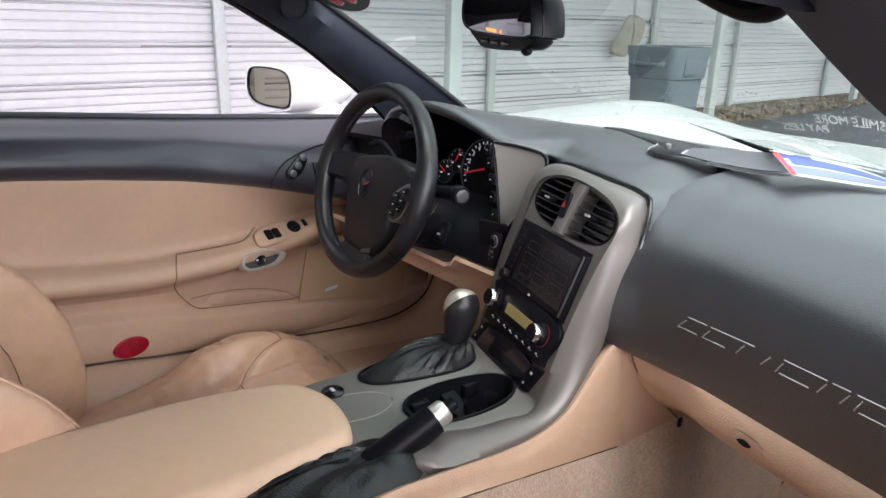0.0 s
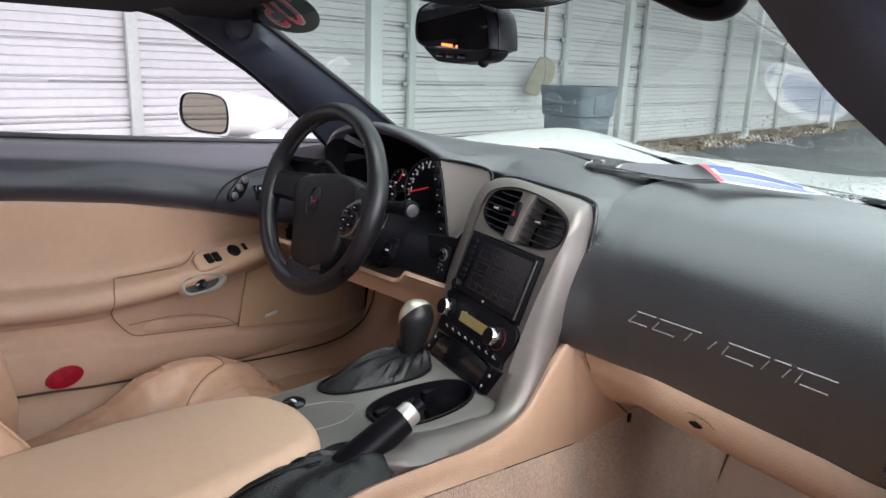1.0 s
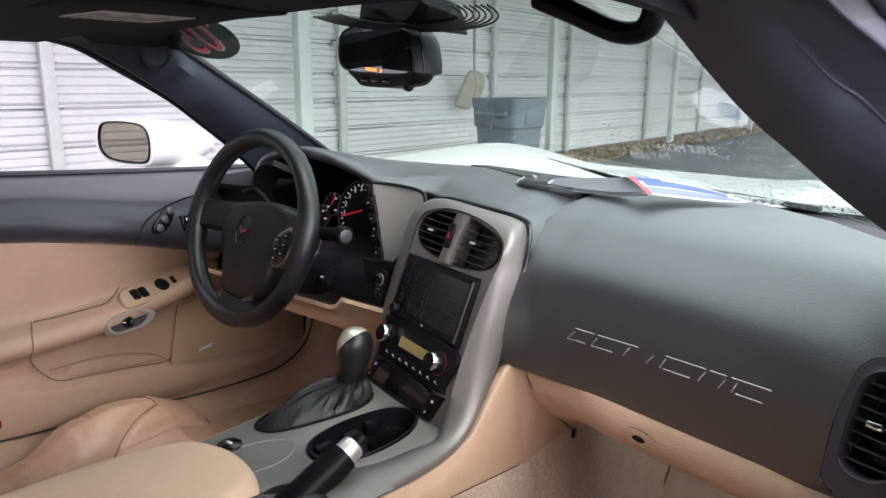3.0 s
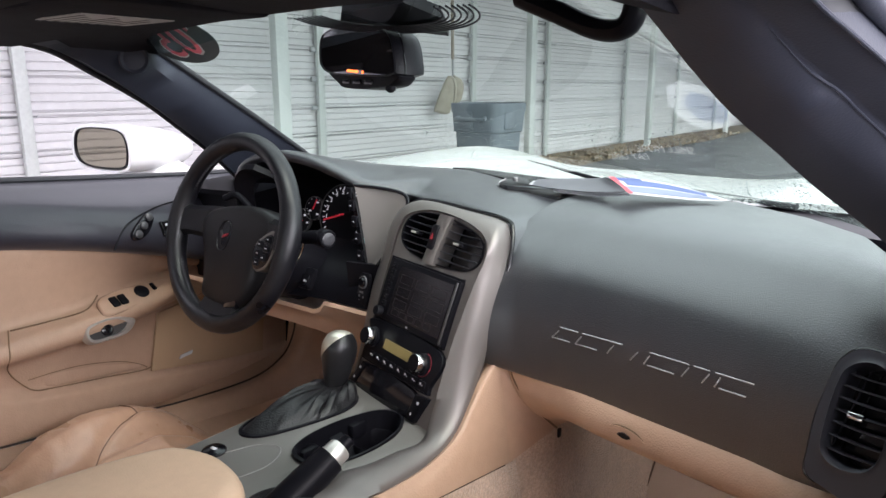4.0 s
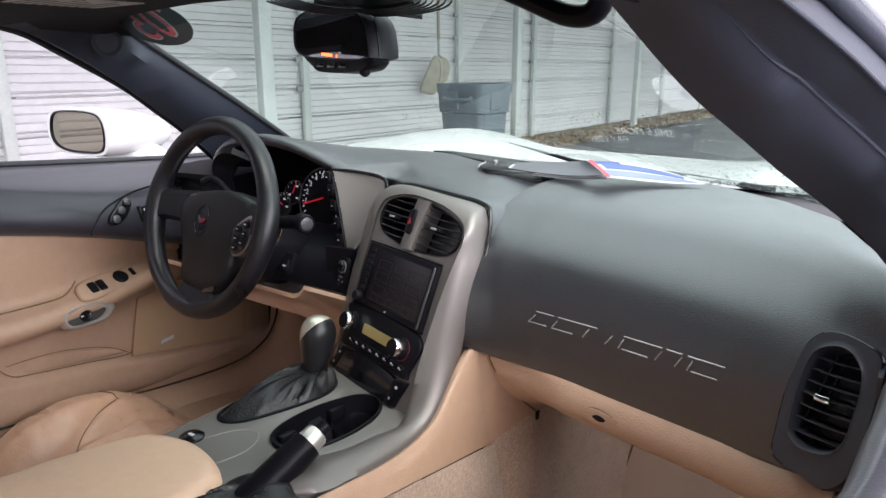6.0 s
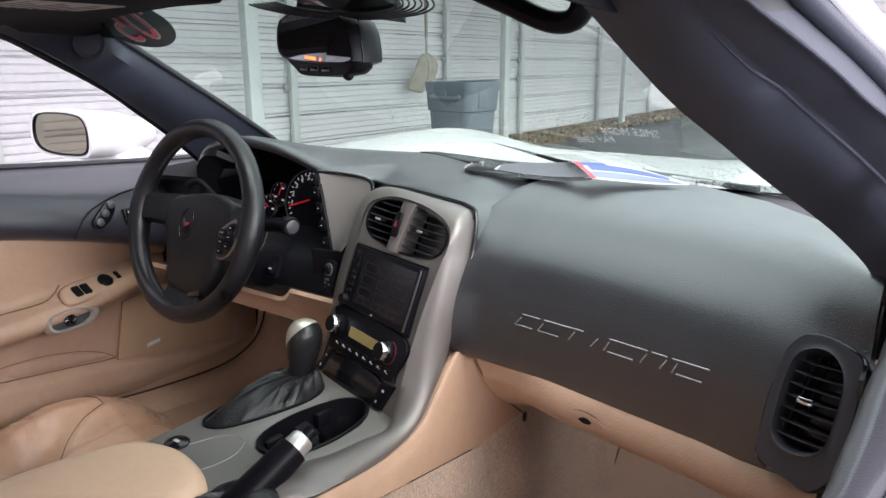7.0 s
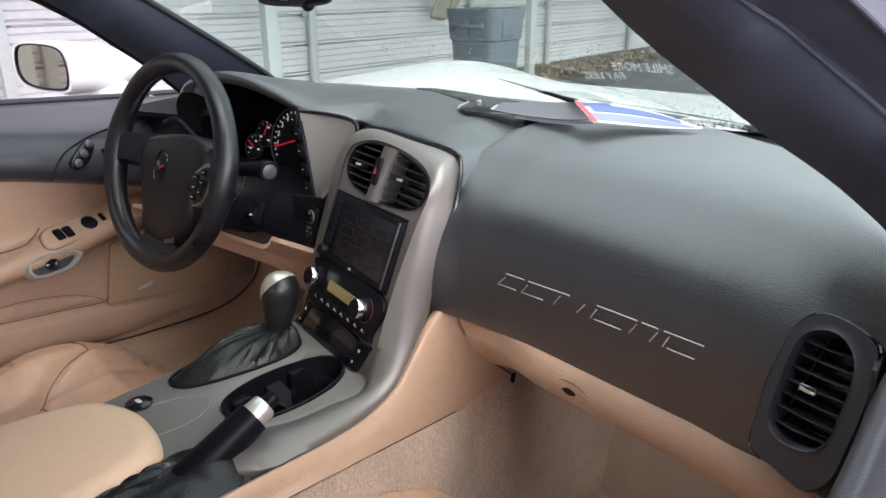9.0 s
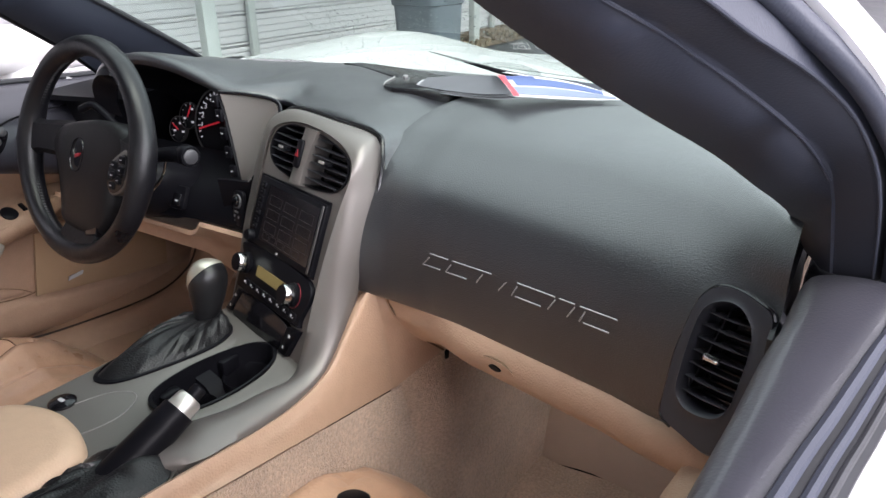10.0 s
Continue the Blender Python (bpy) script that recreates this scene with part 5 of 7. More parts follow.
hub = part("airbag_cover", loft([[WM @ Vector((0.01 + (x - 0.01) * k, -0.03 + (y + 0.03) * k, z)) for x, y in hub_edge] for k, z in ((0.97, -0.045), (1.0, -0.02), (1.0, -0.004), (0.985, 0.003), (0.95, 0.0085), (0.88, 0.0125), (0.7, 0.0155), (0.4, 0.017), (0.1, 0.0172))]), mat("smooth_black_vinyl", (0.012, 0.0115, 0.013), 0.42, spec=0.25, bump=(("cell", 500, 0.3, 0.0008),), var=(14, 0.15), rvar=0.06), wheel, "black airbag cover", 60)
part("cover_seam", tube(curve([WM @ Vector(p) for p in ((-0.092, -0.012, 0.004), (-0.078, 0.016, 0.010), (-0.05, 0.029, 0.0118), (0.0, 0.036, 0.0128))], 16), 0.0008, 6), M_GLOSSBLACK, hub)
EM = WM @ Matrix.Translation((-0.006, -0.006, 0.0)) @ Matrix.Diagonal((0.8, 0.8, 1, 1))
em_o = outline([(-0.022, -0.024), (-0.024, 0.0), (-0.014, 0.026), (0.008, 0.034), (0.022, 0.022), (0.022, -0.006), (0.010, -0.032), (-0.010, -0.036)], 40)
part("emblem_recess", ring(em_o, [(x * 0.9, y * 0.92) for x, y in em_o], EM, 0.012, 0.0184, 0.0012), M_GLOSSBLACK, hub)
part("emblem_plate", prism([(x * 0.55 + 0.004, y * 0.8 + 0.004) for x, y in em_o], EM, 0.012, 0.0176), M_GLOSSBLACK, hub)
part("emblem_bar", prism([(-0.020, 0.010), (-0.014, 0.012), (-0.004, 0.0), (-0.006, -0.012), (-0.012, -0.004)], EM @ Matrix.Diagonal((0.75, 0.75, 1, 1)), 0.0170, 0.0198), M_SATINDARK, hub, "silver emblem bar")
part("emblem_bar", prism([(-0.004, -0.010), (0.0, 0.0), (0.022, 0.006), (0.014, -0.004)], EM @ Matrix.Diagonal((0.75, 0.75, 1, 1)), 0.0170, 0.0198), mat("dark_red_enamel", (0.30, 0.02, 0.03), 0.4), hub, "red emblem bar")
for s in (-1, 1):
    sp_ = part("spoke", loft([[WM @ Vector((s * x, y + h * c, z + t * d)) for c, d in ((1, 0), (0.7, 1), (-0.7, 1), (-1, 0), (-0.7, -1), (0.7, -1))] for x, y, h, z, t in ((0.06, 0.010, 0.034, -0.008, 0.012), (0.10, 0.010, 0.030, 0.0, 0.011), (0.13, 0.008, 0.028, 0.006, 0.010), (0.158, 0.006, 0.034, 0.011, 0.010))]), M_WHEEL, wheel)
    low = part("spoke", loft([[WM @ Vector((s * x + h * c, y, z + t * d)) for c, d in ((1, 0), (0.7, 1), (-0.7, 1), (-1, 0), (-0.7, -1), (0.7, -1))] for x, y, h, z, t in ((0.022, -0.09, 0.030, -0.014, 0.012), (0.022, -0.125, 0.032, -0.004, 0.011), (0.026, -0.155, 0.036, 0.008, 0.011))]), M_WHEEL, wheel)
    if s > 0:
        pod_o = outline([(0.083, -0.043), (0.084, -0.010), (0.106, 0.010), (0.130, 0.021), (0.139, 0.008), (0.136, -0.020), (0.124, -0.044), (0.098, -0.056)], 40)
        pod = part("button_pod", prism(pod_o, WM, -0.006, 0.016, 0.004), M_SILVER, wheel, "pewter-edged switch pod")
        part("pod_face", prism([(0.1125 + (x - 0.1125) * 0.84 - 0.002, -0.017 + (y + 0.017) * 0.82 - 0.003) for x, y in pod_o], WM, 0.012, 0.0172, 0.001), M_GLOSSBLACK, pod)
        for (x, y) in ((0.121, 0.002), (0.101, -0.008), (0.119, -0.014), (0.099, -0.024), (0.115, -0.030), (0.099, -0.040)):
            part("button", prism(rrect(x, y, 0.013, 0.012, 0.003), WM, 0.015, 0.0200, 0.0015), M_BLACK, pod)
            part("print_bar", prism(rrect(x, y, 0.005, 0.0015, 0.0004), WM, 0.0195, 0.0206), M_PRINT, pod)
part("thumb_insert", loft([[WM @ Vector((x, y + h * c, z + 0.006 * d)) for c, d in ((1, 0), (0.5, 1), (-0.5, 1), (-1, 0), (-0.5, -1), (0.5, -1))] for x, y, h, z in ((0.005, -0.13, 0.014, 0.0), (0.03, -0.125, 0.012, 0.006), (0.055, -0.12, 0.010, 0.006))]), M_GLOSSBLACK, wheel)
part("column_shroud", loft([[WM @ Vector((w * math.cos(a), w * math.sin(a) * (0.5 if math.sin(a) > 0 else 0.9) - 0.03, z)) for a in (2 * math.pi * q / 28 for q in range(28))] for w, z in ((0.050, -0.04), (0.075, -0.06), (0.085, -0.10), (0.09, -0.16))]), M_BLACK, wheel)
# stalks
sx0 = Vector((-0.197, 0.027, 0.91))
part("stalk", tube(curve([(-0.33, 0.02, 0.895), (-0.28, 0.024, 0.902), (-0.235, 0.027, 0.909), (-0.212, 0.027, 0.910)], 12), [0.010 + 0.0003 * i for i in range(13)], 14), M_BLACK, wheel)
part("stalk_knob", lathe([(0.0135, -0.024), (0.0165, -0.020), (0.0165, -0.003), (0.0150, 0.0), (0.0, 0.0)], basis(sx0, (0.25, 1, 0), (0, 0, 1)), 24), M_BLACK, wheel)
part("stalk_cap", lathe([(0.0120, -0.001), (0.0115, 0.0015), (0.0095, 0.0025), (0.0, 0.0025)], basis(sx0, (0.25, 1, 0), (0, 0, 1)), 24), mat("grey_stalk_cap", (0.045, 0.045, 0.05), 0.4), wheel)
part("stalk", tube(curve([WM @ Vector(p) for p in ((-0.05, 0.04, -0.075), (-0.10, 0.07, -0.06), (-0.02, 0.078, -0.03))][:2] + [WM @ Vector((-0.125, 0.060, -0.05))], 8), 0.007, 10), M_BLACK, wheel)
part("paddle_trim", tube(curve([WM @ Vector(p) for p in ((0.108, -0.045, -0.045), (0.125, -0.02, -0.05), (0.132, 0.02, -0.05))], 10), 0.0025, 8), M_CHROME, wheel)
ig = thing("ignition_switch", (-0.295, 0.075, 0.80), "square black column switch with printed marks", "switch")
part("bezel", prism(rrect(0, 0, 0.036, 0.040, 0.006), basis((-0.297, 0.068, 0.815), (1, 0, 0), (0, 0.45, 1)), 0.0, 0.008, 0.002), M_BLACK, ig)
part("rocker", prism(rrect(0.002, -0.004, 0.020, 0.022, 0.003), basis((-0.297, 0.068, 0.815), (1, 0, 0), (0, 0.45, 1)), 0.006, 0.012, 0.002), M_GLOSSBLACK, ig)
part("print_bar", prism(rrect(0.004, -0.006, 0.008, 0.003, 0.001), basis((-0.297, 0.068, 0.815), (1, 0, 0), (0, 0.45, 1)), 0.011, 0.0126), M_PRINT, ig)
hl = thing("dimmer_switch", (-0.17, 0.09, 0.80), "black dash switch with ringed white mark", "switch")
hm = basis((-0.166, 0.082, 0.815), (0.96, -0.2, 0), (0.05, 0.2, 1))
part("bezel", prism(rrect(0, 0, 0.030, 0.058, 0.008), hm, 0.0, 0.006, 0.002), M_BLACK, hl)
M_DIMPRINT = mat("dim_grey_print", (0.12, 0.12, 0.125), 0.5)
part("collar", ring([(0.0115 * math.cos(a), 0.012 + 0.0115 * math.sin(a)) for a in [radians(15 * i) for i in range(24)]], [(0.0095 * math.cos(a), 0.012 + 0.0095 * math.sin(a)) for a in [radians(15 * i) for i in range(24)]], hm, 0.004, 0.0085), M_DIMPRINT, hl)
part("dial_cap", lathe([(0.0088, 0.004), (0.0088, 0.010), (0.007, 0.012), (0.0, 0.012)], hm @ Matrix.Translation((0, 0.012, 0)), 20), M_GLOSSBLACK, hl)
for x, y, w, h in ((-0.002, -0.006, 0.011, 0.0035), (-0.007, -0.013, 0.004, 0.004), (0.005, -0.014, 0.0035, 0.0035), (-0.006, -0.021, 0.003, 0.003)):
    part("print_bar", prism(rrect(x, y, w, h, 0.0008), hm, 0.005, 0.0068), M_DIMPRINT, hl)

# ---- centre console ----
con = thing("centre_console", (0, -0.25, 0.3), "pewter-topped centre console with tan sides", "console")
cup = outline([(-0.024, -0.20), (-0.006, -0.228), (0.03, -0.232), (0.058, -0.205), (0.068, -0.145), (0.058, -0.085), (0.03, -0.056), (0.0, -0.064), (-0.018, -0.10), (-0.028, -0.15)], 60)
plate = [(-0.138, -0.36), (-0.138, -0.25), (-0.138, -0.12), (-0.136, -0.04), (-0.118, 0.0), (0.0, -0.03), (0.116, -0.075), (0.108, -0.12), (0.10, -0.16), (0.088, -0.20), (0.065, -0.24), (0.045, -0.29), (0.012, -0.36), (-0.07, -0.37)]
c0 = Vector((0.02, -0.145))
def cast(poly, a):
    d = Vector((math.cos(a), math.sin(a)))
    best = None
    for i in range(len(poly)):
        p, q = Vector(poly[i]), Vector(poly[(i + 1) % len(poly)])
        e = q - p
        den = d.x * e.y - d.y * e.x
        if abs(den) < 1e-9:
            continue
        w = p - c0
        t = (w.x * e.y - w.y * e.x) / den
        s = (w.x * d.y - w.y * d.x) / den
        if t > 0 and 0 <= s <= 1 and (best is None or t < best):
            best = t
    return (c0.x + d.x * best, c0.y + d.y * best)
angs = [2 * math.pi * i / 120 for i in range(120)]
po, pi_ = [cast(plate, a) for a in angs], [cast(cup, a) for a in angs]
Zc = 0.686
rows = [[(x, y, Zc - 0.05) for x, y in po], [(x, y, Zc) for x, y in po], [(x * 0.97 + c0.x * 0.03, y * 0.97 + c0.y * 0.03, Zc + 0.001) for x, y in po]]
rows += [[((p[0] * (1 - f) + q[0] * f), (p[1] * (1 - f) + q[1] * f), Zc + 0.001) for p, q in zip(po, pi_)] for f in (0.5, 0.93)]
rows += [[(x, y, Zc - 0.003) for x, y in pi_]]
M_PLATE = mat("dark_pewter_paint", (0.165, 0.158, 0.145), 0.42, 0.35, bump=(("noise", 900, 0.05, 0.0002),), var=(8, 0.07), rvar=0.05)
part("top_plate", loft(rows, True, False), M_PLATE, con, "dark pewter top plate", 30)
rows = [[(x, y, Zc - 0.003) for x, y in pi_]] + [[(c0.x + (x - c0.x) * f, c0.y + (y - c0.y) * f, z) for x, y in pi_] for f, z in ((1.03, Zc + 0.0035), (0.97, Zc + 0.004), (0.95, Zc - 0.004), (0.93, Zc - 0.07), (0.90, Zc - 0.075))]
part("cup_well", loft(rows, True, False), M_BLACK, con, "black twin cup holder")
part("cup_floor", prism([(c0.x + (x - c0.x) * 0.94, c0.y + (y - c0.y) * 0.94) for x, y in pi_], Matrix.Identity(4), Zc - 0.080, Zc - 0.073), M_GLOSSBLACK, con)
for y in (-0.188, -0.098):
    part("cup_ring", lathe([(0.036, -0.07), (0.034, -0.026), (0.0325, -0.024), (0.031, -0.026), (0.030, -0.07)], Matrix.Translation((0.018, y, Zc)), 32), M_BLACK, con)
part("cup_divider", loft([[(x, -0.14 + dy, z) for x, z in ((-0.02, Zc - 0.07), (-0.02, Zc - 0.012), (0.0, Zc - 0.02), (0.02, Zc - 0.05), (0.04, Zc - 0.02), (0.062, Zc - 0.012), (0.062, Zc - 0.07))] for dy in (-0.012, 0.012)]), M_BLACK, con)
for y in (-0.195, -0.10):
    part("cup_fin", box(-0.024, -0.008, y - 0.015, y + 0.015, Zc - 0.03, Zc - 0.006, 0.004), M_BLACK, con)
lid = [Vector((x, y, Zc + 0.0015)) for x, y in ((-0.10, -0.31), (-0.085, -0.286), (-0.068, -0.245), (-0.045, -0.228), (-0.026, -0.234), (-0.012, -0.264), (-0.016, -0.30), (-0.03, -0.33))]
part("lid_seam", tube(curve(lid, 30), 0.0007, 6), mat("bright_seam", (0.28, 0.27, 0.26), 0.4, 0.3), con)
EDGE = curve([(0.144, 0.022, 0.7765), (0.141, 0.004, 0.765), (0.140, -0.034, 0.727), (0.141, -0.072, 0.694), (0.141, -0.125, 0.680), (0.141, -0.18, 0.680), (0.142, -0.23, 0.686), (0.142, -0.30, 0.695), (0.142, -0.36, 0.70), (0.142, -0.50, 0.70), (0.142, -0.95, 0.70)], 60)
def side_ring(b):
    """A section of the console side: piped upper edge, then down to the carpet."""
    return [b + Vector((-0.004, 0, -0.004))] + curve([b + Vector((0.006, 0, 0.002)), b + Vector((0.011, 0, -0.006)), (0.158, b.y + 0.01, b.z * 0.5 + 0.5 * 0.65), (0.166, b.y + 0.02, 0.625 - 0.17 * (b.y + 0.05))], 24)
first = side_ring(EDGE[0])
last = [SEAM[0] + Vector((-0.004, 0, -0.004))] + [p + Vector((-0.0008, 0, 0)) for p in SEAM]
ahead = [[p.lerp(q, f) for p, q in zip(last, first)] for f in (0.0, 0.08, 0.2, 0.35, 0.5, 0.65, 0.8, 0.92)]
part("side", loft(ahead + [side_ring(b) for b in EDGE], False), M_TAN, con, "tan console side with a piped upper edge", 60)
def carpet_return(u, v):
    """Carpet below the side panel, turning forward to the toe board."""
    p = first[-1].lerp(last[-1], 4.4 * u - 0.1) if u < 0.25 else last[-1] + Vector((0.012, 0.38, -0.02)) * ((u - 0.25) / 0.75)
    return p + Vector((-0.002 + 0.03 * v, 0.004, 0.003 - 0.37 * v))
part("carpet_return", sheet(carpet_return, 24, 8, -0.004), M_CARPET, con)
part("tunnel_carpet", sheet(lambda u, v: (0.168 + 0.05 * v, -1.0 + 1.62 * u, (0.79 - 0.17 * 1.62 * u) * (1 - v) + 0.27 * v), 40, 10), M_CARPET, con, "tan carpet on the tunnel side")
part("left_side", sheet(lambda u, v: (-0.139 - 0.03 * v, -1.0 + 1.3 * u, Zc - 0.40 * v), 20, 6), M_TAN, con)
# power button
bt = part("power_button", lathe([(0.0, 0), (0.0165, 0), (0.0165, 0.003), (0.014, 0.005), (0.0, 0.0055)][1:], Matrix.Translation((-0.097, -0.288, Zc + 0.001)), 24), M_GLOSSBLACK, con, "small chrome-marked round socket cover")
part("mark", box(-0.102, -0.092, -0.291, -0.286, Zc + 0.006, Zc + 0.0072, 0.0004), M_PRINT, bt)
# armrest
arm = thing("armrest", (-0.08, -0.62, 0.58), "pale tan padded armrest lid on the console", "armrest")
ao = outline([(0.043, -0.356), (0.026, -0.331), (-0.010, -0.314), (-0.06, -0.307), (-0.109, -0.320), (-0.135, -0.345), (-0.156, -0.40), (-0.172, -0.47), (-0.180, -0.56), (-0.187, -0.75), (-0.185, -0.95), (-0.08, -0.97), (0.04, -0.95), (0.050, -0.72), (0.050, -0.50), (0.048, -0.40)], 80)
part("lid", prism(ao, Matrix.Translation((0, 0, 0)), 0.645, 0.712, 0.024, 6), M_ARMREST, arm, "pale tan padded lid", 70)
part("bin_body", prism([(x * 0.95 + 0.012 , y - 0.012) for x, y in ao], Matrix.Translation((0, 0, 0)), 0.55, 0.673, 0.004), M_TAN, arm, "tan bin under the lid")
# shifter
sh = thing("gear_shifter", (-0.085, -0.14, Zc), "black leather gear lever boot with silver-topped knob", "gear lever")
base = outline([(-0.128, -0.20), (-0.110, -0.232), (-0.080, -0.222), (-0.058, -0.17), (-0.044, -0.10), (-0.058, -0.058), (-0.092, -0.046), (-0.118, -0.066), (-0.130, -0.12)], 96)
part("collar", loft([[( -0.088 + (x + 0.088) * f, -0.138 + (y + 0.138) * f, z) for x, y in base] for f, z in ((1.06, Zc), (1.06, Zc + 0.004), (1.0, Zc + 0.005), (0.97, Zc + 0.001))], True, False), M_BLACK, sh)
rows = []
for k in range(19):
    f = k / 18
    g = 1 - f
    cx, cy = -0.088 * g - 0.094 * f, -0.138 * g - 0.066 * f
    row = []
    for i, (x, y) in enumerate(base):
        a = math.atan2(y + 0.138, x + 0.088)
        wr = 1 + (0.16 * abs(math.sin(4.5 * a + 1.2 * f)) - 0.10 + 0.06 * math.sin(13 * a - 3 * f) + 0.02 * math.sin(23 * a + 5 * f)) * math.sin(math.pi * min(1, 0.1 + f * 1.0)) ** 0.7
        s = (0.985 * g ** 0.85 + 0.0) * wr
        row.append((cx + (x + 0.088) * s + 0.013 * math.cos(a) * f, cy + (y + 0.138) * s + 0.013 * math.sin(a) * f, Zc + 0.002 + 0.018 * f ** 0.9 + 0.012 * math.sin(math.pi * f) + (0.006 * abs(math.sin(3.5 * a + 2.2 * f)) + 0.002 * math.sin(17 * a + 6 * f) - 0.003) * math.sin(math.pi * f)))
    rows.append(row)
part("boot", loft(rows, True, True), M_BOOT, sh, "creased black leather boot", 70)
def curve_profile(k):
    return [(max(0.0, p.x), p.z) for p in curve([(r, 0, z) for r, z in k], 24)]
KM = basis((-0.098, -0.066, Zc + 0.001), (1, 0, 0), (0, 0.97, 0.0))
KM = KM @ pose(0, 0, 0, -12, 0, 0)
kp = [(0.0165, 0.0), (0.0175, 0.012), (0.0210, 0.030), (0.0255, 0.048), (0.0285, 0.066), (0.0280, 0.082), (0.0220, 0.095), (0.0150, 0.1005), (0.008, 0.103), (0.0, 0.104)]
part("knob", lathe([(r * 0.985, z) for r, z in curve_profile(kp)], KM @ Matrix.Diagonal((0.92, 1.05, 1, 1)), 40), mat("smooth_black_knob_leather", (0.010, 0.010, 0.011), 0.36, spec=0.4, bump=(("cell", 700, 0.2, 0.0004),), var=(30, 0.2)), sh, "black leather knob")
cap = lathe(curve_profile(kp[2:]), KM @ Matrix.Diagonal((0.93, 1.06, 1.005, 1)), 48)
bmesh.ops.bisect_plane(cap, geom=cap.verts[:] + cap.edges[:] + cap.faces[:], plane_co=KM @ Vector((0, 0, 0.082)), plane_no=KM.to_3x3() @ Vector((-1.25, -0.2, 1)), clear_inner=True)
part("knob_cap", cap, mat("satin_silver_knob", (0.60, 0.57, 0.48), 0.36, 0.7, var=(40, 0.08)), sh, "satin silver knob top")
# parking brake
pb = thing("parking_brake", (0.08, -0.32, 0.64), "black parking brake lever with bright tip and leather gaiter", "lever")
lv = [Vector((0.066, -0.385, 0.655)), Vector((0.074, -0.335, 0.680)), Vector((0.082, -0.285, 0.706)), Vector((0.087, -0.25, 0.724))]
part("grip", tube(curve(lv, 16), [0.0245 - 0.0003 * i for i in range(17)], 20), M_BLACK, pb, "black moulded grip")
dirv = (lv[-1] - lv[0]).normalized()
part("tip", tube([lv[-1] - dirv * 0.002, lv[-1] + dirv * 0.004, lv[-1] + dirv * 0.016, lv[-1] + dirv * 0.019], [0.0175, 0.0160, 0.0155, 0.013], 20), M_SATIN, pb, "bright metal tip")
part("button", tube([lv[-1] + dirv * 0.018, lv[-1] + dirv * 0.032, lv[-1] + dirv * 0.034], [0.009, 0.009, 0.006], 14), M_BLACK, pb)
part("stop", box(0.098, 0.108, -0.318, -0.300, 0.655, 0.692, 0.003, 2), M_BLACK, pb)
rows = []
gb_ = [(0.034, -0.39), (0.038, -0.335), (0.058, -0.300), (0.09, -0.286), (0.124, -0.298), (0.134, -0.36), (0.134, -0.5), (0.09, -0.56), (0.050, -0.5)]
go = outline(gb_, 48)
for k in range(13):
    f = k / 12
    row = []
    for x, y in go:
        a = math.atan2(y + 0.40, x - 0.082)
        wr = 1 + 0.09 * math.sin(6 * a + 4 * f) * math.sin(math.pi * f) + 0.05 * math.sin(15 * a) * math.sin(math.pi * f)
        s = (1 - 0.78 * f) * wr
        row.append((0.082 - 0.010 * f + (x - 0.082) * s, -0.40 + (y + 0.40) * s + 0.05 * f, 0.684 + 0.006 * f + 0.016 * math.sin(math.pi * f * 0.8) + 0.004 * math.sin(9 * a + 6 * f) * math.sin(math.pi * f)))
    rows.append(row)
part("gaiter", loft(rows, True, True), M_BOOT, pb, "folded black leather gaiter", 70)
part("gaiter_seam", tube(curve([(0.055, -0.47, 0.696), (0.058, -0.43, 0.702), (0.062, -0.39, 0.704), (0.066, -0.36, 0.702)], 12), 0.0018, 6), M_WHEEL, pb)
part("surround", loft([[(0.076 + (x - 0.076) * f, -0.43 + (y + 0.43) * f, z) for x, y in go] for f, z in ((0.98, 0.650), (1.0, 0.682), (1.04, 0.684), (1.06, 0.655))], True, False), M_PLATE, pb)

# footwells and floor
fl = thing("floor_pan", (0, 0, 0.2), "tan carpeted car floor", "floor", kind="structure")
part("carpet", sheet(lambda u, v: (0.20 + 0.50 * u, -0.95 + 1.35 * v, 0.265 + 0.012 * noise.noise((u * 4, v * 6, 1)) + 0.02 * (2 * u - 1) ** 4), 20, 30), M_CARPET, fl)
part("toe_board", sheet(lambda u, v: (0.19 + 0.50 * u, 0.40 + 0.22 * v, 0.265 + 0.40 * v + 0.01 * noise.noise((u * 5, v * 5, 4))), 16, 12), M_FELT, fl, "smooth tan trim on the toe board")
part("carpet", sheet(lambda u, v: (-0.76 + 0.60 * u, -0.95 + 1.6 * v, 0.30 + 0.10 * max(0, v - 0.7)), 10, 16), M_CARPET, fl)
part("toe_board", sheet(lambda u, v: (-0.80 + 0.66 * u, 0.45 + 0.2 * v, 0.30 + 0.42 * v), 10, 8), M_CARPET, fl)
part("firewall", box(-0.82, 0.72, 0.62, 0.66, 0.2, 0.945), M_BLACK, fl)
part("kick_panel", sheet(lambda u, v: (0.645 - 0.02 * v, -0.05 + 0.6 * u, 0.26 + 0.50 * v), 8, 8), M_CARPET, fl)
part("carpet_seam", tube(curve([(0.236, 0.505, 0.460), (0.230, 0.464, 0.390), (0.223, 0.426, 0.321), (0.222, 0.405, 0.285)], 10), 0.0018, 6), mat("brown_seam", (0.13, 0.085, 0.06), 0.8), fl)
part("clip", box(0.205, 0.209, 0.112, 0.120, 0.636, 0.650, 0.001), M_BLACK, fl)

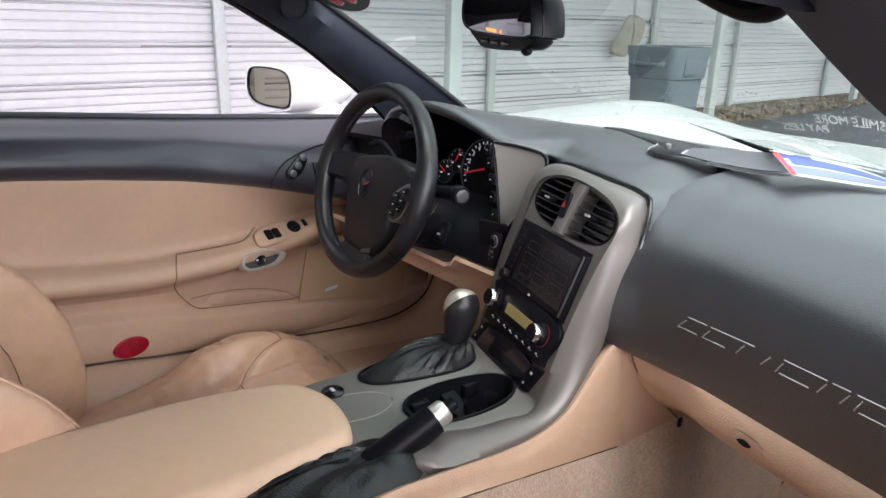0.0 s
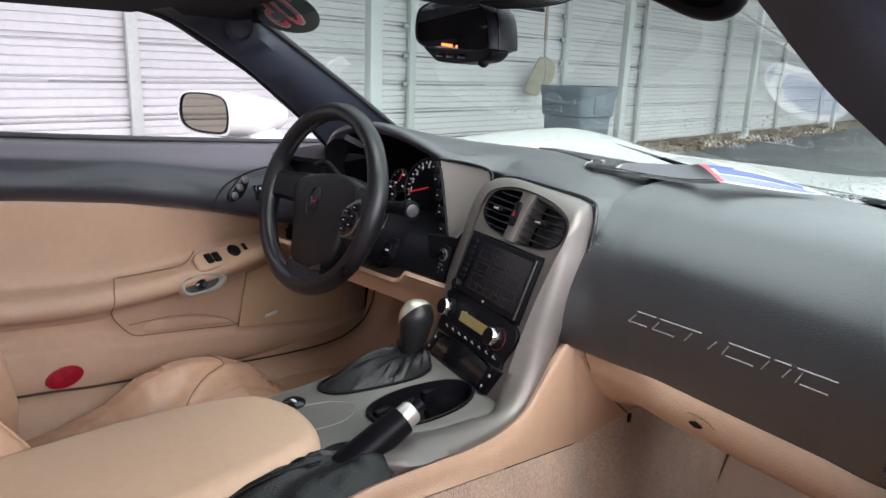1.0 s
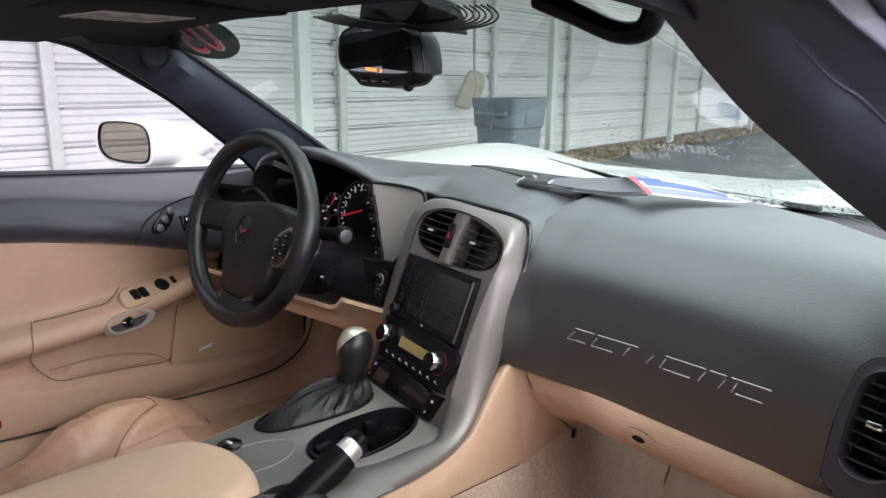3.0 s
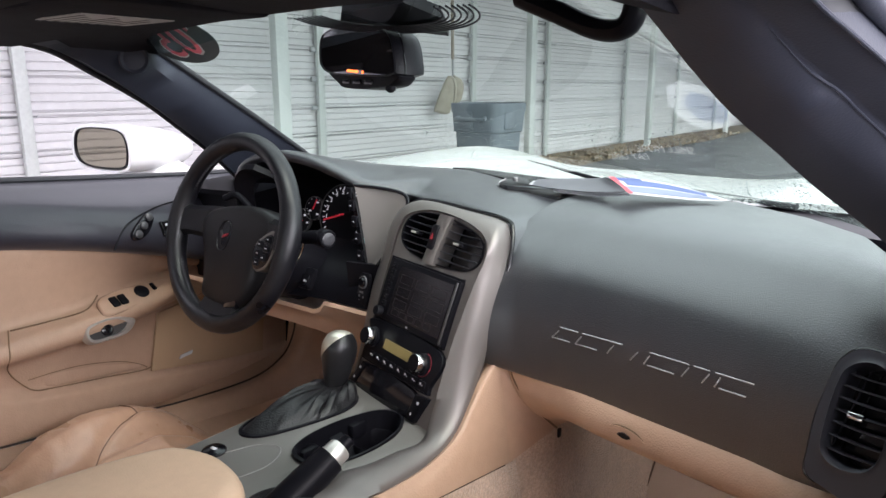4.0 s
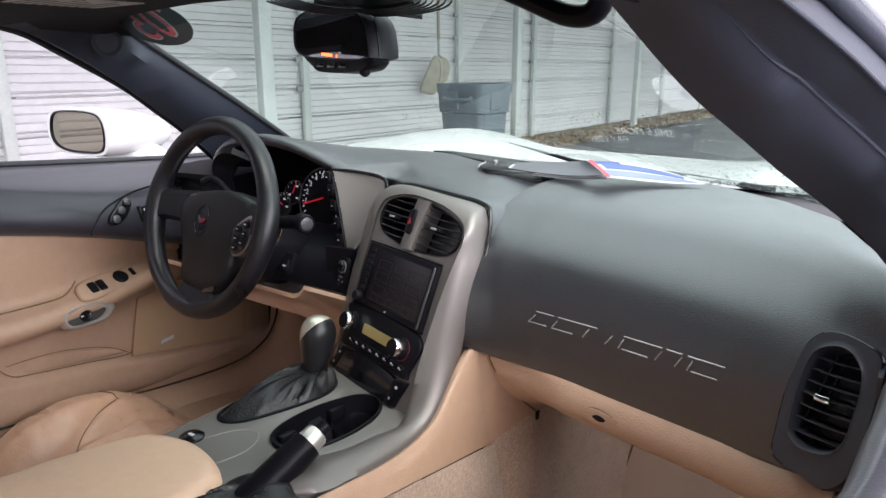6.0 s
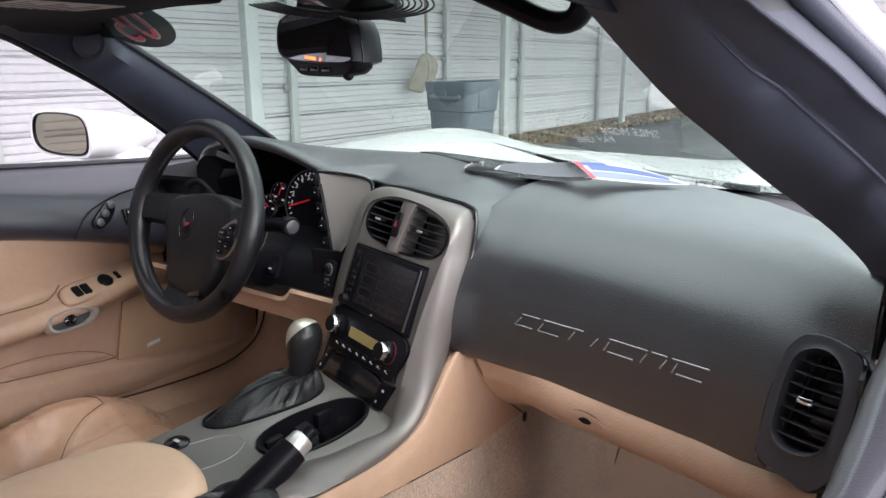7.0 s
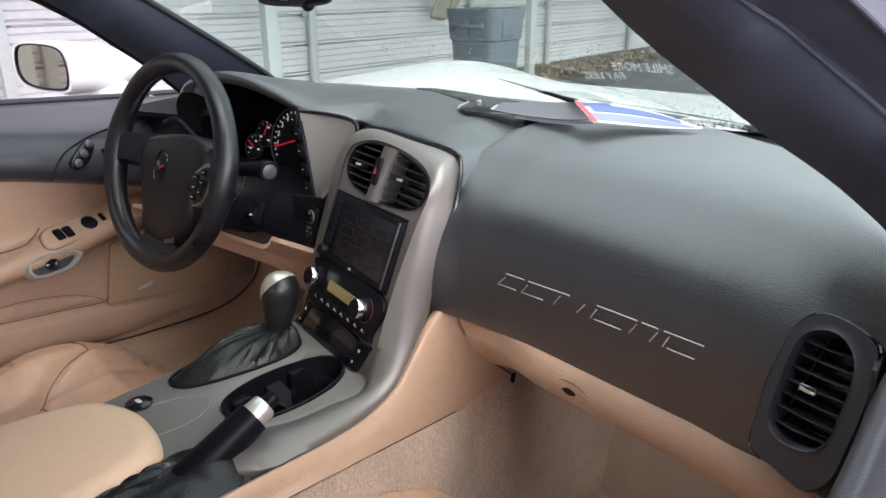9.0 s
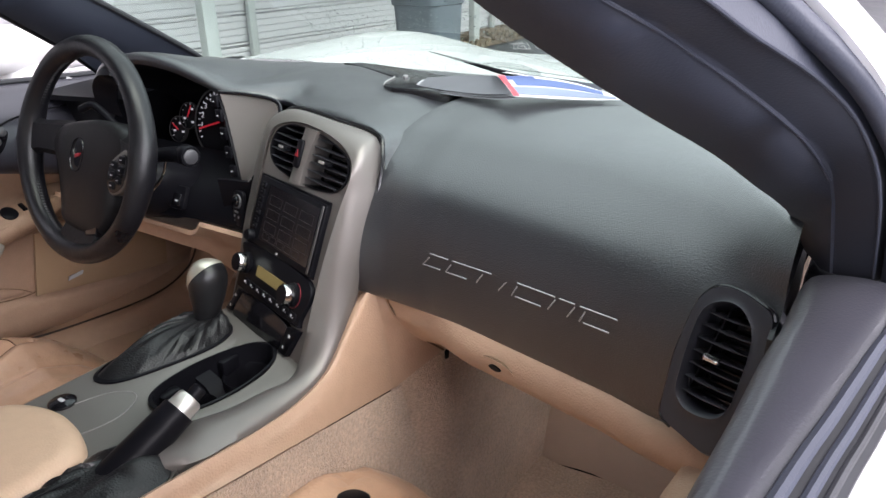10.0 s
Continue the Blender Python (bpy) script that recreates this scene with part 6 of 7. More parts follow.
# ---- driver door ----
dd = thing("driver_door", (-0.82, -0.1, 0.4), "closed driver door with charcoal top and tan lower trim", "door")
def dx(y):
    return -0.785 - 0.17 * y
def edge_dark(y):
    return lerp_table([(-0.9, 0.945), (-0.568, 0.918), (-0.431, 0.899), (-0.273, 0.873), (-0.137, 0.845), (-0.046, 0.822), (0.066, 0.79), (0.2, 0.75), (0.4, 0.72)], y)
def belt(y):
    return lerp_table([(-0.9, 1.035), (-0.55, 1.017), (-0.255, 0.989), (0.04, 0.965), (0.16, 0.956), (0.5, 0.935)], y)
def door_top(u, v):
    y = -0.95 + 1.43 * u
    zb, ze = belt(y), edge_dark(y)
    g = max(0.0, min(1.0, (y + 0.25) / 0.22)) * 0.045
    pr = [(-0.045, zb - 0.012), (-0.03, zb), (-0.008, zb - 0.004), (0.012, zb - 0.02), (0.03 + g * 0.7, zb * 0.66 + ze * 0.34), (0.045 + g, zb * 0.3 + ze * 0.7), (0.040 + g, ze + 0.012), (0.026 + g * 0.6, ze), (0.012, ze + 0.002)]
    return curve([(dx(y) + a, y, b) for a, b in pr], 24)[round(v * 24)]
part("upper_trim", sheet(door_top, 50, 24), M_DOORTOP, dd, "charcoal padded door top", 70)
part("belt_seal", tube(curve([(dx(y) - 0.026, y, belt(y) + 0.003) for y in (-0.95, -0.6, -0.3, 0.0, 0.2, 0.45)], 30), 0.007, 8), M_RUBBER, dd)
def arm_z(y):
    return lerp_table([(-0.9, 0.77), (-0.575, 0.737), (-0.48, 0.717), (-0.36, 0.699), (-0.2, 0.693), (-0.05, 0.700), (0.1, 0.715), (0.4, 0.72)], y)
def step_z(y):
    return lerp_table([(-0.9, 0.70), (-0.32, 0.598), (-0.259, 0.575), (0.006, 0.519), (0.239, 0.467), (0.456, 0.428)], y)
def foot_z(y):
    return lerp_table([(-0.9, 0.60), (-0.48, 0.528), (-0.335, 0.495), (-0.139, 0.46), (0.052, 0.430), (0.232, 0.408), (0.42, 0.395)], y)
def door_tan(u, v):
    y = -0.95 + 1.43 * u
    ze, za, zs, zb = edge_dark(y), arm_z(y), step_z(y), foot_z(y)
    w = 1.0 if y < 0.02 else max(0.0, 1 - (y - 0.02) / 0.16)
    k = 0.5 + 0.5 * w
    pr = [(0.022, ze + 0.004), (0.024, ze - 0.01), (0.012, ze * 0.6 + za * 0.4), (0.006 * w, za + 0.035), (0.012 + 0.02 * w, za + 0.020), (0.01 + 0.042 * w, za + 0.010), (0.01 + 0.050 * w, za - 0.008), (0.008 + 0.040 * w, za - 0.026), (0.004 + 0.012 * w, za - 0.040), (0.0, za - 0.055), (-0.006, zs + 0.035), (-0.009, zs + 0.014), (-0.004, zs + 0.003), (0.008, zs - 0.008), (0.011, zs - 0.02), (0.011, zs * 0.4 + zb * 0.6), (0.004, zb + 0.010), (-0.006, zb), (-0.03, zb - 0.012)]
    return curve([(dx(y) + a, y, b) for a, b in pr], 64)[round(v * 64)]
part("lower_trim", sheet(door_tan, 70, 64), M_TAN, dd, "tan padded door panel with armrest", 70)
def on_door(y, z, out=0.0):
    return Vector((dx(y) + out, y, z))
# frame with x forward along the door, y up, z into the cabin
def door_frame(y, z, out, tilt=0.0):
    f = Vector((-0.17, 1, 0)).normalized()
    inn = Vector((1, 0.17, 0)).normalized()
    upv = (Vector((0, 0, 1)) * math.cos(radians(tilt)) - inn * math.sin(radians(tilt)))
    zz = (inn * math.cos(radians(tilt)) + Vector((0, 0, 1)) * math.sin(radians(tilt)))
    m = Matrix((f, upv, zz)).transposed().to_4x4()
    m.translation = on_door(y, z, out)
    return m
# release handle
rm = door_frame(-0.113, 0.678, 0.058, 20)
ho = outline([(-0.056, 0.0), (-0.045, 0.018), (0.0, 0.022), (0.035, 0.016), (0.062, 0.0), (0.035, -0.020), (-0.01, -0.022), (-0.046, -0.018)], 40)
hd = part("release_handle", ring(ho, [(x * 0.78 - 0.003, y * 0.68) for x, y in ho], rm, -0.01, 0.008, 0.004), M_SATIN, dd, "satin metal release surround")
part("dish", prism([(x * 0.8 - 0.003, y * 0.7) for x, y in ho], rm, -0.012, -0.002), M_SATINDARK, hd)
part("button", lathe([(0.013, 0), (0.013, 0.006), (0.008, 0.009), (0.0, 0.006)], rm @ Matrix.Translation((-0.004, 0, -0.003)), 20), M_GLOSSBLACK, hd)
# window switch plate on the armrest
wm = door_frame(-0.035, 0.722, 0.030, 52)
po_ = outline([(-0.088, -0.020), (-0.075, 0.012), (-0.02, 0.022), (0.06, 0.020), (0.125, 0.012), (0.12, -0.004), (0.05, -0.022), (-0.03, -0.030), (-0.075, -0.032)], 48)
sw = part("switch_plate", prism(po_, wm, -0.02, 0.006, 0.005, 3), M_TAN, dd, "tan window switch plate")
part("plate_seam", tube([wm @ Vector((x * 1.01, y * 1.01, 0.0015)) for x, y in po_], 0.0007, 6, True), mat("tan_seam", (0.16, 0.10, 0.06), 0.7), sw)
for x in (-0.050, -0.030):
    part("window_switch", prism(rrect(x, -0.006, 0.017, 0.026, 0.003), wm, 0.004, 0.010, 0.002), M_BLACK, sw)
part("mirror_pad", lathe([(0.0165, 0), (0.0165, 0.004), (0.012, 0.006), (0.0, 0.005)], wm @ Matrix.Translation((0.022, 0.0, 0.004)), 24), M_BLACK, sw)
part("mirror_switch", prism(rrect(0.055, 0.004, 0.010, 0.020, 0.002), wm, 0.004, 0.009, 0.002), M_BLACK, sw)
# thin dark tube drawn for the shade in the armrest's pull recess
part("pull_seam", tube(curve([on_door(y, z, o) for y, z, o in ((-0.30, 0.732, 0.048), (-0.238, 0.729, 0.05), (-0.165, 0.727, 0.05), (-0.138, 0.735, 0.046), (-0.115, 0.745, 0.03))], 20), 0.0016, 6), mat("tan_pull_shadow_line", (0.17, 0.105, 0.06), 0.7), dd)
# map pocket and speaker panel lines
M_DARKTAN = mat("dark_tan_shadow_gap", (0.20, 0.125, 0.07), 0.7)
part("pull_seam", tube(curve([on_door(y, z, o) for y, z, o in ((-0.296, 0.726, 0.026), (-0.308, 0.708, 0.052), (-0.312, 0.688, 0.060), (-0.312, 0.668, 0.044), (-0.302, 0.645, 0.014), (-0.286, 0.618, 0.002), (-0.254, 0.583, -0.003), (-0.21, 0.571, -0.004), (-0.1, 0.550, -0.004), (0.007, 0.530, -0.003), (0.03, 0.552, 0.0))], 40), 0.0014, 6), M_DARKTAN, dd)
def pocket(u, v):
    y = -0.245 + 0.235 * u
    top = 0.607 - 0.025 * max(0, (u - 0.55)) / 0.45 - 0.03 * max(0, 0.12 - u) / 0.12
    return on_door(y, 0.578 - 0.042 * u + (top - 0.566 - 0.008 + 0.012 * u) * v * (1 - 0.35 * u), -0.0075 + 0.004 * math.sin(math.pi * min(1, v * 1.1)) ** 0.5 * min(1.0, u * 7) - 0.006 * (1 - min(1.0, u * 7)))
part("map_pocket", sheet(pocket, 24, 8, 0.004), M_TAN, dd, "tan map pocket", 70)
part("pocket_seam", tube(curve([on_door(y, z, -0.003) for y, z in ((-0.262, 0.607), (-0.208, 0.604), (-0.148, 0.596), (-0.069, 0.575), (-0.02, 0.552), (0.005, 0.534))], 20), 0.0010, 6), M_DARKTAN, dd)
def speaker(u, v):
    y = 0.04 - 0.03 * (1 - v) + 0.36 * u
    zl = step_z(y) + 0.006
    zt = 0.655 + 0.03 * u
    return on_door(y, zl + (zt - zl) * v, 0.006)
part("speaker_panel", sheet(speaker, 20, 8, 0.004), mat("tan_speaker_cloth", (0.40, 0.265, 0.16), 0.8, bump=(("cell", 900, 0.5, 0.0006),), var=(8, 0.07)), dd, "tan speaker grille panel", 70)
part("speaker_badge", prism([(-0.02, -0.004), (0.018, -0.003), (0.022, 0.005), (-0.016, 0.004)], door_frame(0.105, 0.532, 0.011), 0, 0.002), M_PRINT, dd)
rf = door_frame(-0.405, 0.548, 0.013)
part("reflector", prism([(0.036 * math.cos(a), 0.021 * math.sin(a)) for a in [2 * math.pi * i / 32 for i in range(32)]], rf, -0.006, 0.004, 0.002), mat("red_reflector", (0.28, 0.006, 0.02), 0.25, var=(60, 0.2)), dd, "dark red oval reflector")
# switch pod on the door's front end
pf = [(-0.092, 0.842, 0.078), (-0.075, 0.872, 0.080), (-0.045, 0.894, 0.077), (0.02, 0.911, 0.068), (0.08, 0.916, 0.063), (0.15, 0.915, 0.062)]
part("pod_seam", tube(curve([on_door(y, z, o) for y, z, o in pf], 24), 0.0022, 8), M_BLACK, dd)
pm = door_frame(-0.028, 0.877, 0.090, 14)
M_MEMORY = mat("grey_button", (0.07, 0.07, 0.075), 0.4, 0.2)
pod = part("seat_memory_pod", prism(outline([(-0.022, -0.022), (-0.028, -0.006), (0.0, 0.018), (0.02, 0.028), (0.03, 0.016), (0.008, -0.012)], 28), pm, -0.006, 0.004, 0.002), M_GLOSSBLACK, dd)
for i in range(3):
    part("memory_button", lathe([(0.0085, 0), (0.0085, 0.004), (0.006, 0.006), (0.0, 0.006)], pm @ Matrix.Translation((-0.016 + 0.017 * i, -0.010 + 0.0155 * i, 0.003)), 16), M_MEMORY, pod)
lk = part("lock_switch", prism(rrect(0, 0, 0.022, 0.034, 0.004), door_frame(0.03, 0.866, 0.088, 10), -0.006, 0.005, 0.002), M_GLOSSBLACK, dd)
part("print_bar", prism(rrect(0.0, 0.008, 0.006, 0.006, 0.001), door_frame(0.03, 0.866, 0.088, 10), 0.004, 0.0058), M_PRINT, lk)
part("print_bar", prism(rrect(0.0, -0.008, 0.006, 0.006, 0.001), door_frame(0.03, 0.866, 0.088, 10), 0.004, 0.0058), M_PRINT, lk)
part("outer_skin", sheet(lambda u, v: (-0.90 - 0.05 * math.sin(2.6 * v), -0.95 + 1.35 * u, 0.38 + 0.575 * v), 16, 10, 0.01), M_WHITE, dd)
part("sill_trim", sheet(lambda u, v: (-0.86 + 0.24 * v - 0.1 * (-0.95 + 1.5 * u), -0.95 + 1.5 * u, 0.425 - 0.03 * v - 0.09 * max(0, v - 0.6)), 20, 10, 0.01), M_TAN, dd, "tan sill trim")
ka = curve([(-0.745, 0.45, 0.72), (-0.74, 0.408, 0.571), (-0.74, 0.394, 0.51), (-0.74, 0.352, 0.458), (-0.74, 0.25, 0.430), (-0.748, 0.052, 0.438), (-0.752, -0.139, 0.463), (-0.73, -0.335, 0.495), (-0.705, -0.48, 0.528), (-0.64, -0.9, 0.60)], 56)
kb = curve([(-0.66, 0.47, 0.72), (-0.675, 0.436, 0.568), (-0.68, 0.409, 0.487), (-0.68, 0.335, 0.405), (-0.68, 0.207, 0.388), (-0.685, 0.052, 0.390), (-0.685, -0.139, 0.41), (-0.665, -0.335, 0.44), (-0.64, -0.48, 0.47), (-0.58, -0.9, 0.52)], 56)
part("kick_panel", loft([[a + Vector((-0.03, 0.0, -0.03)), a, a.lerp(b, 0.35) + Vector((0.01, -0.008, 0.008)), a.lerp(b, 0.7) + Vector((0.008, -0.006, 0.006)), b, b + Vector((0.01, 0.03, -0.06))] for a, b in zip(ka, kb)], False), M_TAN, dd, "tan kick panel by the hinge pillar", 60)
part("door_gap", tube([p + Vector((0.006, -0.004, 0.006)) for p in ka], 0.0024, 8), mat("dark_brown_gap", (0.045, 0.032, 0.025), 0.8), dd)
part("footwell_side", sheet(lambda u, v: (-0.72 + 0.03 * v, 0.45 + 0.2 * u, 0.30 + 0.45 * v), 4, 4), M_CARPET, dd)

# ---- passenger door, beside the eye ----
pd = thing("passenger_door", (0.70, -0.2, 0.4), "closed passenger door with charcoal top and tan armrest", "door")
PB = [(0.73, 0.10, 0.955), (0.717, -0.115, 0.963), (0.707, -0.18, 0.964), (0.693, -0.265, 0.966), (0.680, -0.344, 0.97), (0.645, -0.6, 0.99), (0.60, -0.95, 1.02)]
pbc = [p for p in curve(PB, 60) if p.y < -0.04]
def pdoor_ring(p):
    pr = [(0.008, -0.004), (0.0, 0.0), (-0.022, 0.001), (-0.044, -0.002), (-0.056, -0.010), (-0.062, -0.034), (-0.064, -0.09), (-0.062, -0.13), (-0.052, -0.152), (-0.03, -0.155)]
    k = lerp_table([(-0.95, 0.35), (-0.4, 0.40), (-0.3, 0.60), (-0.2, 0.84), (-0.12, 0.98), (-0.05, 1.04)], p.y)
    return curve([p + Vector((a * k if a < 0 else a, 0, b)) for a, b in pr], 24)
part("upper_trim", loft([pdoor_ring(p) for p in pbc], False), M_DOORTOP, pd, "charcoal padded door top", 70)
front = bmesh.new()
front.faces.new([front.verts.new(q) for q in pdoor_ring(pbc[0])])
part("front_end", front, M_DOORTOP, pd)
part("belt_channel", loft([[p + Vector((a, 0, b)) for a, b in ((0.001, -0.006), (0.002, -0.001), (0.012, -0.003), (0.022, -0.004), (0.029, -0.004), (0.03, -0.01))] for p in pbc], False), M_RUBBER, pd)
for a, b, r, m_ in ((0.0065, 0.001, 0.0038, M_PILLAR), (0.0165, -0.001, 0.0030, M_PILLAR), (0.0235, -0.003, 0.0022, M_RUBBER)):
    part("belt_seal", tube([p + Vector((a, 0, b)) for p in pbc], r, 8), m_, pd)
part("outer_skin", loft([[p + Vector((0.028, 0, -0.006)), p + Vector((0.034, 0, -0.004)), p + Vector((0.060, 0, -0.022)), p + Vector((0.10, 0, -0.10)), p + Vector((0.13, 0, -0.30)), p + Vector((0.11, 0, -0.55))] for p in pbc], False), M_WHITE, pd)
part("lower_trim", loft([[p + Vector((-0.032, 0, -0.152)), p + Vector((-0.035, 0, -0.20)), p + Vector((-0.075, 0, -0.225)), p + Vector((-0.085, 0, -0.25)), p + Vector((-0.05, 0, -0.29)), p + Vector((-0.02, 0, -0.45)), p + Vector((-0.02, 0, -0.60))] for p in pbc], False), M_TAN, pd, "tan padded door panel", 60)
rh = basis((0.616, -0.105, 0.747), (0.2, 1, 0), (0.3, 0, 1))
part("armrest", loft([[Vector((x, y, z)) + Vector((0.034 * math.cos(a) * s, 0, 0.022 * math.sin(a) * s)) for a in (2 * math.pi * q / 16 for q in range(16))] for x, y, z, s in ((0.634, -0.01, 0.747, 0.3), (0.626, -0.045, 0.747, 0.85), (0.622, -0.12, 0.740, 1.05), (0.615, -0.3, 0.735, 1.05), (0.605, -0.5, 0.735, 1.0))]), M_TAN, pd, "tan armrest")
part("release_handle", prism(outline([(-0.05, 0), (-0.02, 0.02), (0.03, 0.016), (0.05, 0.0), (0.03, -0.02), (-0.02, -0.022)], 30), rh @ Matrix.Translation((0, 0, 0.0)), -0.004, 0.026, 0.006), M_SATIN, pd, "satin metal release handle")

# ---- seats ----
def cushion(points_fn, nu, nv, name, parent, label, material=None):
    return part(name, sheet(points_fn, nu, nv), material or M_TANSEAT, parent, label, 70)
ds = thing("driver_seat", (-0.41, -0.45, 0.28), "worn tan leather driver seat with creased bolsters", "seat")
def seat_surface(cx, flip=1):
    def fn(u, v):
        x = (u - 0.5) * 0.52
        y = -0.62 + 0.66 * v
        e = abs(u - 0.5) * 2
        ridge = lerp_table([(-0.62, 0.47), (-0.45, 0.485), (-0.36, 0.505), (-0.30, 0.540), (-0.227, 0.556), (-0.13, 0.540), (-0.05, 0.495), (0.014, 0.43), (0.05, 0.38)], y)
        mid = lerp_table([(-0.62, 0.42), (-0.4, 0.43), (-0.2, 0.475), (-0.12, 0.485), (-0.05, 0.455), (0.014, 0.40), (0.05, 0.35)], y)
        w = math.exp(-((e - 0.72) / 0.2) ** 2) if e < 0.72 else 1.0
        z = mid + (ridge - mid) * w
        z -= 0.22 * max(0, (e - 0.82) / 0.18) ** 1.7
        z += 0.003 * noise.noise((u * 7, v * 11, cx)) * (0.3 + w) + 0.0008 * noise.noise((u * 22, v * 30, cx))
        z -= 0.0025 * w * max(0.0, noise.noise((u * 9 + v * 5, v * 26 - u * 12, cx + 5)) + 0.05) * (1 if u < 0.5 else 0.4)
        z -= 0.010 * math.exp(-((e - 0.52) / 0.025) ** 2)
        sx_, sy_ = x + 0.186, y + 0.126
        along = -sx_ * -0.386 - sy_ * 0.922
        z -= 0.012 * math.exp(-((sx_ * 0.922 + sy_ * 0.386) / 0.007) ** 2) * (1 if -0.04 < along < 0.16 else 0)
        z -= 0.0022 * w * abs(math.sin(38 * (y + 0.6 * x) + 5 * noise.noise((x * 9, y * 7, 2)))) ** 6 * max(0.0, noise.noise((x * 6, y * 9, 8)) + 0.25) * 2
        return (cx + x, y, z)
    return fn
cushion(seat_surface(-0.415), 140, 120, "cushion", ds, "worn tan leather seat cushion")
M_SEATSEAM = mat("dark_seat_seam", (0.17, 0.095, 0.055), 0.6)
fs_ = seat_surface(-0.415)
for a, b in (((0.142, 0.748), (0.245, 0.560)), ((0.245, 0.560), (0.30, 0.50)), ((0.245, 0.560), (0.42, 0.60)), ((0.06, 0.70), (0.142, 0.748))):
    pts = [Vector(fs_(a[0] + (b[0] - a[0]) * i / 16, a[1] + (b[1] - a[1]) * i / 16)) + Vector((0, 0, 0.0012)) for i in range(17)]
    part("cushion_seam", tube(pts, 0.0012, 6), M_SEATSEAM, ds)
part("cushion_base", box(-0.67, -0.16, -0.62, -0.05, 0.28, 0.42, 0.04, 3), M_TAN, ds)
BOLSTER = [(0.40, -0.53), (0.50, -0.505), (0.55, -0.501), (0.60, -0.508), (0.65, -0.515), (0.70, -0.536), (0.75, -0.566), (0.80, -0.615), (0.86, -0.68), (0.95, -0.755), (1.05, -0.82), (1.13, -0.88)]
def back_surface(cx, flip=1.0):
    def fn(u, v):
        z = 0.42 + 0.70 * v
        x = (u - 0.5) * 0.53 * (1 - 0.25 * max(0, v - 0.6) / 0.4)
        e = abs(u - 0.5) * 2
        w = math.exp(-((e - 0.79) / 0.17) ** 2) if e < 0.79 else 1.0
        y = lerp_table(BOLSTER, z) - 0.075 * (u - 0.06) * flip - (0.105 - 0.05 * max(0, v - 0.55)) * (1 - w)
        y -= 0.16 * max(0, (e - 0.84) / 0.16) ** 2.2
        y -= 0.010 * math.exp(-((e - 0.56) / 0.02) ** 2)
        return (cx + x, y + 0.003 * noise.noise((u * 6, v * 9, cx + 3)) + 0.0012 * noise.noise((u * 14, v * 30, cx)), z)
    return fn
cushion(back_surface(-0.415), 90, 60, "backrest", ds, "tan leather backrest")
fb_ = back_surface(-0.415)
for u in (0.22, 0.78):
    part("backrest_seam", tube([Vector(fb_(u, i / 30)) + Vector((0, 0.002, 0)) for i in range(27)], 0.0012, 6), M_SEATSEAM, ds)
part("bolster_piping", tube([Vector(fb_(0.915, i / 30)) + Vector((0, 0.002, 0)) for i in range(27)], 0.0022, 6), M_TANSEAT, ds)
part("backrest_shell", sheet(lambda u, v: (-0.415 + (u - 0.5) * 0.50, -0.74 - 0.24 * v, 0.45 + 0.66 * v), 10, 10, 0.06), M_TAN, ds)
part("belt_anchor", box(-0.70, -0.685, -0.53, -0.49, 0.40, 0.47, 0.006), M_BLACK, ds)
ps = thing("passenger_seat", (0.38, -0.45, 0.28), "tan leather passenger seat", "seat")
def pcush(u, v):
    x, y, z = seat_surface(0.40)(u, v)
    return (x, y - 0.010, z + 0.058)
cushion(pcush, 44, 44, "cushion", ps, "tan leather seat cushion")
part("cushion_base", box(0.19, 0.62, -0.66, -0.12, 0.28, 0.42, 0.04, 3), M_TAN, ps)
def pback(u, v):
    x, y, z = back_surface(0.385)(u, v)
    return (x, y - 0.115 + 0.075 * u, z)
cushion(pback, 60, 50, "backrest", ps, "tan leather backrest")
part("seat_switch", lathe([(0.020, -0.006), (0.020, 0.004), (0.015, 0.007), (0.0, 0.0065)], basis((0.246, -0.150, 0.593), (1, 0.1, 0.05), (-0.1, 1, -0.3)), 24), M_BLACK, ps)

# ---- inside mirror ----
im = thing("inside_mirror", (0.02, -0.1, 1.18), "black inside mirror with an orange readout", "mirror")
mm = basis((0.021, -0.105, 1.202), (0.96, -0.27, -0.02), (0, 0.05, 1))
mo = radial(outline([(-0.118, 0.013), (-0.112, 0.028), (-0.087, 0.036), (-0.048, 0.0395), (0.009, 0.0365), (0.05, 0.030), (0.066, 0.019), (0.074, 0.0), (0.078, -0.018), (0.070, -0.0245), (-0.001, -0.0255), (-0.077, -0.0235), (-0.107, -0.017), (-0.117, -0.005)], 72), (-0.02, 0.005), 72)
def mring(k, d, dx_=0.0):
    return [mm @ Vector((-0.02 + dx_ + (x + 0.02) * k, 0.005 + (y - 0.005) * k, d)) for x, y in mo]
part("housing", loft([mring(0.94, 0.0005), mring(0.985, 0.003), mring(1.0, 0.001), mring(1.005, -0.010), mring(1.01, -0.013), mring(1.005, -0.028), mring(0.96, -0.042), mring(0.82, -0.052), mring(0.5, -0.056)]), M_BLACK, im, "", 50)
part("housing_seam", tube([mm @ Vector((-0.02 + (x + 0.02) * 1.008, 0.005 + (y - 0.005) * 1.012, -0.0115)) for x, y in mo], 0.0010, 6, True), M_GLOSSBLACK, im)
part("mirror_glass", prism([(-0.02 + (x + 0.02) * 0.945, 0.005 + (y - 0.005) * 0.93) for x, y in mo], mm, -0.001, 0.0016), mat("dark_mirror_glass", (0.30, 0.30, 0.33), 0.03, 1.0), im, "dark mirror glass")
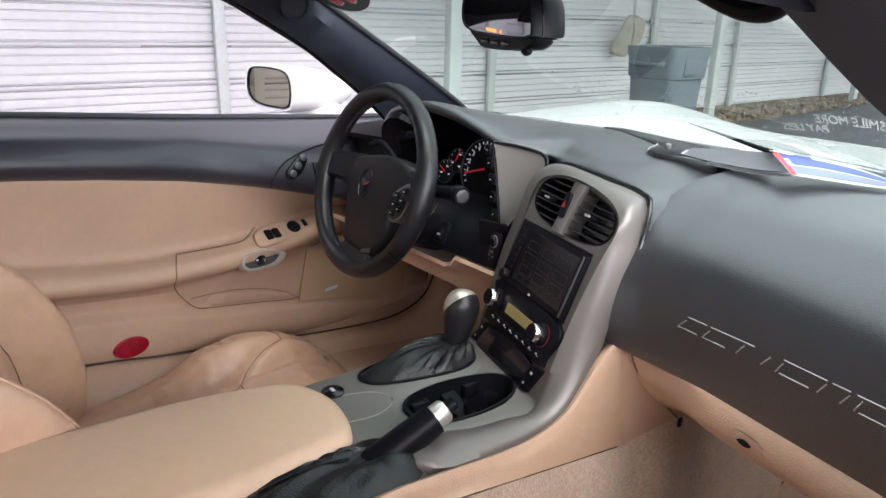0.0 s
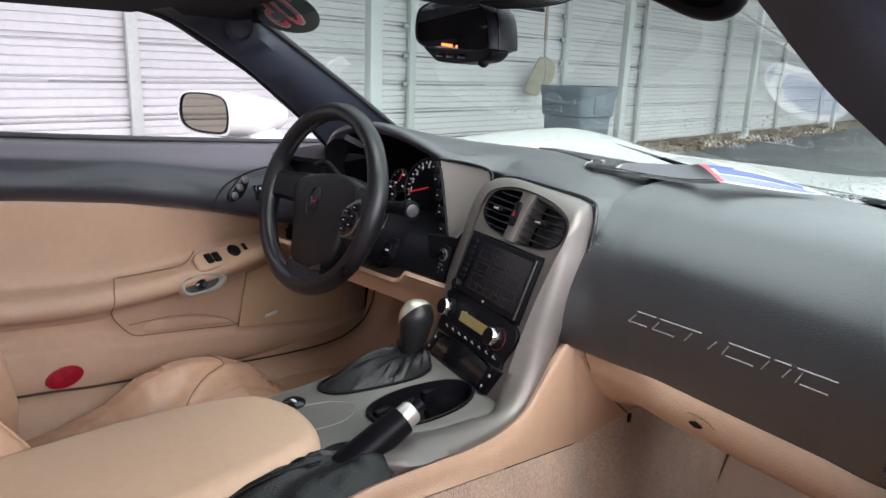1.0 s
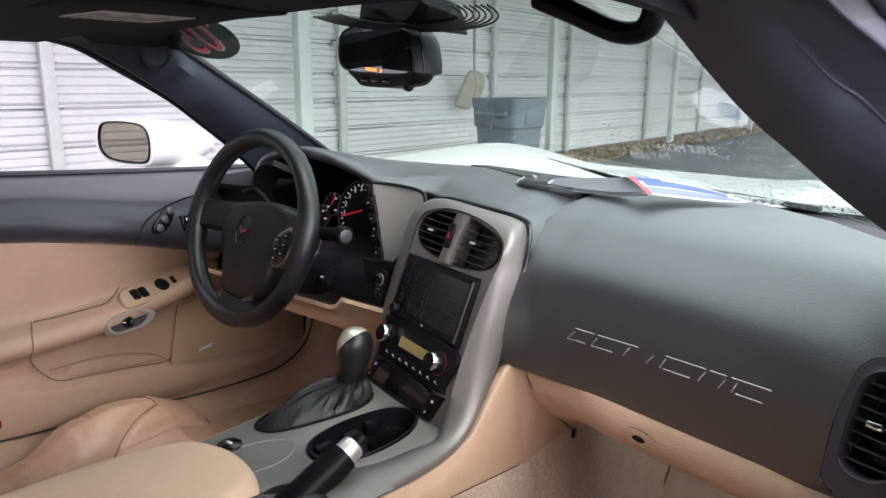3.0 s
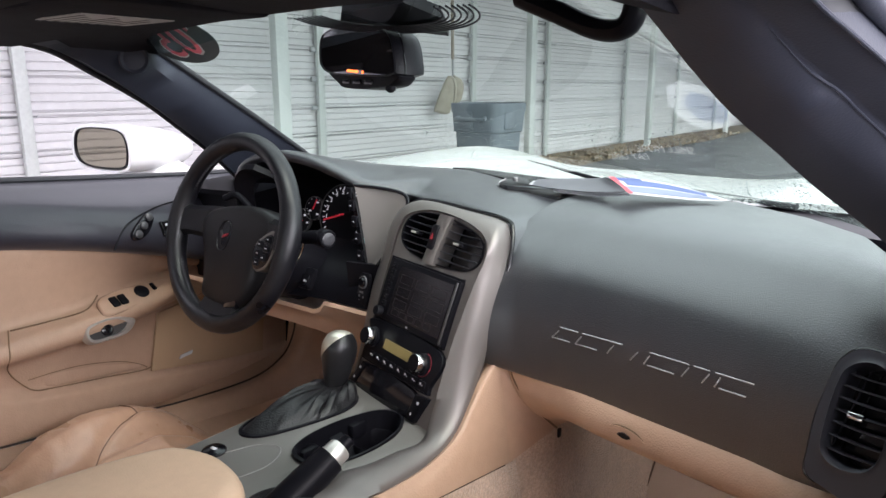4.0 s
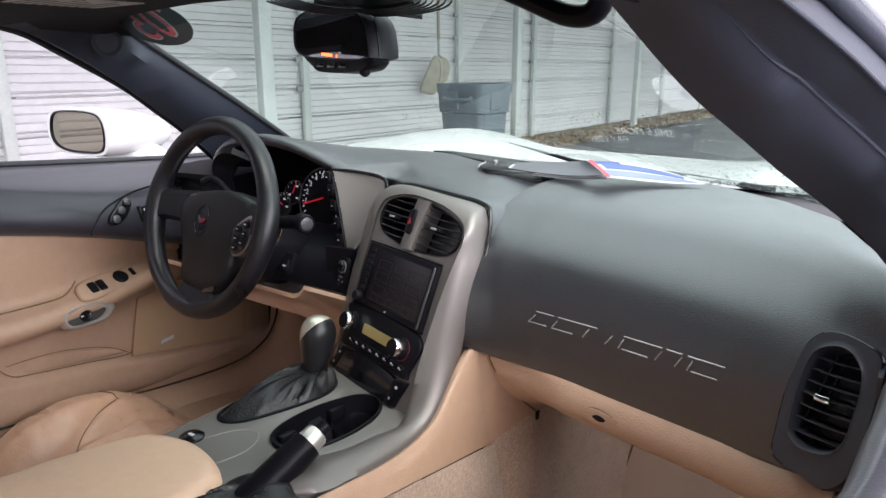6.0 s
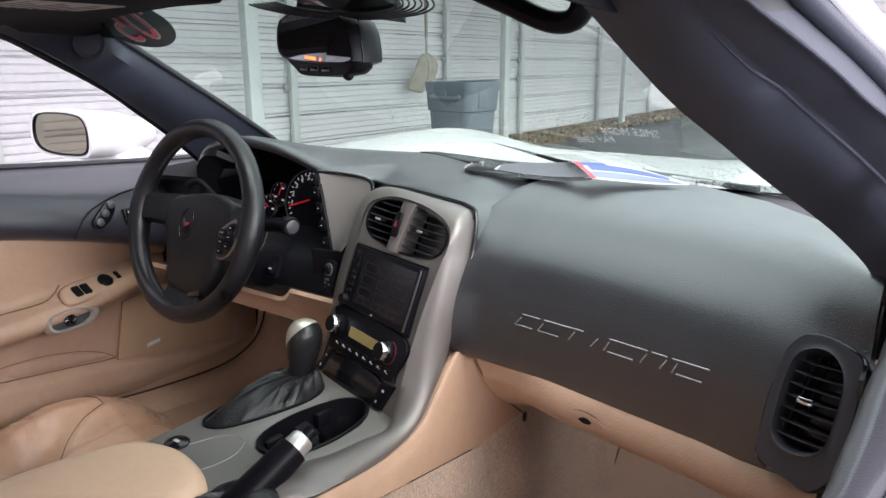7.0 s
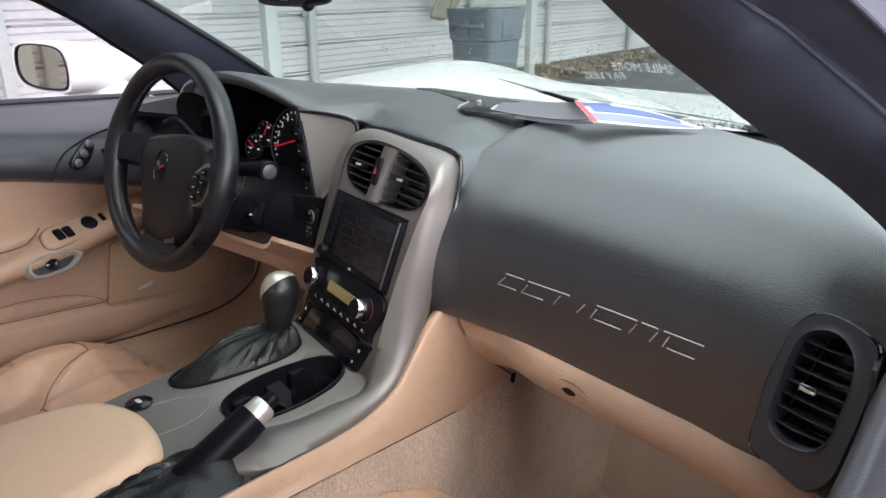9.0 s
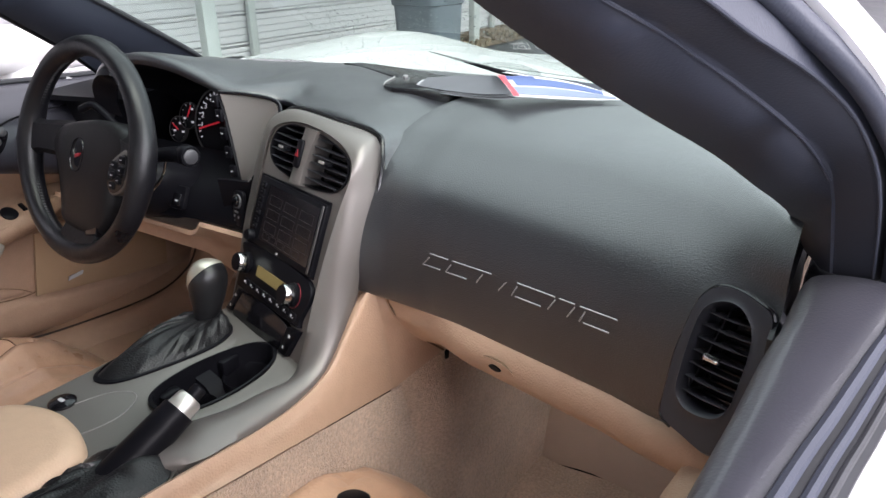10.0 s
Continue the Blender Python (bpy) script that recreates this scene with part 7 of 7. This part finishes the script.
for i in range(4):
    part("readout", prism(rrect(-0.0355 + 0.0072 * i, -0.0185 - 0.0004 * i, 0.0062, 0.0034, 0.0006), mm, 0.001, 0.0022), M_GLOW, im, "orange readout")
part("readout", prism(rrect(0.001, -0.0205, 0.0035, 0.0034, 0.0006), mm, 0.001, 0.0022), M_GLOW, im)
ch = part("control_chin", loft([[mm @ Vector((x, y, d)) for x, y in outline([(-0.090 + k, -0.020), (-0.068 + k, -0.034), (-0.050 + k, -0.0405), (0.0, -0.0415), (0.044 - k, -0.0385), (0.070 - k, -0.034), (0.078 - k, -0.022), (0.0, -0.018)], 32)] for d, k in ((0.0012, 0.004), (-0.001, 0.0), (-0.020, 0.0), (-0.030, 0.008))]), M_BLACK, im)
for x in (-0.040, -0.012, 0.017):
    part("button", prism(rrect(x, -0.0325, 0.020, 0.0065, 0.002), mm, 0.0008, 0.0034, 0.001), M_GLOSSBLACK, ch)
part("sensor", lathe([(0.007, 0), (0.0065, 0.006), (0.003, 0.009), (0.0, 0.0095)], basis(mm @ Vector((0.056, -0.035, -0.006)), (1, 0, 0), (0, -1, 0)), 14), M_BLACK, im)
part("stem", tube(curve([mm @ Vector((0.015, 0.02, -0.03)), mm @ Vector((0.01, 0.05, -0.03)), Vector((0.0, -0.12, 1.262))], 10), [0.03 - 0.001 * i for i in range(11)], 14), M_BLACK, im)
part("frit_cover", loft([[Vector((x, y, z)) for x, y, z in ((0.03, -0.15, 1.250), (0.10, -0.10, 1.228), (0.145, -0.09, 1.222), (0.17, -0.14, 1.238), (0.16, -0.19, 1.25))], [Vector((x, y, z)) for x, y, z in ((0.03, -0.15, 1.262), (0.10, -0.10, 1.24), (0.145, -0.09, 1.234), (0.17, -0.14, 1.25), (0.16, -0.19, 1.262))]]), M_BLACK, im, "black sensor cover")

# ---- sun visor with its label ----
vi = thing("sun_visor", (-0.35, -0.3, 1.24), "folded black sun visor with a printed warning label", "sun visor")
part("board", box(-0.50, -0.06, -0.42, -0.185, 1.247, 1.258, 0.005, 2), M_HEADLINER, vi)
lb = part("warning_label", box(-0.35, -0.19, -0.355, -0.235, 1.2455, 1.2468), mat("grey_label", (0.42, 0.41, 0.40), 0.6), vi, "pale printed label")
for i in range(8):
    part("print_bar", box(-0.34, -0.20 - 0.02 * (i % 3), -0.348 + 0.0135 * i, -0.345 + 0.0135 * i, 1.2450, 1.2454), M_BLACK, lb)
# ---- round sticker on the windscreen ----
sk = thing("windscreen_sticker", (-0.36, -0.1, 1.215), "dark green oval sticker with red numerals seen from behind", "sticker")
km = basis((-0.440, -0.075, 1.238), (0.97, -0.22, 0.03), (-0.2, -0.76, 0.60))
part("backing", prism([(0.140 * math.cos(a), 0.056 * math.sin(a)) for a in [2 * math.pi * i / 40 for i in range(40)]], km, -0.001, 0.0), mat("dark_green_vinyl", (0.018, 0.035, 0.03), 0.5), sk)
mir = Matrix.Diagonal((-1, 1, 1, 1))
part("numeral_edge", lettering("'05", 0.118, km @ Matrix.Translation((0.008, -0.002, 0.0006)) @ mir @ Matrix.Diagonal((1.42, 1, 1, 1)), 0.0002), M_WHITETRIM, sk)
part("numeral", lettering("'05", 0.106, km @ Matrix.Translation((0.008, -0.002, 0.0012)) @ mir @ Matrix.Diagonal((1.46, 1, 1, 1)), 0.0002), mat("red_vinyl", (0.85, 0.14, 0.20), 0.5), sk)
# pillar speaker
tw = thing("pillar_speaker", (-0.57, -0.08, 1.19), "round black speaker grille on the windscreen pillar", "speaker")
wm_ = basis((-0.552, -0.090, 1.2105), (0.5, 0.86, 0), (0, 0, 1))
part("grille", lathe([(0.026, -0.012), (0.026, 0.001), (0.023, 0.004), (0.018, 0.001), (0.011, 0.0025), (0.0, 0.003)], wm_ @ Matrix.Translation((0, 0, -0.006)), 28), M_PILLAR, tw)
